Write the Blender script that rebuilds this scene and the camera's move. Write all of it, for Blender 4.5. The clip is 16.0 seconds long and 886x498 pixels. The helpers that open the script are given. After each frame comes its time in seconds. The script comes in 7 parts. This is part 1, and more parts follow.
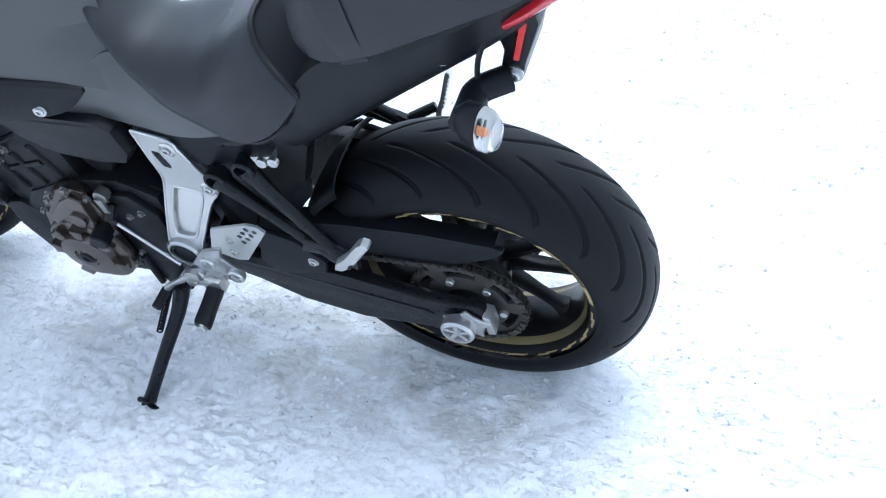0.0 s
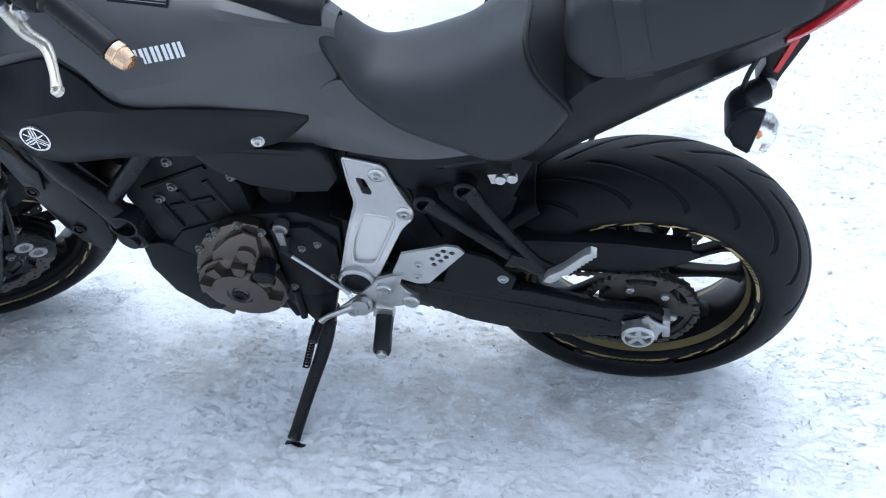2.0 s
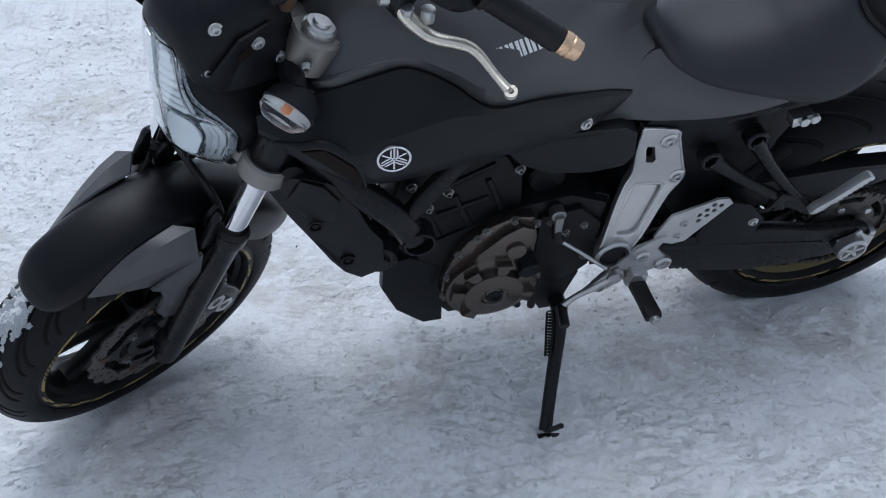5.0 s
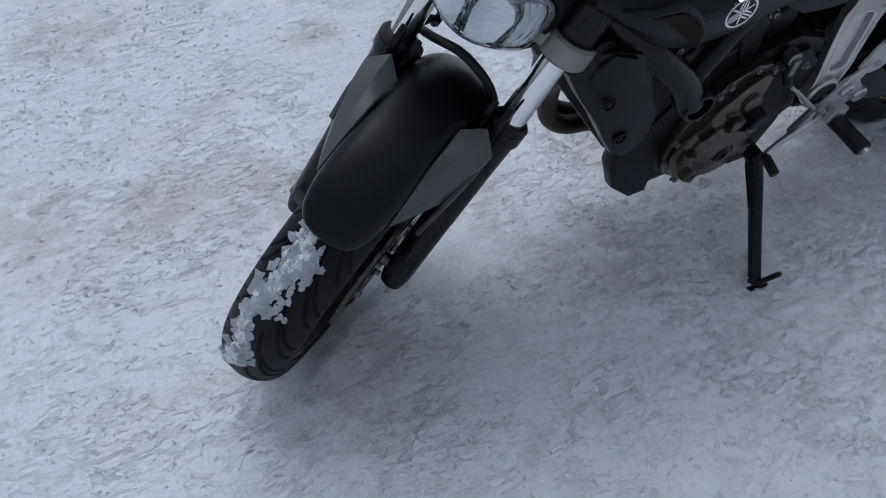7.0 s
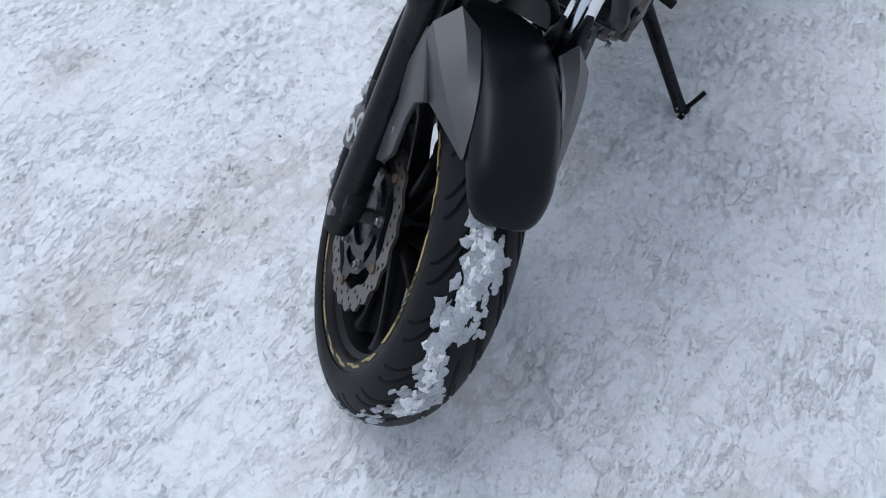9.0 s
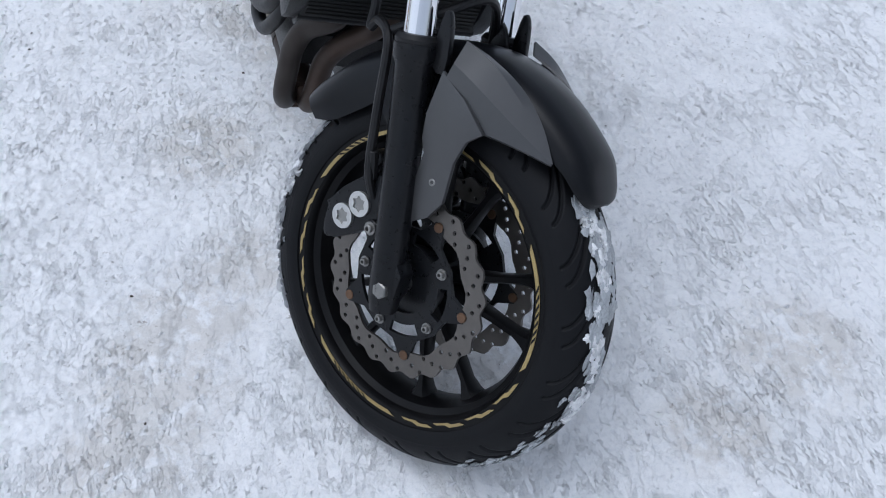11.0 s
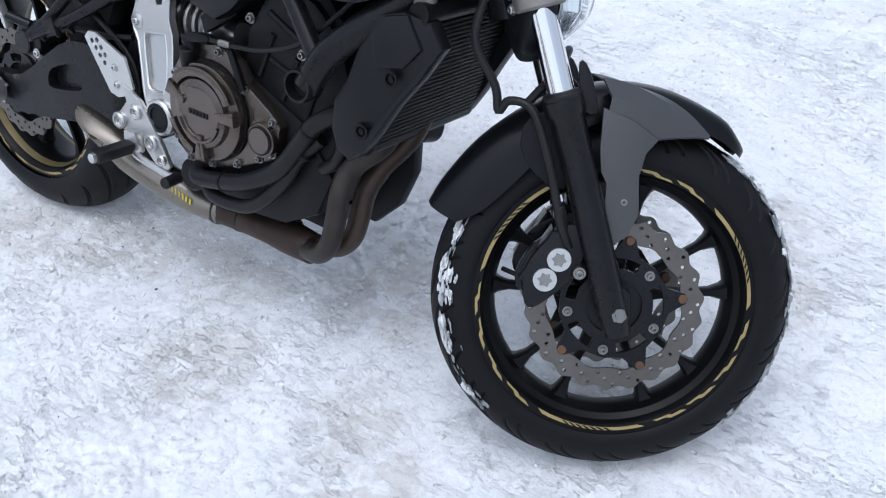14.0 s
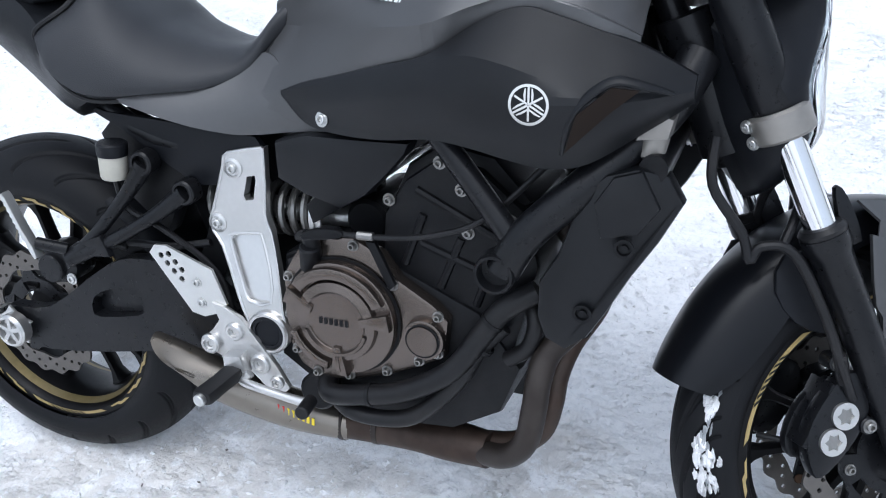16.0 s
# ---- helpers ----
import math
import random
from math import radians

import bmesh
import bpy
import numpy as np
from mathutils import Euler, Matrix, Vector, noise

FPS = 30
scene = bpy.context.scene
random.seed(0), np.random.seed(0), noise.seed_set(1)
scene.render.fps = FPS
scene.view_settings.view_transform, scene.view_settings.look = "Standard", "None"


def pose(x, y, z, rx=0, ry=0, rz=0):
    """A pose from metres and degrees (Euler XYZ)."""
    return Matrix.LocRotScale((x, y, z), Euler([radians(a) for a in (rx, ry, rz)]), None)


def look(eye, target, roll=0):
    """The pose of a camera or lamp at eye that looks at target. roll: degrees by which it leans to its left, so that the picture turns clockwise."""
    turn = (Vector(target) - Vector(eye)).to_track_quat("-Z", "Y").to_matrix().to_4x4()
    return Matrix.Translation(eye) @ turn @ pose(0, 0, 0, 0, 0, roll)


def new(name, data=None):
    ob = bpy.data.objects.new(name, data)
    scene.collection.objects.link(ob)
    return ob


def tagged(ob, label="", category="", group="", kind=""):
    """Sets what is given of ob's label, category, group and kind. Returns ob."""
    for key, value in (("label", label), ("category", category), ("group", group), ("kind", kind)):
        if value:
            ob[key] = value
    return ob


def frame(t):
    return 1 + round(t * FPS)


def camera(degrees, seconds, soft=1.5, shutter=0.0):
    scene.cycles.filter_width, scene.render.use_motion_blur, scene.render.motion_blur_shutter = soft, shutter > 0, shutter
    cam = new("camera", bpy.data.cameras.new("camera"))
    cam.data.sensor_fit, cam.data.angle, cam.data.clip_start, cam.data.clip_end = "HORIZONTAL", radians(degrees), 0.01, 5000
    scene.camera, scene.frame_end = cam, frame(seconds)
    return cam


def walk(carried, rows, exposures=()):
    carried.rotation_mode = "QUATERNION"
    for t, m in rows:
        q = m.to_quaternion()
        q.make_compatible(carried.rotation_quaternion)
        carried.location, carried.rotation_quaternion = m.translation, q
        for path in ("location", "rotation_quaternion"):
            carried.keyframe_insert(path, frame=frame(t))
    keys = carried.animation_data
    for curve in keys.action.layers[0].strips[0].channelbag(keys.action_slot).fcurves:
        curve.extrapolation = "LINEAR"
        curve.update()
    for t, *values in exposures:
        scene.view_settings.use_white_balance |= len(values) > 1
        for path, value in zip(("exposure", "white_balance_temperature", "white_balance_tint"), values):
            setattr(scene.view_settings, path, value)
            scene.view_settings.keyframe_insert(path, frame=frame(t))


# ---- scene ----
cam = camera(51.35, 16.0, soft=1.1)
PATH = [
    (0, (-0.276, 1.38, 1.339), (0.374, -0.055, 0.107), -7.1),
    (0.5, (-0.153, 1.438, 1.352), (0.397, -0.048, 0.132), -6.1),
    (1, (0.002, 1.551, 1.364), (0.439, -0.001, 0.181), -4.0),
    (1.5, (0.141, 1.665, 1.377), (0.496, 0.068, 0.227), -2.4),
    (2, (0.309, 1.654, 1.364), (0.607, 0.042, 0.218), -2.3),
    (2.5, (0.493, 1.629, 1.38), (0.762, 0.011, 0.235), -2.5),
    (3, (0.665, 1.705, 1.391), (0.86, 0.046, 0.292), -2.0),
    (3.2, (0.739, 1.745, 1.403), (0.865, 0.07, 0.318), -1.5),
    (5.3, (1.454, 1.589, 1.362), (1.066, 0.045, 0.152), -0.8),
    (5.5, (1.545, 1.604, 1.371), (1.134, 0.076, 0.147), -0.8),
    (6, (1.699, 1.564, 1.349), (1.248, 0.087, 0.078), -1.0),
    (6.5, (1.846, 1.396, 1.312), (1.334, 0.012, -0.038), -2.1),
    (7, (1.955, 1.278, 1.31), (1.331, -0.025, -0.072), -2.4),
    (7.5, (2.141, 1.176, 1.31), (1.345, -0.021, -0.081), -2.8),
    (8, (2.288, 1.072, 1.309), (1.361, 0.006, -0.107), -3.8),
    (8.5, (2.337, 0.871, 1.279), (1.3, 0.009, -0.198), -4.7),
    (9, (2.366, 0.691, 1.285), (1.245, 0.038, -0.237), -4.1),
    (9.2, (2.382, 0.642, 1.282), (1.22, 0.07, -0.242), -3.3),
    (11.3, (2.482, -0.124, 1.318), (1.189, 0.339, -0.137), 0.0),
    (11.5, (2.47, -0.199, 1.316), (1.19, 0.353, -0.118), 0.1),
    (12, (2.479, -0.418, 1.345), (1.255, 0.361, -0.031), 0.4),
    (12.5, (2.417, -0.534, 1.33), (1.295, 0.402, -0.036), 0.3),
    (13, (2.269, -0.619, 1.327), (1.258, 0.4, -0.066), -2.4),
    (13.5, (2.166, -0.7, 1.338), (1.215, 0.407, -0.029), -2.8),
    (14, (2.045, -0.847, 1.348), (1.137, 0.357, 0.035), -3.6),
    (14.5, (1.949, -0.962, 1.357), (1.064, 0.324, 0.106), -3.8),
    (15, (1.791, -0.932, 1.34), (0.966, 0.414, 0.111), -5.1),
    (15.5, (1.625, -0.858, 1.345), (0.87, 0.537, 0.127), -6.6),
    (16, (1.449, -0.821, 1.352), (0.765, 0.62, 0.145), -7.9),
]
EXPOSURES = [(0.0, 0.92, 5300, 4), (1.0, 0.94, 5300, 4), (1.5, 0.76, 5350, 4), (2.0, 0.56, 5400, 6), (2.5, 0.58, 5450, 6), (3.0, 0.2, 5700, 7), (5.5, -0.36, 5600, 8),
             (6.0, -0.48, 5600, 8), (6.5, -0.62, 5600, 8), (7.0, -0.76, 5600, 9), (7.5, -0.24, 5650, 8), (8.0, -0.22, 5650, 8), (9.0, -0.22, 5650, 8), (12.5, -0.12, 5700, 9), (13.0, -0.04, 5700, 9),
             (14.0, 0.14, 5700, 9), (14.5, 0.2, 5700, 9), (15.0, 0.28, 5600, 8), (15.5, 0.74, 5600, 8), (16.0, 0.46, 5750, 8)]
walk(cam, [(t, look(eye, target, roll)) for t, eye, target, roll in PATH], EXPOSURES)

# ---- light: a bright overcast winter day ----
world = bpy.data.worlds.new("sky")
scene.world = world
world.use_nodes = True
wn = world.node_tree.nodes
sky = wn.new("ShaderNodeTexSky")
sky.sky_type = "NISHITA"
sky.sun_disc = False
sky.sun_elevation = radians(78)
sky.sun_rotation = radians(180)
sky.air_density, sky.dust_density, sky.ozone_density = 1.0, 4.0, 1.0
wn["Background"].inputs["Strength"].default_value = 0.17
cloud = wn.new("ShaderNodeHueSaturation")
cloud.inputs["Saturation"].default_value = 0.35
world.node_tree.links.new(sky.outputs["Color"], cloud.inputs["Color"])
world.node_tree.links.new(cloud.outputs["Color"], wn["Background"].inputs["Color"])
sun_data = bpy.data.lights.new("sun", "SUN")
sun_data.energy, sun_data.angle, sun_data.color = 0.42, radians(85), (1.0, 0.985, 0.965)
sun = new("sun", sun_data)
sun.matrix_world = look((0.7, -7.5, 7.0), (0.4, 0, 0))

# ---- materials ----
def material(name, color, rough=0.5, metal=0.0, vary=0.15, scale=40.0, bump=0.0, bump_scale=400.0, rough_vary=0.1, dust=0.0, coat=0.0, spec=0.5):
    """Colour broken up at two scales, uneven gloss, fine relief, and thin pale dust in patches."""
    m = bpy.data.materials.new(name)
    m.use_nodes = True
    nt = m.node_tree
    n, link = nt.nodes, nt.links.new
    b = n["Principled BSDF"]
    tc = n.new("ShaderNodeTexCoord")
    big = n.new("ShaderNodeTexNoise")
    big.inputs["Scale"].default_value, big.inputs["Detail"].default_value = scale * 0.2, 4
    small = n.new("ShaderNodeTexNoise")
    small.inputs["Scale"].default_value, small.inputs["Detail"].default_value = scale * 3, 6
    for t in (big, small):
        link(tc.outputs["Object"], t.inputs["Vector"])
    mix = n.new("ShaderNodeMath")
    mix.operation = "MULTIPLY_ADD"
    link(big.outputs["Fac"], mix.inputs[0])
    mix.inputs[1].default_value = 0.6
    half = n.new("ShaderNodeMath")
    half.operation = "MULTIPLY"
    half.inputs[1].default_value = 0.4
    link(small.outputs["Fac"], half.inputs[0])
    link(half.outputs[0], mix.inputs[2])
    ramp = n.new("ShaderNodeValToRGB")
    ramp.color_ramp.elements[0].position, ramp.color_ramp.elements[1].position = 0.3, 0.7
    ramp.color_ramp.elements[0].color = (*[c * (1 - vary) for c in color], 1)
    ramp.color_ramp.elements[1].color = (*[min(1, c * (1 + vary)) for c in color], 1)
    link(mix.outputs[0], ramp.inputs["Fac"])
    out = ramp.outputs["Color"]
    if dust:
        patch = n.new("ShaderNodeTexNoise")
        patch.inputs["Scale"].default_value, patch.inputs["Detail"].default_value = 14, 8
        link(tc.outputs["Object"], patch.inputs["Vector"])
        cut = n.new("ShaderNodeMapRange")
        cut.inputs["From Min"].default_value, cut.inputs["From Max"].default_value = 0.45, 0.75
        cut.inputs["To Max"].default_value = dust
        link(patch.outputs["Fac"], cut.inputs["Value"])
        dm = n.new("ShaderNodeMixRGB")
        dm.inputs["Color2"].default_value = (0.22, 0.2, 0.18, 1)
        link(cut.outputs["Result"], dm.inputs["Fac"])
        link(out, dm.inputs["Color1"])
        out = dm.outputs["Color"]
    link(out, b.inputs["Base Color"])
    rr = n.new("ShaderNodeMapRange")
    rr.inputs["To Min"].default_value, rr.inputs["To Max"].default_value = max(0.02, rough - rough_vary), min(1, rough + rough_vary)
    link(small.outputs["Fac"], rr.inputs["Value"])
    link(rr.outputs["Result"], b.inputs["Roughness"])
    b.inputs["Metallic"].default_value = metal
    b.inputs["Coat Weight"].default_value = coat
    b.inputs["Specular IOR Level"].default_value = spec
    if bump:
        grain = n.new("ShaderNodeTexNoise")
        grain.inputs["Scale"].default_value, grain.inputs["Detail"].default_value = bump_scale, 3
        link(tc.outputs["Object"], grain.inputs["Vector"])
        bn = n.new("ShaderNodeBump")
        bn.inputs["Strength"].default_value, bn.inputs["Distance"].default_value = bump, 0.001
        link(grain.outputs["Fac"], bn.inputs["Height"])
        link(bn.outputs["Normal"], b.inputs["Normal"])
    return m


RUBBER = material("tyre rubber", (0.0055, 0.0058, 0.007), 0.52, vary=0.25, bump=0.3, bump_scale=600, dust=0.004, spec=0.16)
PLASTIC = material("black textured plastic", (0.0072, 0.0080, 0.0102), 0.40, vary=0.25, bump=0.25, bump_scale=1500, dust=0.012, spec=0.17)
COVER = material("satin black moulded cover", (0.0068, 0.0074, 0.0088), 0.34, vary=0.2, bump=0.2, bump_scale=1500, dust=0.012, spec=0.24)
GUARD = material("smooth black mudguard plastic", (0.0042, 0.0047, 0.0062), 0.30, vary=0.2, rough_vary=0.03, dust=0.008, spec=0.20)
BLACK = material("black semi-gloss paint", (0.0062, 0.0066, 0.0080), 0.30, vary=0.3, bump=0.08, dust=0.02, spec=0.24)
WHEEL = material("black wheel enamel", (0.0038, 0.0038, 0.0044), 0.36, vary=0.3, bump=0.05, dust=0.02, spec=0.15)
ENGINE = material("black engine paint", (0.0066, 0.0069, 0.0080), 0.36, vary=0.4, bump=0.4, bump_scale=500, dust=0.03, spec=0.16)
VINYL = material("seat vinyl", (0.021, 0.022, 0.025), 0.42, vary=0.12, spec=0.34, bump=0.5, bump_scale=900, dust=0.02)
GREY = material("matt grey tank paint", (0.082, 0.082, 0.084), 0.38, metal=0.5, vary=0.06, bump=0.04, bump_scale=2500)
SILVER = material("satin silver casting", (0.56, 0.555, 0.545), 0.33, metal=0.9, vary=0.07, bump=0.12, bump_scale=900)
ALLOY = material("milled silver plate", (0.60, 0.60, 0.585), 0.36, metal=0.8, vary=0.06, bump=0.08)
CLAMP = material("grey cast clamp", (0.27, 0.255, 0.235), 0.45, metal=0.7, vary=0.1, bump=0.2, bump_scale=900)
CHROME = material("hard chrome", (0.8, 0.8, 0.82), 0.08, metal=1.0, vary=0.02, rough_vary=0.03)
BOLT = material("dark plated bolt", (0.26, 0.255, 0.245), 0.38, metal=0.9, vary=0.3)
STEEL = material("zinc plated steel", (0.55, 0.55, 0.54), 0.35, metal=0.95, vary=0.15)
BRONZE = material("bronze-brown engine cover", (0.140, 0.118, 0.104), 0.24, metal=0.9, vary=0.06, scale=12, bump=0.06, bump_scale=1500, rough_vary=0.02)
GOLD = material("gold rim tape", (0.36, 0.27, 0.11), 0.45, metal=0.3, vary=0.12, dust=0.1)
OLIVE = material("dusty gold rim barrel", (0.17, 0.132, 0.055), 0.48, metal=0.4, vary=0.25, dust=0.25)
DISC = material("brushed brake disc", (0.135, 0.124, 0.114), 0.38, metal=0.85, vary=0.15, bump=0.1, bump_scale=1200, dust=0.1)
RUST = material("rusty rivet", (0.13, 0.075, 0.045), 0.55, metal=0.6, vary=0.3)
PIPE = material("heat-browned steel pipe", (0.042, 0.027, 0.020), 0.52, metal=0.55, vary=0.6, scale=14, dust=0.12)
PIPEDARK = material("sooty steel pipe", (0.030, 0.024, 0.021), 0.48, metal=0.6, vary=0.3, scale=14, dust=0.1)
TITAN = material("polished muffler steel", (0.20, 0.18, 0.155), 0.30, metal=0.9, vary=0.15, scale=12, dust=0.08)
CHAINM = material("oily chain steel", (0.06, 0.055, 0.05), 0.42, metal=0.7, vary=0.3, dust=0.25)
HOSE = material("black rubber hose", (0.008, 0.008, 0.009), 0.42, vary=0.3, dust=0.04, spec=0.25)
BRASS = material("rose gold bar end", (0.75, 0.52, 0.33), 0.25, metal=0.9, vary=0.05)
CHAMPAGNE = material("champagne anodised lever", (0.78, 0.72, 0.6), 0.3, metal=0.7, vary=0.05)
WHITE = material("white decal", (0.75, 0.75, 0.75), 0.45, vary=0.04)
DIM = material("worn pale print", (0.2, 0.2, 0.21), 0.5, vary=0.3)
ORANGE = material("orange label", (0.75, 0.22, 0.04), 0.5, vary=0.05)
AMBER = material("amber bulb", (0.80, 0.30, 0.12), 0.3, vary=0.05)
REDLENS = material("red lamp lens", (0.45, 0.012, 0.02), 0.12, vary=0.15, coat=0.6)
RED = material("red reflector", (0.6, 0.03, 0.03), 0.2, vary=0.1)
YELLOW = material("yellow decal print", (0.7, 0.55, 0.03), 0.5, vary=0.1)
RESERVOIR = material("milky brake fluid cup", (0.42, 0.4, 0.34), 0.4, vary=0.1)
MESH = material("dark brown intake mesh", (0.011, 0.007, 0.005), 0.7, vary=0.3, spec=0.15, bump=0.6, bump_scale=1500)
FIN = material("black radiator core", (0.012, 0.012, 0.012), 0.55, metal=0.3, vary=0.2)
GOLDRIM = material("bright gold wheel", (0.72, 0.4, 0.03), 0.3, metal=0.5, vary=0.05)
SLUSH = material("grey frozen slush", (0.38, 0.395, 0.41), 0.35, vary=0.5, scale=120, bump=0.8, bump_scale=500)
DIRT = material("dark grit", (0.05, 0.04, 0.03), 0.8, vary=0.4)
MIRRORED = material("lamp reflector", (0.27, 0.30, 0.32), 0.26, metal=0.8, vary=0.05)


CRYSTAL = material("faceted bright reflector", (0.80, 0.85, 0.86), 0.16, metal=0.55, vary=0.05, bump=0.25, bump_scale=300, rough_vary=0.05)


def glass(name, tint=(1, 1, 1), rough=0.02):
    m = bpy.data.materials.new(name)
    m.use_nodes = True
    b = m.node_tree.nodes["Principled BSDF"]
    b.inputs["Base Color"].default_value = (*tint, 1)
    b.inputs["Roughness"].default_value, b.inputs["IOR"].default_value = rough, 1.3
    b.inputs["Transmission Weight"].default_value = 1
    return m


LENS = glass("clear lamp lens", (0.97, 0.98, 0.99))
FROST = glass("ribbed clear indicator lens", (0.95, 0.95, 0.95), 0.22)


STAINS = ((0.44, 0.03, 0.10), (0.54, 0.09, 0.10), (0.19, -0.08, 0.09), (0.21, -0.05, 0.12), (1.82, -0.38, 0.10), (1.64, -0.32, 0.09), (1.50, -0.27, 0.10), (1.36, -0.21, 0.10),
          (1.25, -0.10, 0.08), (1.70, 0.82, 0.09), (1.81, 0.62, 0.07), (1.64, 0.26, 0.12), (1.88, -1.24, 0.12), (2.13, -0.50, 0.10), (1.10, 0.21, 0.10), (0.56, 0.26, 0.10), (0.76, 0.12, 0.10), (0.38, 0.26, 0.09), (0.89, -0.15, 0.09), (1.29, -0.87, 0.07), (0.18, 0.30, 0.08),
          (0.41, -0.985, 0.05), (0.2, -0.966, 0.045), (0.0, -0.967, 0.05), (-0.16, -0.98, 0.045), (-0.34, -0.99, 0.05), (-0.2, -1.15, 0.05), (1.98, -1.19, 0.05), (1.8, -1.21, 0.05))


def snow_material(name="trodden snow", dirty=True):
    m = bpy.data.materials.new(name)
    m.use_nodes = True
    nt = m.node_tree
    n, link = nt.nodes, nt.links.new
    b = n["Principled BSDF"]
    tc = n.new("ShaderNodeTexCoord")

    def tex(scale, detail, rough=0.55, distort=0.0):
        t = n.new("ShaderNodeTexNoise")
        t.inputs["Scale"].default_value, t.inputs["Detail"].default_value = scale, detail
        t.inputs["Roughness"].default_value, t.inputs["Distortion"].default_value = rough, distort
        link(tc.outputs["Object"], t.inputs["Vector"])
        return t

    def ranged(t, lo, hi, top):
        r = n.new("ShaderNodeMapRange")
        r.inputs["From Min"].default_value, r.inputs["From Max"].default_value, r.inputs["To Max"].default_value = lo, hi, top
        link(t.outputs["Fac"], r.inputs["Value"])
        return r.outputs["Result"]

    def blend(base, color, fac):
        x = n.new("ShaderNodeMixRGB")
        x.inputs["Color2"].default_value = (*color, 1)
        link(fac, x.inputs["Fac"])
        link(base, x.inputs["Color1"])
        return x.outputs["Color"]

    def drawn(angle, along, across):
        """Coordinates turned and stretched, for scrapes that run one way."""
        mp = n.new("ShaderNodeMapping")
        mp.inputs["Rotation"].default_value = (0, 0, radians(angle))
        mp.inputs["Scale"].default_value = (along, across, 1)
        link(tc.outputs["Object"], mp.inputs["Vector"])
        return mp.outputs["Vector"]

    def scraped(scale, detail, rough, angle=20, along=0.45, across=1.3, distort=0.4):
        t = tex(scale, detail, rough, distort)
        link(drawn(angle, along, across), t.inputs["Vector"])
        return t

    def times(p, q):
        x = n.new("ShaderNodeMath")
        x.operation = "MULTIPLY"
        link(p, x.inputs[0])
        link(q, x.inputs[1])
        return x.outputs[0]

    grain = n.new("ShaderNodeValToRGB")
    grain.color_ramp.elements[0].position, grain.color_ramp.elements[1].position = 0.36, 0.50
    grain.color_ramp.elements[0].color, grain.color_ramp.elements[1].color = (0.76, 0.768, 0.785, 1), (0.88, 0.88, 0.883, 1)
    link(tex(90, 8, 0.75, 0.0).outputs["Fac"], grain.inputs["Fac"])
    col = grain.outputs["Color"]
    broken = ranged(tex(3.4, 9, 0.7, 0.2), 0.48, 0.64, 1.0)
    if dirty:
        # packed, glassy patches, then thin brown slush, scrapes that hold soil, grey flecks, and fine grit
        col = blend(col, (0.66, 0.69, 0.73), ranged(tex(2.3, 12, 0.72, 0.0), 0.52, 0.70, 0.22))
        col = blend(col, (0.60, 0.53, 0.45), ranged(scraped(1.5, 12, 0.74), 0.54, 0.70, 0.34))
        col = blend(col, (0.40, 0.385, 0.37), times(ranged(scraped(15, 10, 0.74), 0.60, 0.65, 0.42), broken))
        # grey flecks: soil, with the crumbs' own small shadows put into the colour
        col = blend(col, (0.42, 0.42, 0.43), ranged(scraped(30, 10, 0.74, 30, 0.6, 1.2), 0.625, 0.665, 0.40))
        col = blend(col, (0.24, 0.215, 0.195), times(ranged(tex(62, 8, 0.72, 0.5), 0.60, 0.64, 0.8), ranged(tex(4.0, 6, 0.7), 0.46, 0.62, 0.9)))
    if dirty:
        # wet brown footmarks and drips where people have walked round the machine
        ragged = tex(14, 10, 0.76, 0.3)
        spread = None
        for x, y, r in STAINS:
            far = n.new("ShaderNodeVectorMath")
            far.operation = "DISTANCE"
            far.inputs[1].default_value = (x, y, 0)
            link(tc.outputs["Object"], far.inputs[0])
            near = n.new("ShaderNodeMapRange")
            near.inputs["From Min"].default_value, near.inputs["From Max"].default_value = 0.0, 1.7 * r
            near.inputs["To Min"].default_value, near.inputs["To Max"].default_value = 1.0, 0.0
            link(far.outputs["Value"], near.inputs["Value"])
            top = n.new("ShaderNodeMath")
            top.operation = "MAXIMUM"
            top.inputs[1].default_value = 0.0
            link(near.outputs["Result"], top.inputs[0])
            if spread:
                link(spread, top.inputs[1])
            spread = top.outputs[0]
        cut = n.new("ShaderNodeMath")
        cut.operation = "MULTIPLY"
        link(spread, cut.inputs[0])
        link(ranged(ragged, 0.42, 0.66, 1.5), cut.inputs[1])
        limit = n.new("ShaderNodeMath")
        limit.operation = "MINIMUM"
        link(cut.outputs[0], limit.inputs[0])
        limit.inputs[1].default_value = 0.38
        col = blend(col, (0.46, 0.41, 0.345), limit.outputs[0])
    link(col, b.inputs["Base Color"])
    b.inputs["Roughness"].default_value = 0.58
    b.inputs["Specular IOR Level"].default_value = 0.3
    heights = None
    flakes = times(ranged(scraped(44, 9, 0.72, 20, 0.55, 1.25), 0.53, 0.56, 1.0), broken)
    slabs = ranged(scraped(13, 10, 0.72, 28, 0.6, 1.2), 0.50, 0.53, 1.0)
    for height, dist, strength in ((tex(20, 12, 0.72, 0.1).outputs["Fac"], 0.008, 0.6), (slabs, 0.003, 0.55), (flakes, 0.004, 0.85), (tex(120, 8, 0.75, 0.0).outputs["Fac"], 0.003, 0.7)):
        bn = n.new("ShaderNodeBump")
        bn.inputs["Strength"].default_value, bn.inputs["Distance"].default_value = strength, dist
        link(height, bn.inputs["Height"])
        if heights:
            link(heights, bn.inputs["Normal"])
        heights = bn.outputs["Normal"]
    link(heights, b.inputs["Normal"])
    return m


SNOW = snow_material()
ICE = snow_material("clean snow crust", dirty=False)


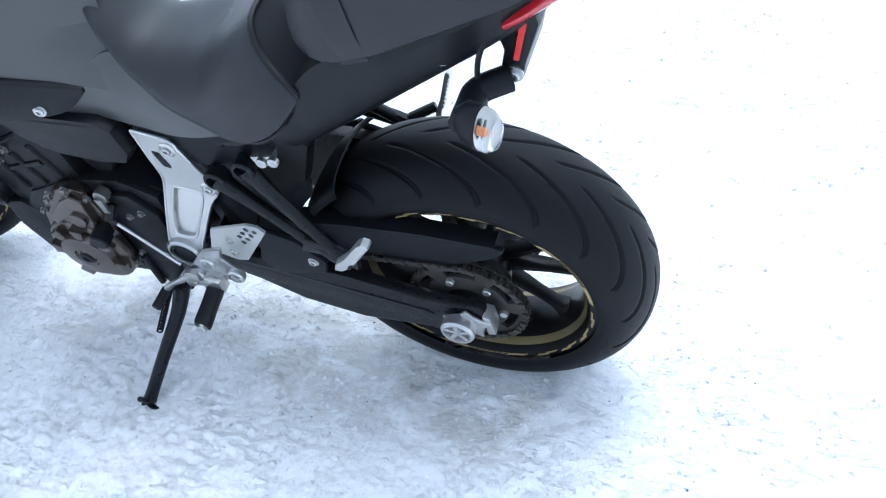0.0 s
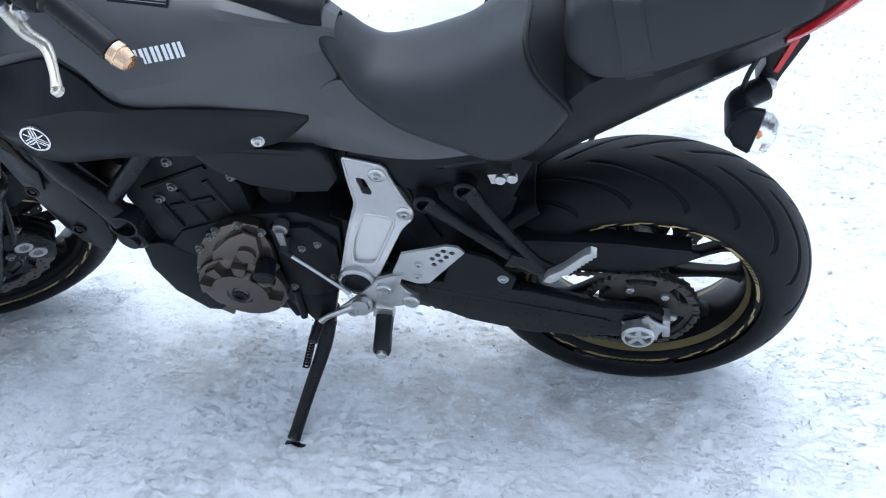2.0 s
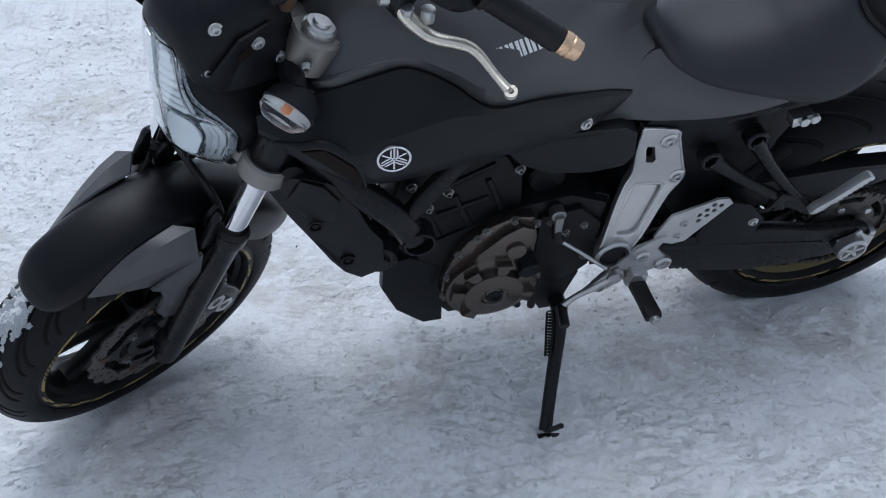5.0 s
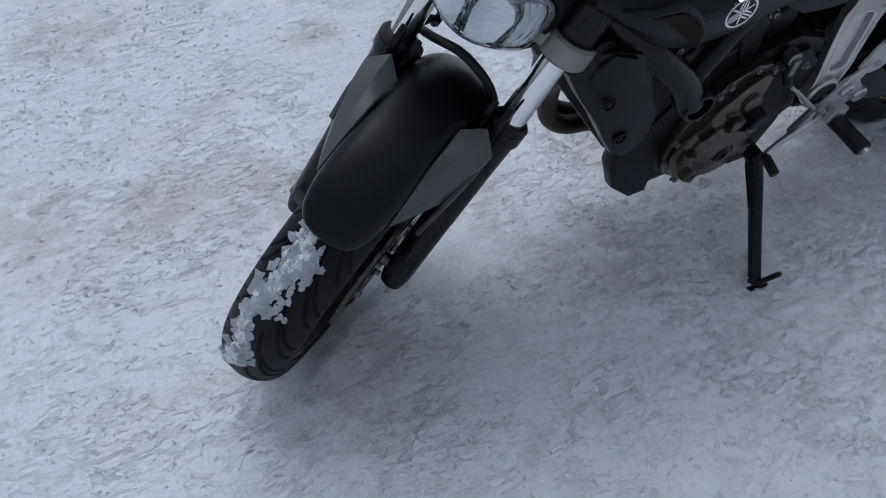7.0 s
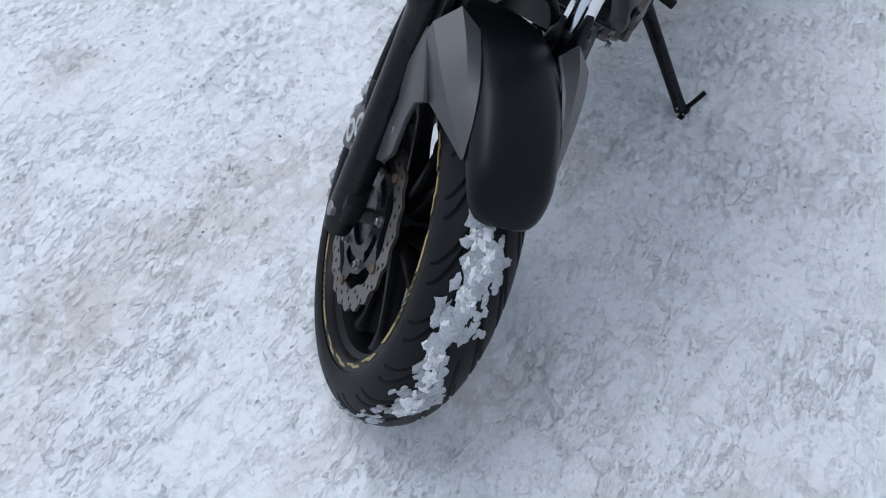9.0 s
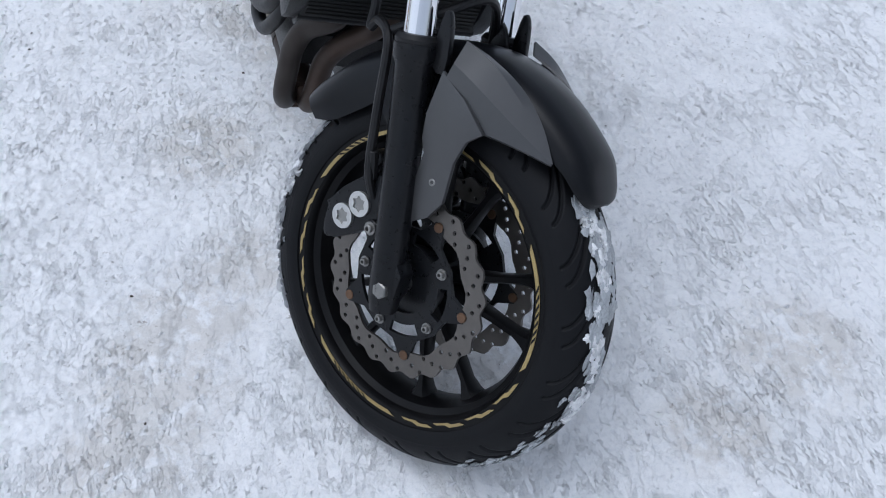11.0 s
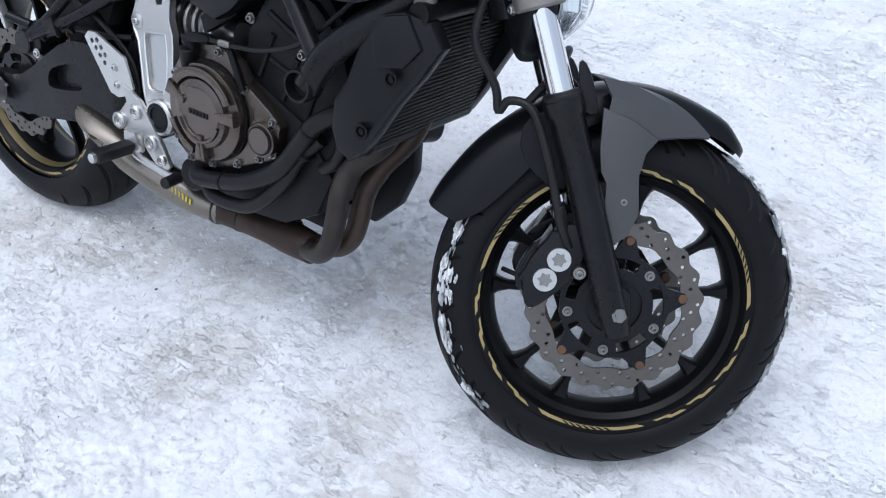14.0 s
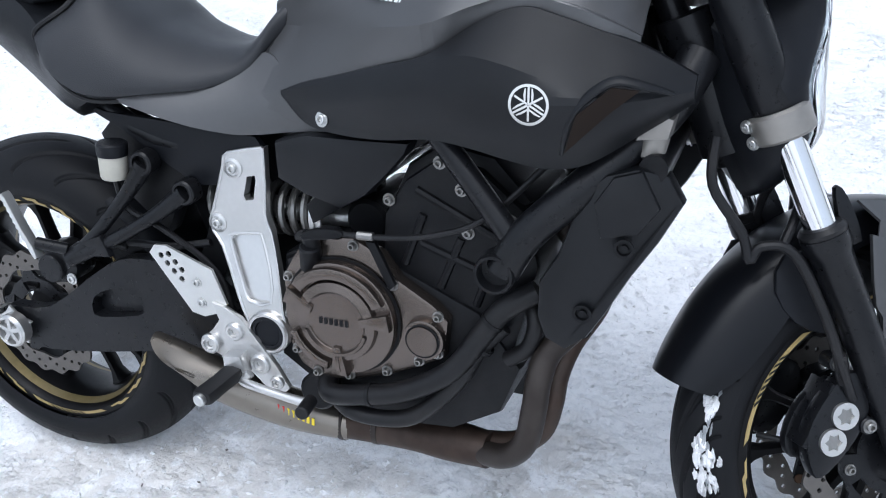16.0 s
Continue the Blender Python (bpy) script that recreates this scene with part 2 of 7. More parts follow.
# ---- mesh helpers ----
def vec(*a):
    return Vector(a)


def soften(bm, degrees=32):
    bmesh.ops.recalc_face_normals(bm, faces=bm.faces)
    for f in bm.faces:
        f.smooth = True
    for ed in bm.edges:
        if len(ed.link_faces) == 2 and ed.calc_face_angle(0) > radians(degrees):
            ed.smooth = False


def prism(outline, y0, y1, bevel=0.003, holes=()):
    """A plate: an outline in x and z, drawn out from y0 to y1, with rounded rims and real holes."""
    bm = bmesh.new()
    loops = [outline, *holes]
    if holes:
        edges = []
        for loop in loops:
            vs = [bm.verts.new((x, y0, z)) for x, z in loop]
            edges += [bm.edges.new((vs[i], vs[(i + 1) % len(vs)])) for i in range(len(vs))]
        bmesh.ops.triangle_fill(bm, edges=edges, use_beauty=True, use_dissolve=False)
        faces = list(bm.faces)
    else:
        faces = [bm.faces.new([bm.verts.new((x, y0, z)) for x, z in outline])]
    out = bmesh.ops.extrude_face_region(bm, geom=faces)
    bmesh.ops.translate(bm, vec=(0, y1 - y0, 0), verts=[v for v in out["geom"] if isinstance(v, bmesh.types.BMVert)])
    if bevel and not holes:
        rim = [ed for ed in bm.edges if abs(ed.verts[0].co.y - ed.verts[1].co.y) < 1e-7]
        bmesh.ops.bevel(bm, geom=rim, offset=bevel, segments=2, profile=0.6, affect="EDGES", clamp_overlap=True)
    soften(bm)
    return bm


def smooth_line(points, n=6, closed=False):
    """Points of a soft curve through the given ones."""
    p = [Vector(q) for q in points]
    out, count = [], len(p)
    for i in range(count if closed else count - 1):
        a, b, c, d = (p[(i + k) % count] if closed else p[min(max(i + k, 0), count - 1)] for k in (-1, 0, 1, 2))
        for k in range(n):
            t = k / n
            out.append(0.5 * (2 * b + (c - a) * t + (2 * a - 5 * b + 4 * c - d) * t * t + (3 * b - a - 3 * c + d) * t ** 3))
    if not closed:
        out.append(p[-1])
    return out


def rounded(outline, n=4):
    return [(q.x, q.y) for q in smooth_line([(x, z, 0) for x, z in outline], n, True)]


def tube(points, radius, seg=12, soft=0, caps=True, flat=1.0):
    """A pipe along points; radius is one number or one for each point."""
    if soft:
        if not isinstance(radius, (int, float)):
            radius = [q.x for q in smooth_line([(r, 0, 0) for r in radius], soft)]
        points = smooth_line(points, soft)
    pts = [Vector(p) for p in points]
    rad = [radius] * len(pts) if isinstance(radius, (int, float)) else radius
    bm = bmesh.new()
    rings, side = [], None
    for i, p in enumerate(pts):
        d = (pts[min(i + 1, len(pts) - 1)] - pts[max(i - 1, 0)]).normalized()
        if side is None:
            side = d.orthogonal().normalized()
        side = (side - d * side.dot(d)).normalized()
        other = d.cross(side)
        rings.append([bm.verts.new(p + rad[i] * (math.cos(a) * side + flat * math.sin(a) * other)) for a in (2 * math.pi * k / seg for k in range(seg))])
    for r, s in zip(rings, rings[1:]):
        for k in range(seg):
            bm.faces.new((r[k], r[(k + 1) % seg], s[(k + 1) % seg], s[k]))
    if caps:
        bm.faces.new(rings[0][::-1])
        bm.faces.new(rings[-1])
    soften(bm)
    return bm


def lathe(profile, origin=(0, 0, 0), axis=(0, 1, 0), seg=32, closed=False, span=(0, 2 * math.pi)):
    """Turns a profile of (radius, along) round an axis through origin."""
    o, a = Vector(origin), Vector(axis).normalized()
    u = a.orthogonal().normalized() if abs(a.y) < 0.999 else vec(1, 0, 0)
    w = a.cross(u)
    whole = abs(span[1] - span[0] - 2 * math.pi) < 1e-6
    bm = bmesh.new()
    rings = []
    for k in range(seg if whole else seg + 1):
        t = span[0] + (span[1] - span[0]) * k / seg
        rings.append([bm.verts.new(o + a * y + r * (math.cos(t) * u + math.sin(t) * w)) for r, y in profile])
    n = len(profile)
    for k in range(seg):
        r, s = rings[k], rings[(k + 1) % len(rings)]
        for i in range(n if closed else n - 1):
            j = (i + 1) % n
            bm.faces.new((r[i], r[j], s[j], s[i]))
    bmesh.ops.remove_doubles(bm, verts=bm.verts, dist=1e-6)
    soften(bm)
    return bm


def rod(p, q, r, seg=16, bevel=0.0, r2=None):
    """A straight round bar between two places with chamfered ends."""
    p, q = Vector(p), Vector(q)
    h, r2 = (q - p).length, r if r2 is None else r2
    c = bevel or min(r, r2, h) * 0.15
    return lathe([(0, 0), (r - c, 0), (r, c), (r2, h - c), (r2 - c, h), (0, h)], p, q - p, seg)


def patch(columns, nu=5, nv=3, thick=0.006, inward=(0, -1, 0), folds=(), hard=45):
    """A shell through columns of places, softened both ways but for its folds, with its own thickness."""
    cuts = [0, *folds, len(columns[0]) - 1]
    cols = [[p for a, b in zip(cuts, cuts[1:]) for p in smooth_line(c[a:b + 1], nv)[0 if a == 0 else 1:]] for c in columns]
    rows = [smooth_line([c[i] for c in cols], nu) for i in range(len(cols[0]))]
    bm = bmesh.new()
    off = Vector(inward) * thick
    tops = [[bm.verts.new(p) for p in r] for r in rows]
    lows = [[bm.verts.new(p + off) for p in r] for r in rows]
    nr, nc = len(rows), len(rows[0])
    for i in range(nr - 1):
        for j in range(nc - 1):
            bm.faces.new((tops[i][j], tops[i][j + 1], tops[i + 1][j + 1], tops[i + 1][j]))
            bm.faces.new((lows[i][j], lows[i + 1][j], lows[i + 1][j + 1], lows[i][j + 1]))
    for i in (0, nr - 1):
        for j in range(nc - 1):
            bm.faces.new((tops[i][j], tops[i][j + 1], lows[i][j + 1], lows[i][j]))
    for j in (0, nc - 1):
        for i in range(nr - 1):
            bm.faces.new((tops[i][j], tops[i + 1][j], lows[i + 1][j], lows[i][j]))
    soften(bm, hard)
    return bm


def loft(sections, nu=4, soft=3):
    """A closed body through closed sections of equally many places."""
    secs = [smooth_line(s, soft, True) for s in sections]
    lines = [smooth_line([s[i] for s in secs], nu) for i in range(len(secs[0]))]
    bm = bmesh.new()
    vs = [[bm.verts.new(p) for p in line] for line in lines]
    n = len(vs)
    for i in range(n):
        for j in range(len(vs[0]) - 1):
            bm.faces.new((vs[i][j], vs[i][j + 1], vs[(i + 1) % n][j + 1], vs[(i + 1) % n][j]))
    bm.faces.new([v[0] for v in vs])
    bm.faces.new([v[-1] for v in vs][::-1])
    soften(bm, 40)
    return bm


def mirrored(half):
    """A closed section from its right half, given as places from the foot to the crown with y above zero or nought."""
    left = [Vector(p) for p in half]
    return left + [vec(p.x, -p.y, p.z) for p in reversed(left) if p.y > 1e-6]


def join(*parts):
    """Several pieces of one casting as one mesh."""
    bm = bmesh.new()
    for p in parts:
        me = bpy.data.meshes.new("piece")
        p.to_mesh(me)
        p.free()
        bm.from_mesh(me)
        bpy.data.meshes.remove(me)
    return bm


def flip(bm):
    """The same on the other side of the midplane."""
    for v in bm.verts:
        v.co.y = -v.co.y
    bmesh.ops.reverse_faces(bm, faces=bm.faces)
    return bm


def bolt_head(p, way, r=0.007, h=0.006):
    """A socket screw with a washer and a hexagon recess."""
    return lathe([(r * 1.5, 0), (r * 1.5, h * 0.25), (r, h * 0.25), (r, h * 0.85), (r * 0.85, h), (r * 0.5, h), (r * 0.45, h * 0.35), (0, h * 0.35)], p, way, 12)


def mesh_object(name, bm, mat):
    me = bpy.data.meshes.new(name)
    bm.to_mesh(me)
    bm.free()
    me.materials.append(mat)
    return new(name, me)


def part(name, bm, mat, parent, label=""):
    ob = mesh_object(name, bm, mat)
    ob.parent = parent
    return tagged(ob, label)


# ---- the ground: one sheet of trodden snow ----
def lattice_noise(x, y, seed):
    """Soft random heights from -1 to 1 with a period of one metre per unit."""
    xi, yi = np.floor(x).astype(np.int64), np.floor(y).astype(np.int64)
    fx, fy = x - xi, y - yi
    fx, fy = fx * fx * (3 - 2 * fx), fy * fy * (3 - 2 * fy)

    def rnd(a, b):
        h = (a * 374761393 + b * 668265263 + seed * 974711) & 0x7FFFFFFF
        h = ((h ^ (h >> 13)) * 1274126177) & 0x7FFFFFFF
        return ((h ^ (h >> 16)) & 0xFFFF) / 32767.5 - 1

    a, b, c, d = rnd(xi, yi), rnd(xi + 1, yi), rnd(xi, yi + 1), rnd(xi + 1, yi + 1)
    return (a * (1 - fx) + b * fx) * (1 - fy) + (c * (1 - fx) + d * fx) * fy


def step_up(v, lo, hi):
    """A soft step from 0 to 1."""
    u = np.clip((v - lo) / (hi - lo), 0, 1)
    return u * u * (3 - 2 * u)


def snow_height(x, y):
    """Gentle hollows; flat trodden slabs and scraped flakes with sharp rims that run one way; clusters of crumbs."""
    h = 0.010 * lattice_noise(x * 0.9, y * 0.9, 3) + 0.006 * lattice_noise(x * 3.1, y * 3.1, 4)
    worn = step_up(lattice_noise(x * 2.1 + 5, y * 2.1, 21) + 0.6 * lattice_noise(x * 5.3, y * 5.3, 22), -0.1, 1.0)
    # churned most beside the rear tyre and where people stand to mount
    worn = np.clip(worn + 0.8 * np.exp(-((x - 0.15) ** 2 + (y - 0.62) ** 2) / 0.12) + 0.5 * np.exp(-((x - 0.95) ** 2 + (y - 0.75) ** 2) / 0.15), 0, 1.3)
    u, v = 0.94 * x - 0.34 * y, 0.34 * x + 0.94 * y
    ragged = 0.35 * lattice_noise(x * 63, y * 63, 31) + 0.30 * lattice_noise(x * 31 + 3, y * 31, 32)
    h += 0.0028 * step_up(lattice_noise(u * 6.5, v * 13, 41) + ragged, 0.0, 0.22)
    h += 0.0042 * worn * step_up(lattice_noise(u * 12, v * 29, 42) + 1.2 * ragged, 0.20, 0.42)
    h += 0.0060 * worn * np.maximum(lattice_noise(u * 38, v * 64, 43) + 0.4 * ragged - 0.15, 0.0)
    h += 0.0075 * worn ** 2 * np.maximum(lattice_noise(x * 23, y * 23, 44) - 0.1, 0.0) + 0.0026 * (0.2 + worn) * lattice_noise(x * 88, y * 88, 45)
    return h


CONTACTS = ((0.197, 0.245), (1.60, 0.305))
FOOT = (0.865, 0.402)


def ground_axis(lo, hi, step, far):
    fine = list(np.arange(lo, hi + step / 2, step))
    left, right, d = [], [], step
    a, b = lo, hi
    while b < far:
        d *= 1.25
        a, b = a - d, b + d
        left.append(a)
        right.append(b)
    return np.array(left[::-1] + fine + right)


def build_ground():
    xs, ys = ground_axis(-1.3, 2.8, 0.0047, 900), ground_axis(-1.6, 1.8, 0.0047, 900)
    gx, gy = np.meshgrid(xs, ys, indexing="ij")
    gz = snow_height(gx, gy)
    for cx, cy in CONTACTS:
        r = np.hypot(gx - cx, gy - cy)
        gz += 0.008 * np.exp(-((r - 0.14) / 0.05) ** 2) * (0.5 + lattice_noise(gx * 18, gy * 18, 9)) - 0.004 * np.exp(-(r / 0.08) ** 2)
    gz += 0.006 * np.exp(-(np.hypot(gx - CONTACTS[1][0], gy - CONTACTS[1][1]) / 0.12) ** 2)
    gz -= 0.026 * np.exp(-(np.hypot(gx - FOOT[0], gy - FOOT[1]) / 0.10) ** 2)
    nx, ny = gx.shape
    idx = np.arange(nx * ny).reshape(nx, ny)
    quads = np.stack([idx[:-1, :-1], idx[1:, :-1], idx[1:, 1:], idx[:-1, 1:]], -1).reshape(-1, 4)
    me = bpy.data.meshes.new("ground")
    me.vertices.add(nx * ny)
    me.vertices.foreach_set("co", np.stack([gx, gy, gz], -1).ravel())
    me.loops.add(quads.size)
    me.loops.foreach_set("vertex_index", quads.ravel())
    me.polygons.add(len(quads))
    me.polygons.foreach_set("loop_start", np.arange(len(quads)) * 4)
    me.polygons.foreach_set("use_smooth", np.ones(len(quads), bool))
    me.update()
    me.validate()
    me.materials.append(SNOW)
    return tagged(new("ground", me), "trodden grey-white snow with crumbs and brown stains", "snow", kind="structure")


build_ground()


def scatter(name, count, sizes, mat, label, seed, flat=0.6, box=(-1.5, 2.9, -1.9, 2.0)):
    """Loose crumbs that lie on the snow, each an uneven pebble."""
    rng = np.random.default_rng(seed)
    base = np.array([(1, 0, 0), (-1, 0, 0), (0, 1, 0), (0, -1, 0), (0, 0, 1), (0, 0, -1)], float)
    tris = np.array([(0, 2, 4), (2, 1, 4), (1, 3, 4), (3, 0, 4), (2, 0, 5), (1, 2, 5), (3, 1, 5), (0, 3, 5)])
    n = 0
    verts, faces = [], []
    x, y = rng.uniform(box[0], box[1], count), rng.uniform(box[2], box[3], count)
    keep = lattice_noise(x * 2.2, y * 2.2, seed) + 0.6 * lattice_noise(x * 6, y * 6, seed + 1) > rng.uniform(-1.0, 0.8, count)
    x, y = x[keep], y[keep]
    z = snow_height(x, y)
    for a, b, c in zip(x, y, z):
        s = sizes[0] + (sizes[1] - sizes[0]) * rng.random() ** 3
        t = rng.uniform(0, 6.28)
        shape = (base * rng.uniform(0.5, 1.4, (6, 1)) + rng.uniform(-0.3, 0.3, (6, 3))) * s * np.array([1.1, rng.uniform(0.4, 0.9), flat])
        turn = np.array([[math.cos(t), -math.sin(t), 0], [math.sin(t), math.cos(t), 0], [0, 0, 1]])
        verts.append(shape @ turn.T + (a, b, c + 0.15 * s))
        faces.append(tris + n)
        n += 6
    me = bpy.data.meshes.new(name)
    me.from_pydata(np.concatenate(verts).tolist(), [], np.concatenate(faces).tolist())
    me.materials.append(mat)
    return tagged(new(name, me), label, "snow" if mat is ICE else "grit", kind="stuff")


scatter("snow_crumbs", 52000, (0.0012, 0.0085), ICE, "loose white snow crumbs lying on the trodden snow", 5)
scatter("grit", 420, (0.001, 0.0042), DIRT, "dark grit and bits of bark on the snow", 8)

# ---- the motorcycle: x ahead, y to its left, z up, from the rear axle ----
LEAN = 15.86
BASE = vec(0.66, 0, -0.29)
RAKE, STEERED = radians(24.0), radians(32.8)
STEM = vec(-math.sin(RAKE), 0, math.cos(RAKE))
AXLE = vec(1.413, 0, -0.005)
PIVOT = vec(1.3635, 0, -0.0283)
BAR_TURN = Matrix.Translation(PIVOT) @ Matrix.Rotation(STEERED, 4, STEM) @ Matrix.Translation(-PIVOT)
STEER = BAR_TURN @ pose(0, 0.004, 0, -1.7, 0, 0)
STAND = Matrix.Translation((0.1969, 0.160, 0.2902)) @ pose(0, 0, 0, -LEAN, 0, 0)

bike = tagged(new("motorcycle"), "matt grey and black motorcycle leaning on its stand in snow", "motorcycle")
bike.matrix_basis = STAND @ Matrix.Translation(BASE)


def fit(name, bm, mat, parent=None, label=""):
    """A part of the motorcycle, or a piece of one of its parts; clear lenses let daylight in."""
    ob = part(name, bm, mat, parent or bike, label)
    ob.visible_shadow = mat not in (LENS, FROST)
    if parent is None:
        ob.matrix_basis = Matrix.Translation(-BASE)
    return ob


def turned(bm):
    bm.transform(STEER)
    return bm


def fork_fit(name, bm, mat, parent=None, label=""):
    """A part that turns with the handlebar."""
    return fit(name, turned(bm), mat, parent, label)


def bar_fit(name, bm, mat, parent=None, label=""):
    """A part of the handlebar."""
    bm.transform(BAR_TURN)
    return fit(name, bm, mat, parent, label)


def both(name, make, mat, parent=None, label="", maker=fit):
    """The same part on the left and the right."""
    return [maker(name, b, mat, parent, label) for b in (make(), flip(make()))]


# -- wheels --
def tyre_mesh(centre, big, half, bulge, grooves, n=1100, m=160):
    """A tyre with cut grooves that sweep from the crown to the shoulders."""
    th = np.arange(n) * 2 * np.pi / n
    ph = np.linspace(-1, 1, m) * radians(112)
    t, p = np.meshgrid(th, ph, indexing="ij")
    a = np.abs(p) / radians(112)
    side = np.sign(p)
    depth = np.zeros_like(t)
    for count, start, lo, hi, sweep, wide, shift in grooves:
        for s in (-1, 1):
            u = np.clip((a - lo) / (hi - lo), 0, 1)
            centre_line = start + sweep * (1 - (1 - u) ** 1.8) + (shift if s > 0 else 0)
            d = (t - centre_line + np.pi / count) % (2 * np.pi / count) - np.pi / count
            slope = sweep * 1.8 * (1 - u) ** 0.8 / (hi - lo) / radians(112)
            dist = np.abs(d) * big / np.sqrt(1 + (slope * big / half) ** 2)
            end = np.clip(np.minimum(a - lo, hi - a) / 0.02, 0, 1)
            depth = np.maximum(depth, np.where(side == s, np.clip(1.8 - 1.3 * dist / wide, 0, 1) * end, 0))
    low = np.where(np.cos(p) < 0, (big - bulge - 0.226) / 0.375, bulge - 0.0045 * depth)
    r = big - bulge + low * np.cos(p)
    y = (half - 0.0035 * depth) * np.sin(p)
    r += 0.0012 * np.exp(-((a - 0.74) / 0.012) ** 2)
    co = np.stack([centre[0] + r * np.cos(t), centre[1] + y, centre[2] + r * np.sin(t)], -1).reshape(-1, 3)
    i, j = np.meshgrid(np.arange(n), np.arange(m - 1), indexing="ij")
    k = (i + 1) % n
    quads = np.stack([i * m + j, k * m + j, k * m + j + 1, i * m + j + 1], -1).reshape(-1, 4)
    me = bpy.data.meshes.new("tyre")
    me.from_pydata(co.tolist(), [], quads.tolist())
    bm = bmesh.new()
    bm.from_mesh(me)
    bpy.data.meshes.remove(me)
    for f in bm.faces:
        f.smooth = True
    return bm


def ring_stripe(centre, y, r0, r1, a0, a1, side):
    """One dash of tape on the flat edge of a rim."""
    bm = bmesh.new()
    n = max(2, int(abs(a1 - a0) / 0.05))
    cols = []
    for k in range(n + 1):
        a = a0 + (a1 - a0) * k / n
        cols.append([bm.verts.new((centre[0] + r * math.cos(a + 9 * (r - r0)), centre[1] + side * (y + dy), centre[2] + r * math.sin(a + 9 * (r - r0)))) for r, dy in ((r0, 0), (r0, 0.001), (r1, 0.001), (r1, 0))])
    for c, d in zip(cols, cols[1:]):
        for i in range(3):
            bm.faces.new((c[i], c[i + 1], d[i + 1], d[i]))
    soften(bm)
    return bm


def rim_mesh(centre, half, hub_r, hub_half):
    """A cast rim with a dropped well, and its hub."""
    h = half
    ring = [(0.227, h), (0.213, h), (0.209, h - 0.004), (0.206, h - 0.014), (0.197, h * 0.62), (0.190, h * 0.3), (0.188, 0), (0.190, -h * 0.3),
            (0.197, -h * 0.62), (0.206, -h + 0.014), (0.209, -h + 0.004), (0.213, -h), (0.227, -h), (0.224, -h + 0.012), (0.205, -h * 0.4), (0.205, h * 0.4), (0.224, h - 0.012)]
    pieces = [lathe(ring, centre, seg=96, closed=True)]
    pieces.append(lathe([(0.012, hub_half), (hub_r * 0.7, hub_half), (hub_r, hub_half * 0.55), (hub_r * 0.9, 0), (hub_r, -hub_half * 0.55), (hub_r * 0.7, -hub_half), (0.012, -hub_half)], centre, seg=40))
    return join(*pieces)


def spoke_mesh(centre, k, spoke_phase, hub_r):
    """One spoke of the ten, widening where it meets the rim."""
    c = Vector(centre)
    a = spoke_phase + math.radians(72 * (k // 2) + (14 if k % 2 else -14))
    d, s = vec(math.cos(a), 0, math.sin(a)), vec(-math.sin(a), 0, math.cos(a))
    secs = []
    for r, w, t in ((hub_r * 0.8, 0.013, 0.020), (0.08, 0.0085, 0.016), (0.13, 0.0063, 0.013), (0.165, 0.0068, 0.013), (0.182, 0.0115, 0.017), (0.194, 0.020, 0.020)):
        p = c + d * r
        secs.append([p + s * w * x + vec(0, t * y, 0) for x, y in ((-1, -0.6), (-0.6, -1), (0.6, -1), (1, -0.6), (1, 0.6), (0.6, 1), (-0.6, 1), (-1, 0.6))])
    bm = bmesh.new()
    rows = [[bm.verts.new(p) for p in sec] for sec in secs]
    for r, q in zip(rows, rows[1:]):
        for i in range(8):
            bm.faces.new((r[i], r[(i + 1) % 8], q[(i + 1) % 8], q[i]))
    soften(bm)
    return bm


def tape_dashes():
    """The dash pattern of the rim tape: three long strips, each followed by a run of short ones."""
    out = []
    for k in range(3):
        a = math.radians(120 * k + 8)
        out.append((a, a + math.radians(46), 0.2135, 0.2190))
        for j in range(4):
            b = a + math.radians(53 + 16 * j)
            out.append((b, b + math.radians(7.5), 0.2135, 0.2165))
            out.append((b + math.radians(5.5), b + math.radians(13), 0.2165, 0.2208))
    return out


def wave_disc(centre, y, outer, inner, waves, holes, thick=0.0045):
    """A brake disc with a waved edge and drilled holes that go through."""
    n = waves * 8
    edge = [((outer + 0.0035 * math.cos(waves * a)) * math.cos(a), (outer + 0.0035 * math.cos(waves * a)) * math.sin(a)) for a in (2 * math.pi * k / n for k in range(n))]
    bore = [((inner + 0.003 * math.cos(waves // 2 * a)) * math.cos(a), (inner + 0.003 * math.cos(waves // 2 * a)) * math.sin(a)) for a in (2 * math.pi * k / 60 for k in range(60))]
    cut = []
    wide = outer - inner
    for k in range(holes):
        for j, (q, f) in enumerate(((0.2, 0.0), (0.5, 0.33), (0.8, 0.66))):
            a, r = 2 * math.pi * (k + f) / holes, inner + wide * q
            cx, cz = r * math.cos(a), r * math.sin(a)
            cut.append([(cx + 0.0035 * math.cos(b), cz + 0.0035 * math.sin(b)) for b in (2 * math.pi * i / 7 for i in range(7))])
    bm = prism(edge, y - thick / 2, y + thick / 2, 0, [bore] + cut)
    bmesh.ops.translate(bm, vec=centre, verts=bm.verts)
    return bm


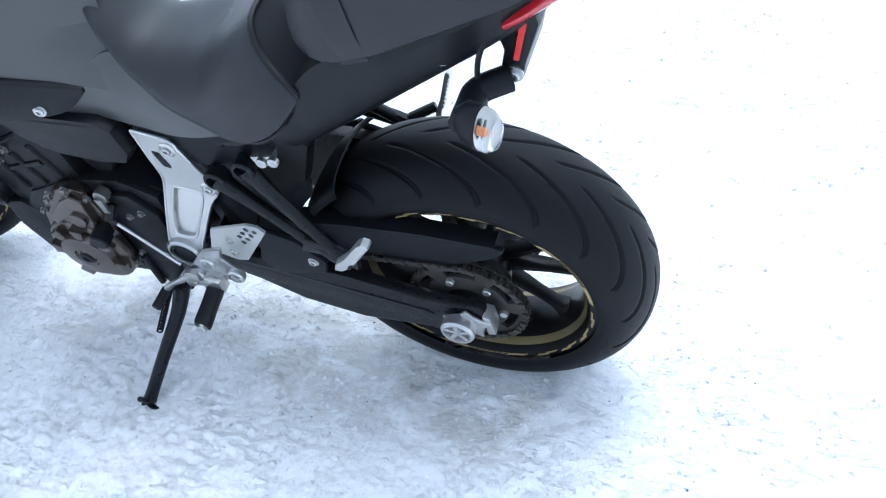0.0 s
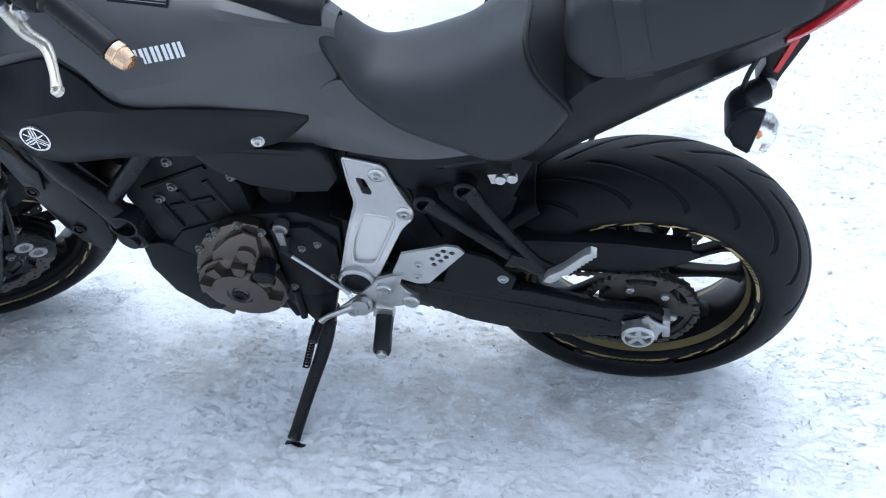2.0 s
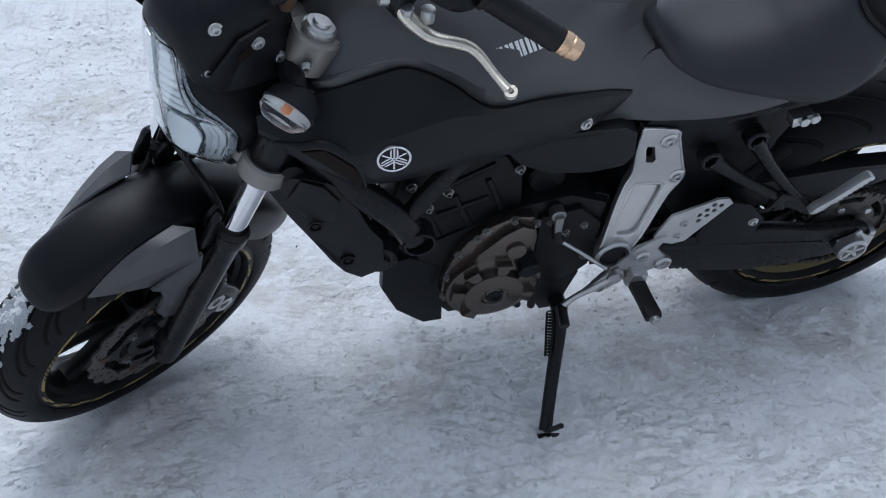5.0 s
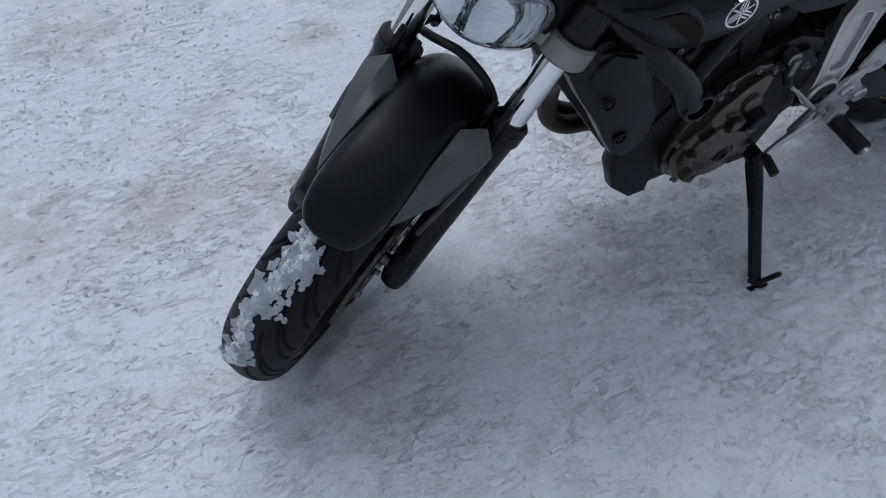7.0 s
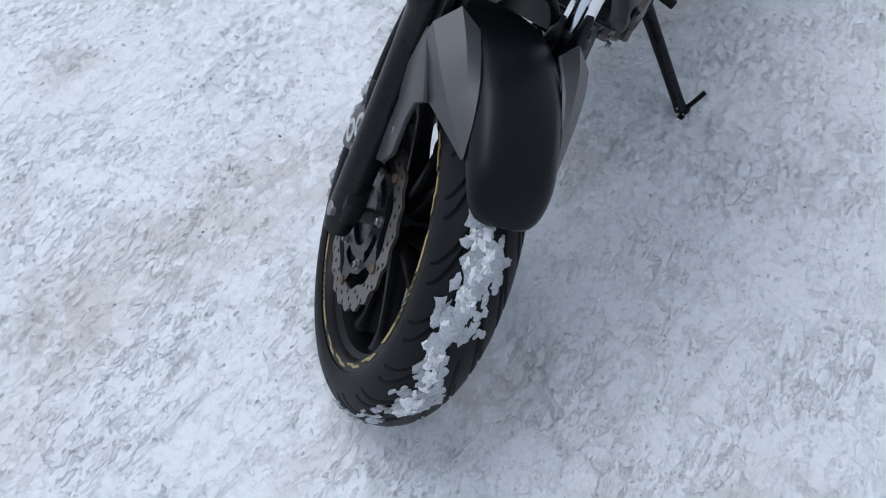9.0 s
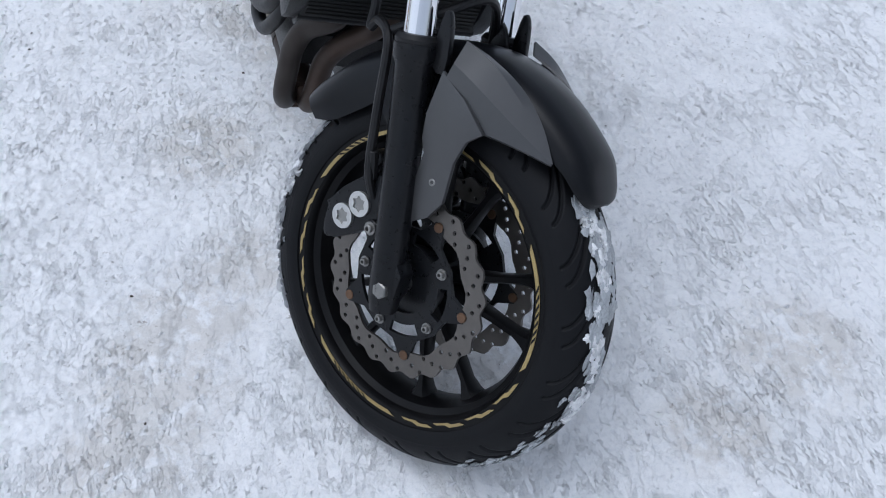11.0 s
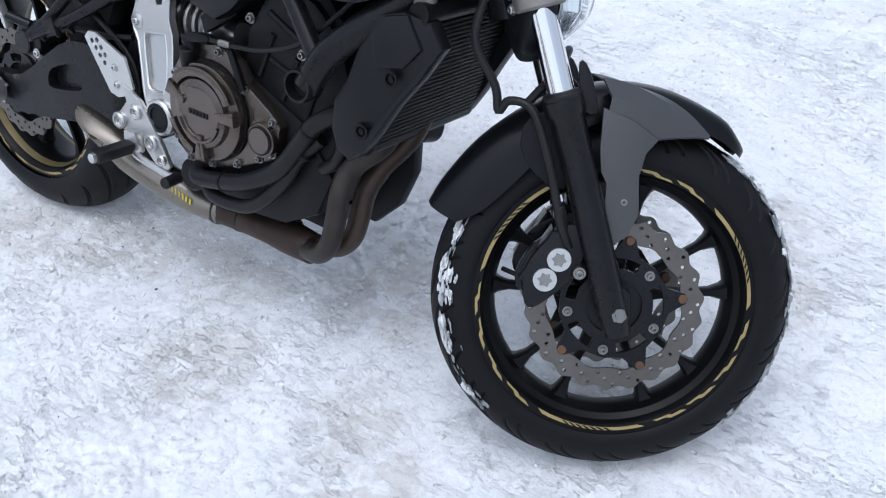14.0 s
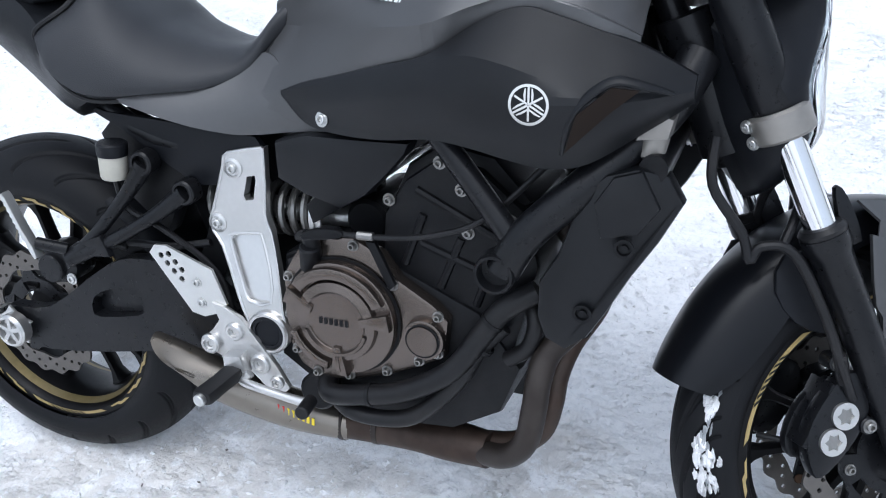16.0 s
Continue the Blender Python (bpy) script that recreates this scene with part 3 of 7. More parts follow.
def carrier(centre, y, arms, reach, bolt_r, side, phase):
    """The black spider between disc and hub."""
    pts = []
    for k in range(arms):
        a = phase + 2 * math.pi * k / arms
        for da, r in ((-0.62, bolt_r + 0.012), (-0.46, bolt_r + 0.010), (-0.24, bolt_r + 0.012), (-0.11, reach - 0.008), (-0.07, reach), (0.07, reach), (0.11, reach - 0.008), (0.24, bolt_r + 0.012), (0.46, bolt_r + 0.010)):
            pts.append((r * math.cos(a + da), r * math.sin(a + da)))
    holes = [[(0.045 * math.cos(a), 0.045 * math.sin(a)) for a in (2 * math.pi * i / 24 for i in range(24))]]
    for k in range(arms):
        a = phase + 2 * math.pi * k / arms
        arc = [a - 0.34 + 0.68 * i / 6 for i in range(7)]
        holes.append([((bolt_r + 0.003) * math.cos(b), (bolt_r + 0.003) * math.sin(b)) for b in arc] + [((bolt_r - 0.014) * math.cos(b), (bolt_r - 0.014) * math.sin(b)) for b in reversed(arc)])
    bm = prism(pts, y - 0.003, y + 0.003, 0, holes)
    bmesh.ops.translate(bm, vec=centre, verts=bm.verts)
    return bm


def ring_places(count, r, phase, centre, y):
    """Evenly spaced places on a circle round a wheel's axle."""
    return [(centre[0] + r * math.cos(a), centre[1] + y, centre[2] + r * math.sin(a)) for a in (phase + 2 * math.pi * k / count for k in range(count))]


GROOVES = ((18, 0.0, 0.05, 0.62, 0.58, 0.0020, 0.16), (18, 0.17, 0.16, 0.66, 0.40, 0.0019, 0.16))
GROOVES_FRONT = ((20, 0.0, 0.06, 0.62, -0.52, 0.0024, 0.15), (20, 0.15, 0.2, 0.66, -0.26, 0.0022, 0.15))

rear_wheel = fit("rear_wheel", rim_mesh((0, 0, 0), 0.076, 0.062, 0.07), WHEEL, None, "black cast ten-spoke rear wheel with gold tape")
fit("tyre", tyre_mesh((0, 0, 0), 0.315, 0.089, 0.070, GROOVES), RUBBER, rear_wheel, "worn wide black rear tyre with curved grooves")
for s in (1, -1):
    fit("rim_barrel_band", lathe([(0.2045, s * 0.062), (0.1975, s * 0.048), (0.1905, s * 0.024)], (0, 0, 0), seg=96), OLIVE, rear_wheel, "dusty gold band inside the rim")
    for a0, a1, r0, r1 in tape_dashes():
        fit("rim_tape", ring_stripe((0, 0, 0), 0.0762, r0, r1, a0, a1, s), GOLD, rear_wheel)

front_wheel = fork_fit("front_wheel", rim_mesh(AXLE, 0.054, 0.045, 0.055), WHEEL, None, "black cast ten-spoke front wheel with gold tape")
fork_fit("tyre", tyre_mesh(AXLE, 0.2945, 0.0600, 0.0555, GROOVES_FRONT), RUBBER, front_wheel, "black front tyre with snow in its grooves")
for s in (1, -1):
    for a0, a1, r0, r1 in tape_dashes():
        fork_fit("rim_tape", ring_stripe(AXLE, 0.0542, r0, r1, a0, a1, s), GOLD, front_wheel)
    y = s * 0.066
    disc = fork_fit("brake_disc", wave_disc(AXLE, y, 0.139, 0.107, 22, 20), DISC, front_wheel, "wave-edged drilled steel brake disc")
    fork_fit("disc_carrier", carrier(AXLE, y, 5, 0.114, 0.076, s, 0.3), BLACK, front_wheel)
    for p in ring_places(5, 0.109, 0.3, AXLE, y):
        fork_fit("disc_rivet", rod((p[0], p[1] - 0.005, p[2]), (p[0], p[1] + 0.005, p[2]), 0.0075), RUST, front_wheel)
    for p in ring_places(5, 0.074, 0.3 + 0.63, AXLE, y + s * 0.003):
        fork_fit("disc_bolt", bolt_head(p, (0, s, 0), 0.0055, 0.008), BOLT, front_wheel)
    fork_fit("hub_flange", rod(AXLE + vec(0, s * 0.03, 0), AXLE + vec(0, s * 0.062, 0), 0.052, 28), BLACK, front_wheel)
for wheel, centre, edge, fixer in ((rear_wheel, (0, 0, 0), 0.0764, fit), (front_wheel, AXLE, 0.0544, fork_fit)):
    for s in (1, -1):
        for k in range(3):
            for j in range(7):
                a = math.radians(120 * k + 20 + 3.1 * j)
                fixer("tape_print", ring_stripe(centre, edge + 0.0007, 0.2140, 0.2185, a, a + math.radians(1.5), s), ENGINE, wheel)
fork_fit("valve_stem", rod(AXLE + 0.186 * vec(-0.98, -0.1, 0.08), AXLE + 0.150 * vec(-0.98, -0.28, 0.08), 0.004, 10), HOSE, front_wheel)

for k in range(10):
    fit("spoke", spoke_mesh((0, 0, 0), k, 0.36, 0.062), WHEEL, rear_wheel)
    fork_fit("spoke", spoke_mesh(AXLE, k, 0.471, 0.045), WHEEL, front_wheel)

# rear brake and drive
fit("brake_disc", wave_disc((0, 0, 0), -0.090, 0.121, 0.088, 18, 16), DISC, rear_wheel, "wave-edged drilled rear brake disc")
fit("disc_carrier", carrier((0, 0, 0), -0.088, 5, 0.094, 0.062, -1, 0.5), BLACK, rear_wheel)


def sprocket_mesh(y, teeth=43, r=0.108):
    pts = []
    for k in range(teeth):
        a = 2 * math.pi * k / teeth
        for da, rr in ((-0.045, r - 0.007), (-0.018, r), (0.018, r), (0.045, r - 0.007)):
            pts.append((rr * math.cos(a + da), rr * math.sin(a + da)))
    holes = [[(0.040 * math.cos(a), 0.040 * math.sin(a)) for a in (2 * math.pi * i / 24 for i in range(24))]]
    for k in range(6):
        c = 0.5 + k * math.pi / 3
        arc = [(c - 0.33 + 0.66 * i / 6) for i in range(7)]
        holes.append([(0.092 * math.cos(a), 0.092 * math.sin(a)) for a in arc] + [(0.076 * math.cos(a), 0.076 * math.sin(a)) for a in reversed(arc)])
    return prism(pts, y - 0.0035, y + 0.0035, 0, holes)


SPROCKET_Y = 0.098
fit("sprocket", sprocket_mesh(SPROCKET_Y), CHAINM, rear_wheel, "oily steel chain sprocket")
for p in ring_places(6, 0.066, 0.2, (0, 0, 0), SPROCKET_Y + 0.003):
    fit("sprocket_bolt", rod(p, (p[0], p[1] + 0.009, p[2]), 0.008, 6), STEEL, rear_wheel)
fit("sprocket_carrier", rod((0, 0.06, 0), (0, 0.094, 0), 0.075, 32), BLACK, rear_wheel)


def chain_path():
    """The run of the chain: round the rear sprocket and on to the engine."""
    r, fx, fz, fr = 0.106, 0.545, 0.052, 0.036
    pts = [vec(x, SPROCKET_Y, fz + fr + (r - fz - fr) * (fx - x) / fx) for x in np.linspace(fx, 0.0, 40)]
    pts += [vec(r * math.cos(a), SPROCKET_Y, r * math.sin(a)) for a in np.linspace(math.pi / 2, 3 * math.pi / 2, 26)[1:]]
    pts += [vec(x, SPROCKET_Y, -r + (fz - fr + r) * x / fx - 0.02 * math.sin(math.pi * x / fx)) for x in np.linspace(0, fx, 40)[1:]]
    return pts


def chain_mesh():
    pts = chain_path()
    pieces, gone, last = [], 0.0, pts[0]
    links = []
    for p in pts[1:]:
        while (p - last).length > 0.0155:
            nxt = last + (p - last).normalized() * 0.0159
            links.append((last, nxt))
            last = nxt
    bm = bmesh.new()
    for k, (a, b) in enumerate(links):
        d = (b - a).normalized()
        up = vec(-d.z, 0, d.x)
        off = 0.0085 if k % 2 else 0.0062
        for s in (-1, 1):
            ring = []
            for y in (off - 0.001, off + 0.001):
                ring.append([bm.verts.new(q + vec(0, s * y, 0)) for q in (a - d * 0.006, a - d * 0.002 + up * 0.007, (a + b) / 2 + up * 0.0045, b + d * 0.002 + up * 0.007, b + d * 0.006, b + d * 0.002 - up * 0.007, (a + b) / 2 - up * 0.0045, a - d * 0.002 - up * 0.007)])
            bm.faces.new(ring[0])
            bm.faces.new(ring[1][::-1])
            for i in range(8):
                bm.faces.new((ring[0][i], ring[0][(i + 1) % 8], ring[1][(i + 1) % 8], ring[1][i]))
        bar = [[bm.verts.new(a + vec(0, y, 0) + 0.0045 * (math.cos(t) * d + math.sin(t) * up)) for t in (0, 1.05, 2.1, 3.14, 4.19, 5.24)] for y in (-0.0105, 0.0105)]
        for i in range(6):
            bm.faces.new((bar[0][i], bar[0][(i + 1) % 6], bar[1][(i + 1) % 6], bar[1][i]))
        bm.faces.new(bar[0])
        bm.faces.new(bar[1][::-1])
    bmesh.ops.recalc_face_normals(bm, faces=bm.faces)
    return bm


fit("drive_chain", chain_mesh(), CHAINM, None, "greasy steel drive chain")

# -- swingarm --
def bent(bm, at):
    """Shifts a plate sideways by a rule of its length and height."""
    for v in bm.verts:
        v.co.y += at(v.co.x, v.co.z)
    return bm


swing_l = [(0.47, 0.072), (0.34, 0.082), (0.20, 0.078), (0.07, 0.044), (-0.03, 0.036), (-0.052, 0.02), (-0.052, -0.030), (0.03, -0.046), (0.2, -0.054), (0.32, -0.034), (0.40, 0.0), (0.47, 0.02)]
swing_r = [(0.47, 0.075), (0.42, 0.135), (0.36, 0.158), (0.28, 0.166), (0.21, 0.145), (0.07, 0.046), (-0.02, 0.034), (-0.046, 0.018), (-0.046, -0.026), (0.02, -0.040), (0.10, -0.036), (0.24, -0.012), (0.36, 0.012), (0.47, 0.02)]
slot = [(0.165, 0.055), (0.18, 0.045), (0.26, 0.06), (0.272, 0.075), (0.268, 0.105), (0.25, 0.114), (0.20, 0.098), (0.172, 0.08)]
swingarm = fit("swingarm", bent(prism(swing_l, 0.112, 0.138, 0.008), lambda x, z: -0.06 * max(0, x - 0.25)), BLACK, None, "black pressed-steel swingarm")
fit("right_arm", bent(prism(rounded(swing_r, 3), -0.134, -0.108, 0, [rounded(slot, 2)]), lambda x, z: 0.05 * max(0, x - 0.2)), BLACK, swingarm)
# black plate added behind the slot stands in for the shade inside it
fit("slot_shade_plate", prism(slot, -0.112, -0.106, 0), BLACK, swingarm)
fit("cross_tube", rod((0.47, -0.11, 0.05), (0.47, 0.115, 0.05), 0.035, 24), BLACK, swingarm)
fit("arm_rib", bent(prism([(0.44, 0.07), (0.06, 0.012), (0.05, 0.004), (0.44, 0.058)], 0.137, 0.1405, 0.001), lambda x, z: -0.06 * max(0, x - 0.25)), BLACK, swingarm)


def axle_block(s):
    """The silver chain adjuster plate with a star guard round the axle nut."""
    star = []
    for k in range(5):
        a = 2 * math.pi * k / 5 + 0.35
        star += [(0.040 * math.cos(a), 0.040 * math.sin(a)), (0.029 * math.cos(a + 0.34), 0.029 * math.sin(a + 0.34)), (0.029 * math.cos(a + 0.92), 0.029 * math.sin(a + 0.92))]
    plate = prism([(-0.012 + 1.15 * x, z) for x, z in star], 0.141, 0.147, 0.002)
    ring = lathe([(0.030, 0.146), (0.031, 0.165), (0.028, 0.170), (0.024, 0.170), (0.022, 0.160), (0.0, 0.158)], (0, 0, 0), seg=30)
    bars = [prism([(0.024 * math.cos(a) - 0.004 * math.sin(a), 0.024 * math.sin(a) + 0.004 * math.cos(a)), (0.024 * math.cos(a) + 0.004 * math.sin(a), 0.024 * math.sin(a) - 0.004 * math.cos(a)),
                    (0.004 * math.sin(a), -0.004 * math.cos(a)), (-0.004 * math.sin(a), 0.004 * math.cos(a))], 0.158, 0.168, 0.001) for a in (0.3 + 2 * math.pi * k / 5 for k in range(5))]
    nut = rod((0, 0.157, 0), (0, 0.166, 0), 0.011, 6)
    bm = join(plate, ring, nut, *bars)
    if s < 0:
        flip(bm)
    return bm


for s in (1, -1):
    block = fit("axle_guard", axle_block(s), SILVER, swingarm, "satin silver star-shaped axle guard")
    end = prism([(-0.060, -0.024), (-0.046, -0.028), (-0.042, 0.026), (-0.056, 0.023)], 0.112, 0.144, 0.003)
    fit("adjuster_end", end if s > 0 else flip(end), STEEL, swingarm)
chain_guard = fit("chain_guard", bent(prism(rounded([(0.30, 0.165), (0.187, 0.178), (0.05, 0.182), (-0.075, 0.176), (-0.085, 0.165), (-0.058, 0.142), (0.022, 0.108), (0.10, 0.104), (0.2, 0.112), (0.30, 0.12)], 3), 0.092, 0.102, 0.003), lambda x, z: 0), PLASTIC, None, "black plastic chain guard")
fit("guard_lip", prism([(0.30, 0.168), (0.187, 0.181), (0.05, 0.185), (-0.075, 0.178), (-0.075, 0.182), (0.05, 0.190), (0.187, 0.186), (0.30, 0.173)], 0.070, 0.104, 0.001), PLASTIC, chain_guard)
fit("swing_bracket", bent(prism([(0.36, 0.10), (0.33, 0.19), (0.27, 0.17), (0.225, 0.118), (0.235, 0.085), (0.34, 0.06)], 0.132, 0.142, 0.003), lambda x, z: 0), PLASTIC, swingarm)
fit("bracket_bolt", bolt_head((0.249, 0.142, 0.118), (0, 1, 0), 0.007), STEEL, swingarm)

# rear inner mudguard hugging the tyre
rear_mudguard = fit("rear_mudguard", patch([[(0.324 * math.cos(a) * f, y, 0.324 * math.sin(a) * f) for y, f in ((0.090, 0.94), (0.078, 0.975), (0.045, 0.998), (0, 1.005), (-0.045, 0.998), (-0.078, 0.975), (-0.090, 0.94))] for a in np.linspace(radians(-12), radians(52), 7)], 4, 3, 0.004, (0.5, 0, 0.6)), PLASTIC, None, "black inner rear mudguard")
fit("side_flange", prism([(0.228, 0.268), (0.30, 0.292), (0.43, 0.30), (0.46, 0.04), (0.345, 0.035), (0.318, 0.115), (0.276, 0.185), (0.238, 0.232)], 0.079, 0.084, 0.0015), PLASTIC, rear_mudguard)

# -- fork and front end (turned with the bar) --
def leg(z, y):
    """A place on a fork leg's centre line at a height."""
    return vec(1.264 - 0.475 * (z - 0.295), y, z)


def slider():
    return join(tube([leg(z, 0.100) for z in (-0.040, -0.02, 0.10, 0.22, 0.275, 0.283, 0.300)], [0.020, 0.024, 0.0245, 0.0255, 0.027, 0.031, 0.031], 24),
                prism([(1.396, -0.034), (1.426, -0.034), (1.434, -0.005), (1.426, 0.03), (1.402, 0.045), (1.385, 0.045)], 0.080, 0.112, 0.006))


def stanchion():
    return tube([leg(0.29, 0.100), leg(0.43, 0.100)], 0.0205, 28)


def sleeve():
    return tube([leg(z, 0.100) for z in (0.446, 0.452, 0.585, 0.602)], [0.028, 0.031, 0.031, 0.028], 24)


def seal_ring():
    return lathe([(0.021, 0), (0.030, 0.0), (0.031, 0.006), (0.026, 0.012), (0.0205, 0.013)], leg(0.300, 0.100), STEM, 24)


both("fork_slider", slider, BLACK, label="black lower fork leg", maker=fork_fit)
both("fork_tube", stanchion, CHROME, label="polished chrome fork tube", maker=fork_fit)
both("fork_sleeve", sleeve, BLACK, label="black upper fork leg", maker=fork_fit)
both("dust_seal", seal_ring, HOSE, maker=fork_fit)


def clamp_ring(z, h, y=0.100, r=0.039):
    c = leg(z, y)
    return lathe([(0.0225, -h), (r - 0.004, -h), (r, -h + 0.004), (r, h - 0.004), (r - 0.004, h), (0.0225, h)], c, STEM, 28, closed=True)


def clamp_bridge(z, h, back, wide):
    """The yoke between the legs, waisted round the steering stem."""
    pts = [(0.10, 0.028), (0.05, 0.030), (0.0, 0.036), (-0.05, 0.030), (-0.10, 0.028), (-0.10, -0.028), (-0.055, -0.034 - back), (0.0, -0.05 - back), (0.055, -0.034 - back), (0.10, -0.028)]
    bm = bmesh.new()
    fwd = vec(math.cos(RAKE), 0, math.sin(RAKE))
    c = leg(z, 0)
    rows = [[bm.verts.new(c + fwd * v * wide + vec(0, u, 0) + STEM * s) for u, v in pts] for s in (-h, h)]
    n = len(pts)
    for i in range(n):
        bm.faces.new((rows[0][i], rows[0][(i + 1) % n], rows[1][(i + 1) % n], rows[1][i]))
    bm.faces.new(rows[0])
    bm.faces.new(rows[1][::-1])
    bmesh.ops.bevel(bm, geom=list(bm.edges), offset=0.004, segments=2, affect="EDGES", clamp_overlap=True)
    soften(bm)
    return bm


lower_clamp = fork_fit("lower_clamp", join(clamp_ring(0.439, 0.019), flip(clamp_ring(0.439, 0.019)), clamp_bridge(0.440, 0.014, 0.004, 1.0)), CLAMP, None, "grey cast lower fork clamp")
for s in (1, -1):
    for z in (0.449, 0.429):
        fork_fit("clamp_bolt", bolt_head(leg(z, s * 0.094) - 0.040 * vec(math.cos(RAKE), 0, math.sin(RAKE)), (-0.8, s * 0.5, -0.3), 0.006, 0.007), STEEL, lower_clamp)
top_clamp = bar_fit("top_clamp", join(clamp_ring(0.632, 0.028, r=0.036), flip(clamp_ring(0.632, 0.028, r=0.036)), clamp_bridge(0.640, 0.012, 0.004, 1.0)), CLAMP, None, "grey cast top fork clamp")
for s in (1, -1):
    bar_fit("fork_cap", lathe([(0.024, 0), (0.024, 0.010), (0.020, 0.014), (0.013, 0.014), (0.012, 0.019), (0, 0.019)], leg(0.656, s * 0.100), STEM, 24), STEEL, top_clamp, "blue-grey fork preload cap")
    bar_fit("clamp_bolt", bolt_head(leg(0.632, s * 0.128) + vec(0.03, 0, 0.01), (0.6, s * 0.8, 0), 0.006, 0.007), STEEL, top_clamp)
fork_fit("steering_stem", tube([leg(0.40, 0) - 0.035 * vec(math.cos(RAKE), 0, math.sin(RAKE)), leg(0.70, 0) - 0.035 * vec(math.cos(RAKE), 0, math.sin(RAKE))], 0.020, 20), BLACK)
fit("head_tube", tube([PIVOT + STEM * 0.475, PIVOT + STEM * 0.66], [0.038, 0.038], 24), BLACK, None, "black frame head tube")

# axle ends
fork_fit("front_axle", join(rod(AXLE + vec(0, -0.118, 0), AXLE + vec(0, 0.114, 0), 0.012, 16), rod(AXLE + vec(0, -0.124, 0), AXLE + vec(0, -0.112, 0), 0.013, 6)), BOLT, front_wheel, "steel axle with a hexagon head")


# calipers
def caliper():
    body = prism(rounded([(1.270, -0.020), (1.292, -0.018), (1.330, 0.030), (1.345, 0.075), (1.338, 0.110), (1.312, 0.118), (1.285, 0.092), (1.258, 0.035)], 3), 0.074, 0.102, 0.006)
    back = prism(rounded([(1.262, -0.010), (1.30, 0.0), (1.33, 0.07), (1.31, 0.10), (1.27, 0.07), (1.25, 0.02)], 3), 0.044, 0.060, 0.004)
    bridge = prism([(1.252, 0.02), (1.264, 0.012), (1.300, 0.096), (1.290, 0.104)], 0.046, 0.1, 0.003)
    ears = [rod((x, 0.076, z), (x, 0.106, z), 0.012, 14) for x, z in ((1.342, 0.046), (1.292, 0.132))]
    return join(body, back, bridge, *ears)


def piston_cap(x, z):
    """A silver cap with a star-shaped recess."""
    star = []
    for k in range(12):
        a = 2 * math.pi * k / 12
        star.append((x + (0.0085 if k % 2 else 0.0125) * math.cos(a), z + (0.0085 if k % 2 else 0.0125) * math.sin(a)))
    disc = [(x + 0.0185 * math.cos(a), z + 0.0185 * math.sin(a)) for a in (2 * math.pi * k / 28 for k in range(28))]
    return prism(disc, 0.098, 0.107, 0, [star])


def cap_floor(x, z):
    return rod((x, 0.098, z), (x, 0.1045, z), 0.015, 20)


for s in (1, -1):
    def sided(bm):
        return bm if s > 0 else flip(bm)
    cal = fork_fit("brake_caliper", sided(caliper()), BLACK, None, "black four-piston brake caliper with silver caps")
    for x, z in ((1.307, 0.061), (1.292, 0.026)):
        cap_ob = fork_fit("piston_cap", sided(piston_cap(x, z)), SILVER, cal)
        # floor in a darker metal: the recess's shade is put into its colour
        fork_fit("star_recess", sided(cap_floor(x, z)), BOLT, cap_ob)
    for x, z in ((1.342, 0.046), (1.292, 0.132)):
        fork_fit("caliper_bolt", sided(bolt_head((x, 0.105, z), (0, 1, 0), 0.0065, 0.008)), BOLT, cal)
    fork_fit("bleed_nipple", sided(rod((1.325, 0.088, 0.115), (1.318, 0.088, 0.145), 0.005, 8)), STEEL, cal)
fork_fit("brake_hose", tube([(1.318, -0.100, 0.082), (1.296, -0.112, 0.12), (1.262, -0.113, 0.20), (1.222, -0.103, 0.275), (1.185, -0.09, 0.283), (1.172, -0.084, 0.265), (1.160, -0.083, 0.30), (1.118, -0.083, 0.36), (1.12, -0.083, 0.42)], 0.0068, 10, 5), HOSE, None, "black rubber brake hose")
fork_fit("brake_hose", tube([(1.318, 0.100, 0.082), (1.296, 0.108, 0.14), (1.27, 0.09, 0.24), (1.26, 0.06, 0.33), (1.265, 0, 0.372), (1.25, -0.06, 0.34), (1.21, -0.095, 0.282)], 0.0068, 10, 5), HOSE, None, "black rubber brake hose over the mudguard")
fork_fit("hose_fitting", rod((1.303, -0.103, 0.105), (1.288, -0.112, 0.145), 0.009, 10), HOSE)


# front mudguard
def guard_arc(a, r, f):
    return AXLE + vec(r * math.cos(a), 0, r * math.sin(a)) * f


front_guard = fork_fit("front_mudguard", patch(
    [[tuple(guard_arc(radians(d), r, f) + vec(0, y * h, 0)) for y, f in ((1.10, 1 - k), (1.02, 1 - 0.5 * k), (0.72, 1 - 0.12 * k), (0, 1), (-0.72, 1 - 0.12 * k), (-1.02, 1 - 0.5 * k), (-1.10, 1 - k))]
     for d, h, r, k in ((60.6, 0.016, 0.314, 0.03), (61.8, 0.033, 0.317, 0.04), (65.5, 0.045, 0.325, 0.06), (72, 0.052, 0.337, 0.09), (86, 0.058, 0.345, 0.12), (99, 0.062, 0.350, 0.14), (110, 0.068, 0.348, 0.16), (124, 0.070, 0.343, 0.20), (140, 0.068, 0.338, 0.24), (154, 0.063, 0.336, 0.22), (162, 0.055, 0.336, 0.15))],
    4, 3, 0.004, (-0.2, 0, -0.9)), GUARD, None, "black plastic front mudguard with grey side wings")


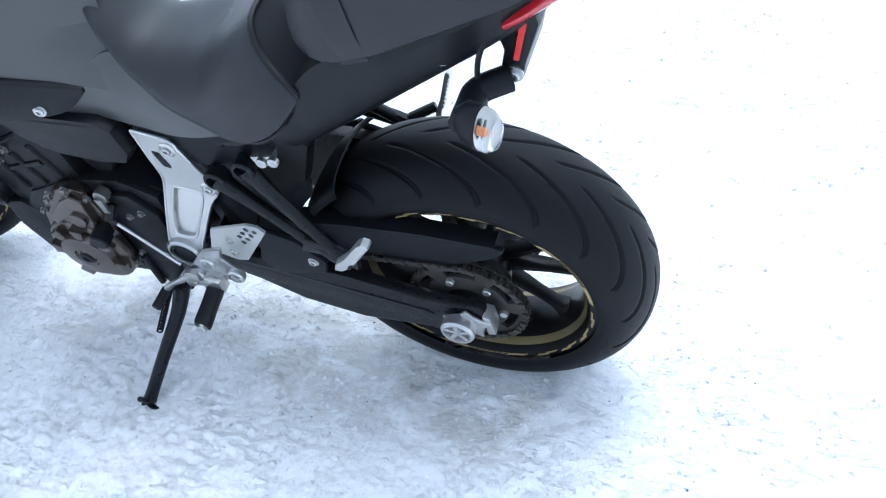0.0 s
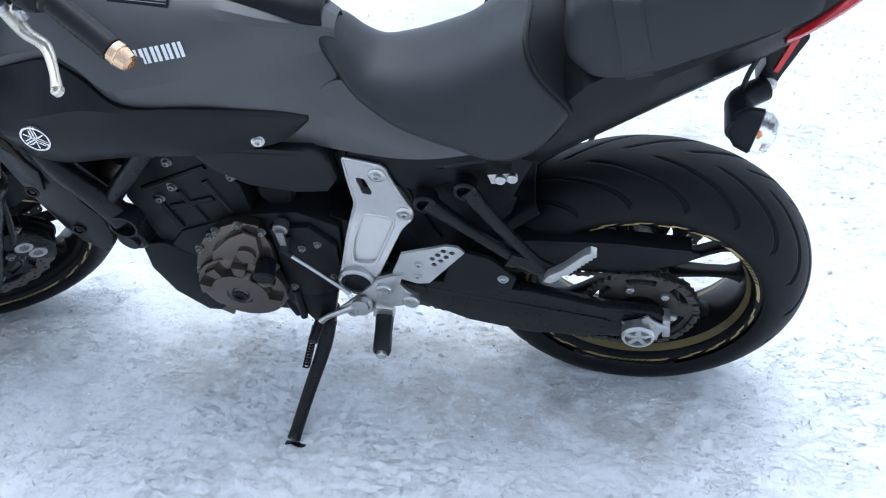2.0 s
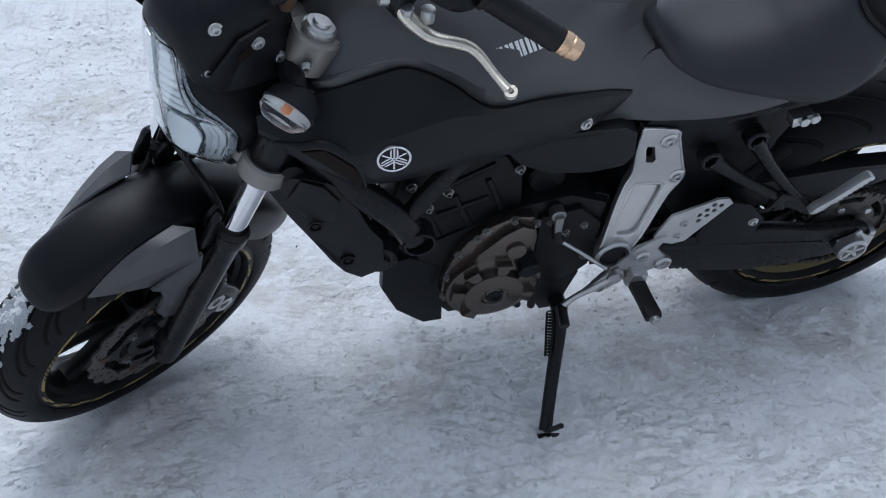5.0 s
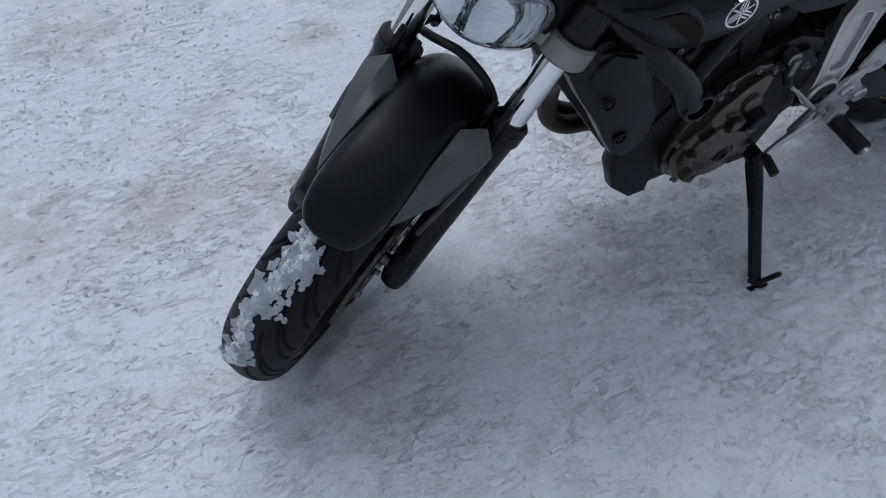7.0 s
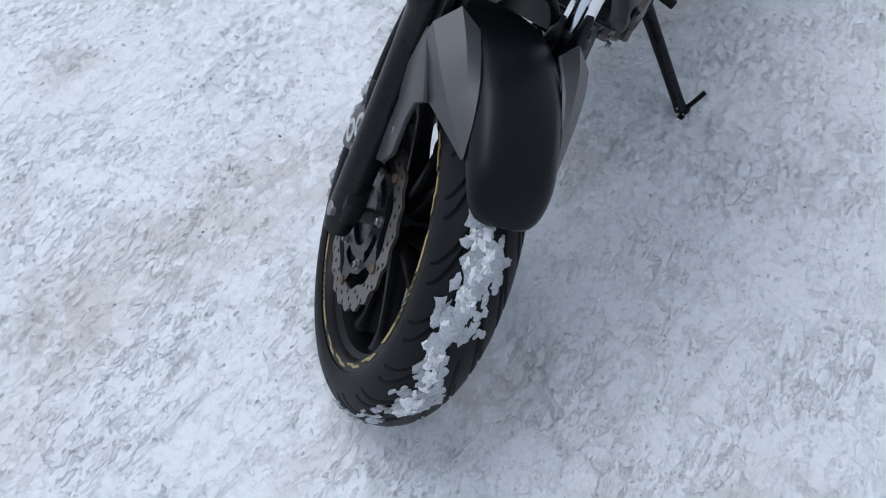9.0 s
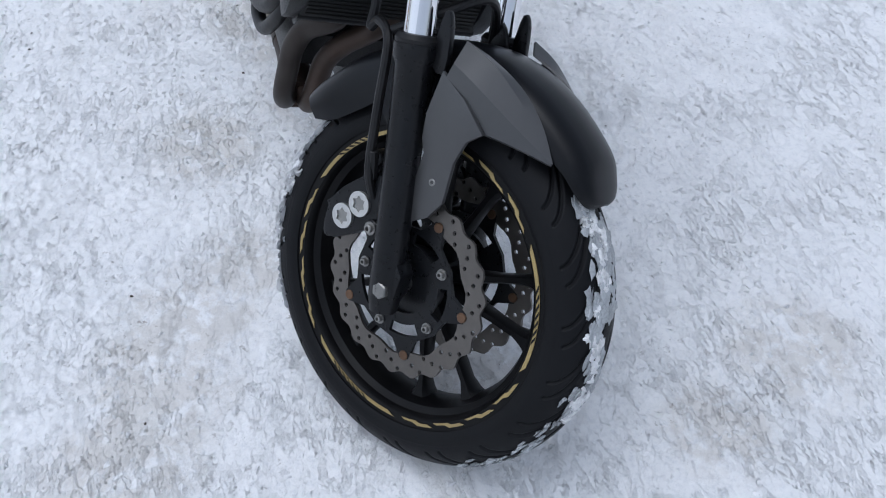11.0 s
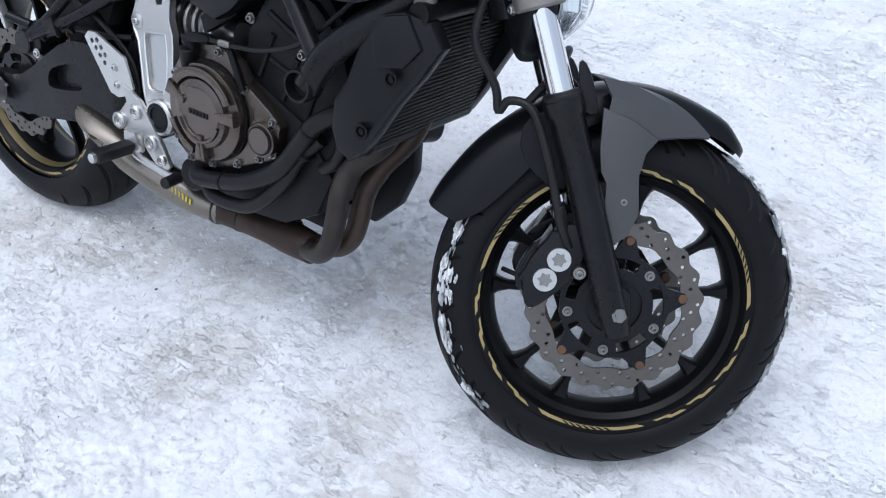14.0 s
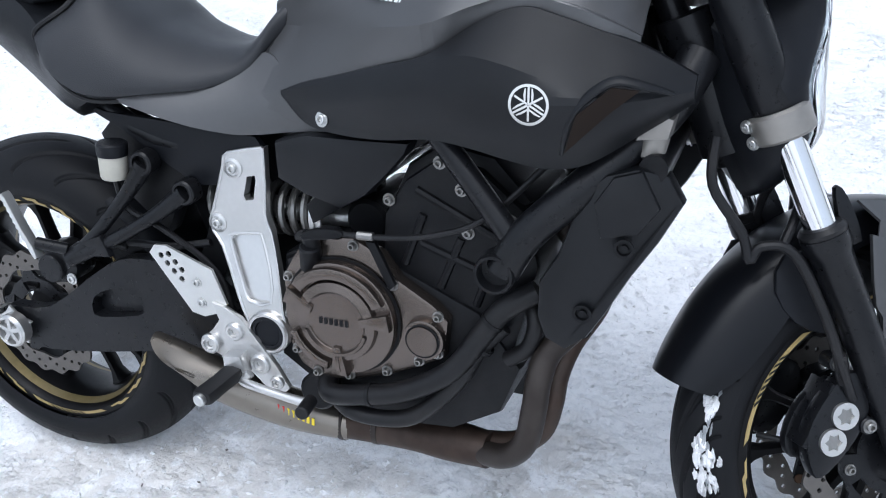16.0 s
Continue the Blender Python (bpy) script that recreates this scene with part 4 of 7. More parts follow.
def wing():
    """A folded grey side wing: two narrow facets on top and an upright flank that runs out to a point."""
    inner = [(1.338, 0.058, 0.336), (1.380, 0.059, 0.336), (1.420, 0.059, 0.329), (1.460, 0.060, 0.312), (1.497, 0.0615, 0.286)]
    ridge = [(1.316, 0.084, 0.3420), (1.360, 0.080, 0.340), (1.410, 0.073, 0.326), (1.455, 0.067, 0.308), (1.497, 0.0620, 0.2855)]
    fold = [(1.331, 0.112, 0.318), (1.370, 0.105, 0.313), (1.415, 0.092, 0.303), (1.458, 0.077, 0.293), (1.497, 0.0625, 0.284)]
    low = [(1.330, 0.110, 0.262), (1.368, 0.106, 0.250), (1.414, 0.095, 0.268), (1.460, 0.079, 0.278), (1.497, 0.0625, 0.282)]
    bm = patch([[a, b, c, d] for a, b, c, d in zip(inner, ridge, fold, low)], 5, 1, 0.004, (0, -0.7, -0.7))
    soften(bm, 14)
    return bm


def wing_blade():
    bm = prism([(1.322, 0.300), (1.330, 0.240), (1.340, 0.205), (1.352, 0.190), (1.362, 0.125), (1.386, 0.096), (1.404, 0.118), (1.412, 0.15), (1.398, 0.21), (1.400, 0.245), (1.414, 0.268), (1.37, 0.290)], 0.088, 0.0955, 0.002)
    return bent(bm, lambda x, z: (0.016 - 0.14 * max(0, x - 1.36)) * min(1, max(0, (z - 0.15) / 0.1)))


both("mudguard_wing", wing, GREY, front_guard, "matt grey mudguard wing", maker=fork_fit)
both("wing_blade", wing_blade, GREY, front_guard, maker=fork_fit)
for s in (1, -1):
    fork_fit("wing_bolt", bolt_head((1.385, s * 0.0955, 0.166), (0, s, 0), 0.0055, 0.005), BOLT, front_guard)
both("guard_stay", lambda: prism(rounded([(1.268, 0.29), (1.290, 0.29), (1.290, 0.315), (1.272, 0.334), (1.262, 0.332)], 2), 0.064, 0.074, 0.003), BLACK, front_guard, maker=fork_fit)
both("guard_stay", lambda: prism(rounded([(1.292, 0.290), (1.318, 0.290), (1.302, 0.332), (1.285, 0.358), (1.275, 0.358), (1.280, 0.33)], 2), 0.088, 0.099, 0.003), BLACK, front_guard, maker=fork_fit)
both("guard_rear_plate", lambda: prism(rounded([(1.30, 0.27), (1.30, 0.18), (1.285, 0.165), (1.245, 0.18), (1.215, 0.22), (1.225, 0.27)], 2), 0.070, 0.078, 0.003), PLASTIC, front_guard, maker=fork_fit)


# headlight: a shield-shaped lamp in a black cowl
def lamp_fit(name, bm, mat, parent=None, label=""):
    """A part of the headlight, which sits low between the fork legs."""
    bm.transform(Matrix.Translation((-0.043, -0.008, -0.042)))
    return bar_fit(name, bm, mat, parent, label)


LAMP = ((0.409, 0.014), (0.424, 0.050), (0.470, 0.084), (0.530, 0.095), (0.572, 0.080), (0.612, 0.054), (0.660, 0.043), (0.706, 0.034))


def lamp_face(y, z, back=0.0):
    """A place on the curved front of the lamp."""
    return vec(1.326 - 6.6 * y * y - 0.8 * max(0, 0.465 - z) - 0.10 * max(0, z - 0.62) - back, y, z)


def lamp_shell(back, grow, thick):
    return patch([[tuple(lamp_face(f * w * grow, 0.555 + (z - 0.555) * grow, back)) for f in (-1, -0.8, -0.4, 0, 0.4, 0.8, 1)] for z, w in LAMP], 4, 3, thick, (-1, 0, 0))


def lamp_ring(grow, back, up=0.0):
    half = [lamp_face(w, z) for z, w in LAMP]
    ring = [lamp_face(0, 0.402)] + half + [lamp_face(0, 0.712)] + [vec(p.x, -p.y, p.z) for p in reversed(half)]
    return [vec(p.x - back, p.y * grow, 0.555 + (p.z - 0.555) * grow + up) for p in ring]


headlight = lamp_fit("headlight", loft([lamp_ring(0.50, 0.115, 0.055), lamp_ring(0.82, 0.09, 0.035), lamp_ring(1.04, 0.06, 0.01), lamp_ring(1.12, 0.04), lamp_ring(1.07, 0.012), lamp_ring(0.98, 0.010)], 3, 2), PLASTIC, None, "shield-shaped headlight with a clear lens in a black cowl")
lamp_fit("lens", lamp_shell(0.0, 1.0, 0.0025), LENS, headlight, "clear curved headlight lens")
lamp_fit("lamp_bowl", lamp_shell(0.008, 0.97, 0.002), MIRRORED, headlight, "silvered lamp bowl")


def lamp_half(z):
    """Half the width of the lamp at a height."""
    return float(np.interp(z, [p[0] for p in LAMP], [p[1] for p in LAMP]))


def flutes(outline, pitch, deep, across=False, back=0.0035, seed=1):
    """A faceted reflector: sharp ribs over the area between two edges, given at heights from low to high."""
    rng = random.Random(seed)
    low, high = outline[0][0], outline[-1][0]
    inner = lambda z: float(np.interp(z, [p[0] for p in outline], [p[1] for p in outline]))
    outer = lambda z: min(float(np.interp(z, [p[0] for p in outline], [p[2] for p in outline])), 0.93 * lamp_half(z))
    if across:
        nz, ny = 7, max(4, int((outline[0][2] - outline[0][1]) / pitch) * 2)
    else:
        nz, ny = max(4, int((high - low) / pitch) * 2), 7
    bm = bmesh.new()
    grid = []
    for i in range(nz + 1):
        z = low + (high - low) * i / nz
        row = []
        for j in range(ny + 1):
            y = inner(z) + (outer(z) - inner(z)) * j / ny
            d = deep * ((j if across else i) % 2) + rng.uniform(0, 0.25) * deep
            row.append(bm.verts.new(lamp_face(y, z, back + d)))
        grid.append(row)
    for a, b in zip(grid, grid[1:]):
        for j in range(ny):
            bm.faces.new((a[j], a[j + 1], b[j + 1], b[j]))
    rim = bmesh.ops.extrude_edge_only(bm, edges=[e for e in bm.edges if e.is_boundary])
    bmesh.ops.translate(bm, vec=(-0.004, 0, 0), verts=[v for v in rim["geom"] if isinstance(v, bmesh.types.BMVert)])
    return bm


def mirrored(bm, s):
    return bm if s > 0 else flip(bm)


for s in (1, -1):
    lamp_fit("main_reflector", mirrored(flutes([(0.462, 0.012, 0.030), (0.475, 0.008, 0.048), (0.520, 0.006, 0.058), (0.548, 0.010, 0.052), (0.562, 0.018, 0.038)], 0.0062, 0.0022), s), CRYSTAL, headlight, "bright ribbed lamp reflector")
    lamp_fit("side_reflector", mirrored(flutes([(0.470, 0.056, 0.076), (0.500, 0.062, 0.084), (0.540, 0.064, 0.086), (0.562, 0.058, 0.080)], 0.0060, 0.0024, True, seed=2), s), CRYSTAL, headlight, "bright reflector with upright flutes")
    lamp_fit("brow_reflector", mirrored(flutes([(0.578, 0.005, 0.052), (0.600, 0.005, 0.046), (0.640, 0.006, 0.034), (0.694, 0.010, 0.024)], 0.015, 0.0016, seed=3), s), CRYSTAL, headlight, "narrow upper lamp reflector")
    lamp_fit("chrome_edge", tube([tuple(lamp_face(s * y, z, 0.003)) for y, z in ((0.083, 0.490), (0.085, 0.545), (0.072, 0.572), (0.050, 0.582), (0.040, 0.630), (0.034, 0.692))], 0.0014, 8, 4), CHROME, headlight)
    lamp_fit("cell_edge", tube([tuple(lamp_face(s * y, z, 0.0032)) for y, z in ((0.046, 0.430), (0.048, 0.452), (0.052, 0.474), (0.060, 0.500), (0.061, 0.540), (0.052, 0.560), (0.030, 0.568), (0.006, 0.566))], 0.0010, 6), CHROME, headlight)
    lamp_fit("cell_edge", tube([tuple(lamp_face(s * y, z, 0.0032)) for y, z in ((0.006, 0.436), (0.008, 0.452), (0.024, 0.455), (0.046, 0.452))], 0.0010, 6), CHROME, headlight)
lamp_fit("centre_strip", tube([tuple(lamp_face(0, z, 0.004)) for z in (0.450, 0.50, 0.56, 0.60)], 0.0018, 8, 3), CHROME, headlight)


def visor():
    """The upper cowl over the lamp, with a ridge each side."""
    secs = []
    for x, w, low, wt, top in ((1.262, 0.050, 0.618, 0.030, 0.664), (1.250, 0.066, 0.608, 0.040, 0.690), (1.215, 0.084, 0.600, 0.052, 0.716), (1.160, 0.092, 0.598, 0.060, 0.728), (1.110, 0.076, 0.600, 0.052, 0.705)):
        ring = [(x - 0.004, w, low), (x + 0.002, w * 0.98, 0.5 * (low + top)), (x + 0.004, wt, top), (x + 0.004, 0, top + 0.008)]
        secs.append(ring + [(u, -y, z) for u, y, z in ring[2::-1]] + [(x - 0.006, 0, low - 0.006)])
    return loft(secs, 3, 3)


visor_ob = bar_fit("headlight_cowl", visor(), PLASTIC, None, "black upper headlight cowl with screws")
for s in (1, -1):
    for p in ((1.243, 0.066, 0.645), (1.180, 0.087, 0.680), (1.222, 0.058, 0.706), (1.151, 0.092, 0.637)):
        bar_fit("cowl_screw", bolt_head((p[0], s * p[1], p[2]), (0.25, s, 0.25), 0.0065, 0.006), STEEL, visor_ob)
    bar_fit("cowl_ridge", prism([(1.140, 0.625), (1.240, 0.618), (1.256, 0.650), (1.205, 0.698), (1.155, 0.702)], s * 0.080, s * 0.086, 0.002), PLASTIC, visor_ob)
    bar_fit("vent", prism([(1.185, 0.665), (1.212, 0.660), (1.210, 0.678), (1.190, 0.682)], s * 0.084, s * 0.0885, 0.001), MESH, visor_ob)


def pod(p, way, size=1.0, wide=0.74, tall=1.28):
    """An indicator: a black cup with a silvered inside, a pale lens and a small bulb."""
    cup = lathe([(0.0, -0.035), (0.014, -0.034), (0.026, -0.020), (0.029, 0.0), (0.027, 0.001), (0.0, -0.006)], (0, 0, 0), (1, 0, 0), 26)
    dish = lathe([(0.0265, 0.0015), (0.018, -0.001), (0.0, -0.004)], (0, 0, 0), (1, 0, 0), 26)
    lens = lathe([(0.027, 0.002), (0.0265, 0.012), (0.019, 0.022), (0.0, 0.026)], (0, 0, 0), (1, 0, 0), 26)
    bulb = lathe([(0.0, -0.003), (0.0048, -0.002), (0.0048, 0.006), (0.0, 0.009)], (0, 0, 0), (1, 0, 0), 16)
    turn = Vector(way).to_track_quat("X", "Z").to_matrix().to_4x4()
    for b in (cup, dish, lens, bulb):
        b.transform(Matrix.Translation(p) @ turn @ Matrix.Diagonal((size, wide * size, tall * size, 1)))
    return cup, dish, lens, bulb


for s in (1, -1):
    cup, dish, lens, bulb = pod((1.190, s * 0.164, 0.632), (0.95, s * 0.30, -0.05), 1.05, 1.30, 0.66)
    body = bar_fit("indicator", cup, PLASTIC, None, "black front indicator with a clear lens and amber bulb")
    bar_fit("lens", lens, FROST, body)
    bar_fit("dish", dish, ALLOY, body)
    bar_fit("bulb", bulb, AMBER, body)
    bar_fit("stalk", tube([(1.168, s * 0.152, 0.632), (1.150, s * 0.120, 0.622), (1.135, s * 0.085, 0.61)], 0.017, 12, 3), PLASTIC, body)

# handlebar, grips, levers
bar = bar_fit("handlebar", tube([(1.066, 0.0, 0.742), (1.066, 0.05, 0.744), (1.055, 0.11, 0.785), (1.02, 0.17, 0.802), (0.965, 0.245, 0.793), (0.905, 0.345, 0.757)], 0.0112, 16, 5), BLACK, None, "black tubular handlebar")
bar_fit("right_half", tube([(1.066, 0.0, 0.742), (1.066, -0.05, 0.744), (1.055, -0.11, 0.785), (1.02, -0.17, 0.802), (0.965, -0.245, 0.793), (0.905, -0.345, 0.757)], 0.0112, 16, 5), BLACK, bar)
for s in (1, -1):
    n = 22
    a, b = vec(0.962, s * 0.250, 0.792), vec(0.907, s * 0.342, 0.758)
    bar_fit("grip", tube([a.lerp(b, k / n) for k in range(n + 1)], [0.0175 + (0.0012 if k % 2 else 0) + (0.003 if k in (0, 1) else 0) for k in range(n + 1)], 18), HOSE, bar, "black ribbed rubber grip")
    way = (b - a).normalized()
    bar_fit("bar_end", lathe([(0.013, 0), (0.0165, 0.002), (0.017, 0.012), (0.0155, 0.014), (0.0165, 0.016), (0.0135, 0.030), (0.008, 0.033), (0.0075, 0.028), (0, 0.027)], b, way, 24), BRASS, bar, "rose-gold bar end weight")
    bar_fit("switch_box", loft([[tuple(vec(0.99, s * 0.205, 0.798) + vec(0.012 * k, 0, 0) + q) for q in (vec(-0.02, 0, -0.022), vec(0.022, 0, -0.02), vec(0.024, 0, 0.018), vec(-0.018, 0, 0.024))] for k in (0,)][0:1] +
             [[tuple(vec(0.99 - 0.55 * t, s * (0.205 + t), 0.798 - 0.15 * t) + q) for q in (vec(-0.026, 0, -0.027), vec(0.027, 0, -0.024), vec(0.028, 0, 0.022), vec(-0.022, 0, 0.028))] for t in (0.008, 0.034)] +
             [[tuple(vec(0.99 - 0.55 * t, s * (0.205 + t), 0.798 - 0.15 * t) + q) for q in (vec(-0.02, 0, -0.02), vec(0.02, 0, -0.02), vec(0.022, 0, 0.018), vec(-0.018, 0, 0.022))] for t in (0.044,)], 2, 3), PLASTIC, bar, "black switch box")
    lever = bar_fit("lever", tube([(1.036, s * 0.184, 0.752), (1.030, s * 0.200, 0.738), (1.018, s * 0.232, 0.728), (0.999, s * 0.268, 0.737), (0.993, s * 0.290, 0.738), (0.994, s * 0.325, 0.733), (0.996, s * 0.352, 0.733)], [0.013, 0.0135, 0.0115, 0.0105, 0.0085, 0.0070, 0.0085], 12, 4, flat=0.7), CHAMPAGNE, bar, "champagne-coloured folding lever")
    bar_fit("adjuster", join(rod((1.034, s * 0.196, 0.760), (1.034, s * 0.196, 0.742), 0.009, 14), rod((1.012, s * 0.212, 0.758), (1.012, s * 0.214, 0.738), 0.0095, 14)), STEEL, lever)
    bar_fit("lever_tip", lathe([(0.004, -0.004), (0.0085, -0.004), (0.0085, 0.004), (0.004, 0.004)], (0.996, s * 0.355, 0.733), (0.3, 0, 1), 18, closed=True), CHAMPAGNE, lever)
    bar_fit("perch", prism(rounded([(0.985, 0.785), (1.030, 0.740), (1.048, 0.745), (1.045, 0.780), (1.0, 0.808)], 3), s * 0.170, s * 0.192, 0.003), BLACK, bar)
    bar_fit("mirror_stem", tube([(1.02, s * 0.178, 0.80), (1.03, s * 0.182, 0.84), (1.05, s * 0.2, 0.88)], 0.0065, 10, 4), BLACK, bar, "black mirror stem")
bar_fit("bar_clamp", join(prism(rounded([(1.045, 0.715), (1.087, 0.715), (1.090, 0.76), (1.066, 0.768), (1.042, 0.76)], 2), 0.02, 0.05, 0.003), prism(rounded([(1.045, 0.715), (1.087, 0.715), (1.090, 0.76), (1.066, 0.768), (1.042, 0.76)], 2), -0.05, -0.02, 0.003)), BLACK, bar)
bar_fit("clutch_cable", tube([(1.04, 0.19, 0.785), (1.09, 0.15, 0.78), (1.14, 0.07, 0.755), (1.13, 0.0, 0.72), (1.10, -0.03, 0.62)], 0.004, 8, 5), HOSE, bar, "black clutch cable")
bar_fit("ignition_switch", join(rod((1.10, 0, 0.69), (1.09, 0, 0.735), 0.02, 20)), BLACK)
bar_fit("kill_switch", rod((1.00, -0.20, 0.82), (0.998, -0.2, 0.832), 0.012, 14), RED, bar, "red engine stop switch")
bar_fit("instrument", loft([[(1.115, 0.05, 0.755), (1.135, 0.05, 0.810), (1.135, -0.05, 0.810), (1.115, -0.05, 0.755)], [(1.075, 0.06, 0.760), (1.085, 0.06, 0.825), (1.085, -0.06, 0.825), (1.075, -0.06, 0.760)], [(1.055, 0.05, 0.765), (1.060, 0.05, 0.820), (1.060, -0.05, 0.820), (1.055, -0.05, 0.765)]], 3, 3), PLASTIC, None, "black instrument housing")
bar_fit("ignition_key", join(rod((1.118, 0.0, 0.70), (1.112, 0.0, 0.742), 0.013, 14), prism(rounded([(1.095, 0.735), (1.135, 0.735), (1.138, 0.755), (1.115, 0.765), (1.092, 0.755)], 2), -0.008, 0.008, 0.003)), RED, None, "red key in the ignition lock")
bar_fit("lamp_wiring", tube([(1.16, 0.045, 0.70), (1.13, 0.07, 0.715), (1.10, 0.075, 0.745), (1.075, 0.11, 0.765), (1.05, 0.16, 0.762)], 0.0065, 10, 5), HOSE, None, "black wiring loom by the headlight")
bar_fit("wire_plug", rod((1.120, 0.062, 0.690), (1.116, 0.066, 0.716), 0.014, 14), RUST, None, "brown round wiring plug")
bar_fit("cable_adjuster", join(lathe([(0.006, -0.008), (0.016, -0.006), (0.017, 0.0), (0.016, 0.006), (0.006, 0.008)], (1.047, 0.165, 0.765), (0.8, -0.5, 0.1), 20), rod((1.047, 0.165, 0.765), (1.015, 0.180, 0.772), 0.007, 12), rod((1.015, 0.150, 0.782), (0.99, 0.178, 0.790), 0.012, 14)), ALLOY, bar, "silver clutch cable adjuster")

# -- tank, covers, seat, tail --
def lines(*curves):
    """Columns of places from curves that run along the machine."""
    return [list(c) for c in zip(*curves)]


TX = (0.512, 0.545, 0.60, 0.70, 0.81, 0.87, 0.925, 0.98, 1.03, 1.065)


def curve(ys, zs, xs=TX):
    return [(x, y, z) for x, y, z in zip(xs, ys, zs)]


tank_foot = curve((0.106, 0.103, 0.108, 0.120, 0.140, 0.140, 0.138, 0.138, 0.138, 0.12), (0.391, 0.396, 0.404, 0.42, 0.45, 0.46, 0.47, 0.47, 0.46, 0.45))
tank_line = curve((0.096, 0.100, 0.114, 0.143, 0.182, 0.165, 0.150, 0.149, 0.147, 0.128), (0.450, 0.458, 0.474, 0.505, 0.538, 0.577, 0.597, 0.588, 0.572, 0.555))
tank_bow = curve((0.034, 0.048, 0.080, 0.136, 0.193, 0.172, 0.150, 0.146, 0.138, 0.12), (0.540, 0.542, 0.548, 0.560, 0.577, 0.599, 0.612, 0.604, 0.586, 0.566))
tank_side = curve((0.030, 0.043, 0.071, 0.114, 0.138, 0.130, 0.120, 0.116, 0.108, 0.095), (0.556, 0.566, 0.582, 0.610, 0.630, 0.642, 0.648, 0.64, 0.615, 0.588))
tank_top = curve((0.026, 0.040, 0.062, 0.074, 0.080, 0.080, 0.080, 0.076, 0.07, 0.06), (0.572, 0.588, 0.612, 0.645, 0.668, 0.677, 0.682, 0.672, 0.645, 0.61))
tank_mid = curve((0.0,) * 10, (0.578, 0.598, 0.624, 0.660, 0.688, 0.698, 0.702, 0.692, 0.664, 0.625))
tank = fit("fuel_tank", patch(lines(tank_foot, tank_line, tank_bow, tank_side, tank_top, tank_mid), 5, 3, 0.004, (0, -0.5, -0.5), (2,), 16), GREY, None, "matt grey fuel tank with black side covers")
fit("tank_half", flip(patch(lines(tank_foot, tank_line, tank_bow, tank_side, tank_top, tank_mid), 5, 3, 0.004, (0, -0.5, -0.5), (2,), 16)), GREY, tank)

CX = (0.556, 0.60, 0.66, 0.74, 0.815, 0.87, 0.925, 0.97, 1.02, 1.075, 1.135)
cover_foot = curve((0.106, 0.120, 0.139, 0.165, 0.185, 0.190, 0.190, 0.186, 0.180, 0.165, 0.138), (0.452, 0.419, 0.413, 0.419, 0.432, 0.428, 0.417, 0.410, 0.419, 0.454, 0.494), CX)
cover_low = curve((0.107, 0.123, 0.145, 0.176, 0.198, 0.207, 0.212, 0.213, 0.208, 0.190, 0.148), (0.454, 0.432, 0.436, 0.447, 0.462, 0.462, 0.458, 0.456, 0.460, 0.475, 0.502), CX)
cover_crest = curve((0.108, 0.125, 0.149, 0.180, 0.203, 0.213, 0.219, 0.222, 0.217, 0.200, 0.152), (0.456, 0.448, 0.460, 0.480, 0.500, 0.500, 0.500, 0.498, 0.500, 0.505, 0.511), CX)
cover_high = curve((0.108, 0.122, 0.141, 0.168, 0.194, 0.206, 0.213, 0.212, 0.205, 0.180, 0.147), (0.459, 0.470, 0.487, 0.512, 0.533, 0.546, 0.539, 0.526, 0.516, 0.525, 0.518), CX)
cover_edge = curve((0.107, 0.118, 0.136, 0.164, 0.190, 0.172, 0.156, 0.155, 0.153, 0.148, 0.138), (0.460, 0.477, 0.494, 0.518, 0.540, 0.577, 0.598, 0.590, 0.575, 0.558, 0.526), CX)


def side_cover():
    return patch(lines(cover_foot, cover_low, cover_crest, cover_high, cover_edge), 4, 3, 0.010, (0, -1, 0), (3,), 16)


def emblem_bars():
    bars = []
    for k in range(3):
        a = math.pi / 2 + k * 2 * math.pi / 3
        d, s = (math.cos(a), math.sin(a)), (-math.sin(a), math.cos(a))
        bars.append(prism([(d[0] * r + s[0] * w, d[1] * r + s[1] * w) for r, w in ((-0.0195, 0.0013), (0.021, 0.0013), (0.021, -0.0013), (-0.0195, -0.0013))], 0.001, 0.003, 0))
        bars.append(prism([(d[0] * r + s[0] * w, d[1] * r + s[1] * w) for r, w in ((0.004, 0.0055), (0.012, 0.0062), (0.019, 0.0048), (0.0195, 0.0034), (0.004, 0.0034))], 0.001, 0.003, 0))
        bars.append(prism([(d[0] * r - s[0] * w, d[1] * r - s[1] * w) for r, w in ((0.004, 0.0055), (0.012, 0.0062), (0.019, 0.0048), (0.0195, 0.0034), (0.004, 0.0034))], 0.001, 0.003, 0))
    return join(*bars)


def set_on(bm, p, normal, up=(0, 0, 1)):
    """Lays a badge drawn in x and z with its face to +y onto a surface."""
    y = Vector(normal).normalized()
    x = y.cross(Vector(up)).normalized()
    z = x.cross(y)
    bm.transform(Matrix((x, y, z)).transposed().to_4x4())
    bmesh.ops.translate(bm, vec=p, verts=bm.verts)
    return bm


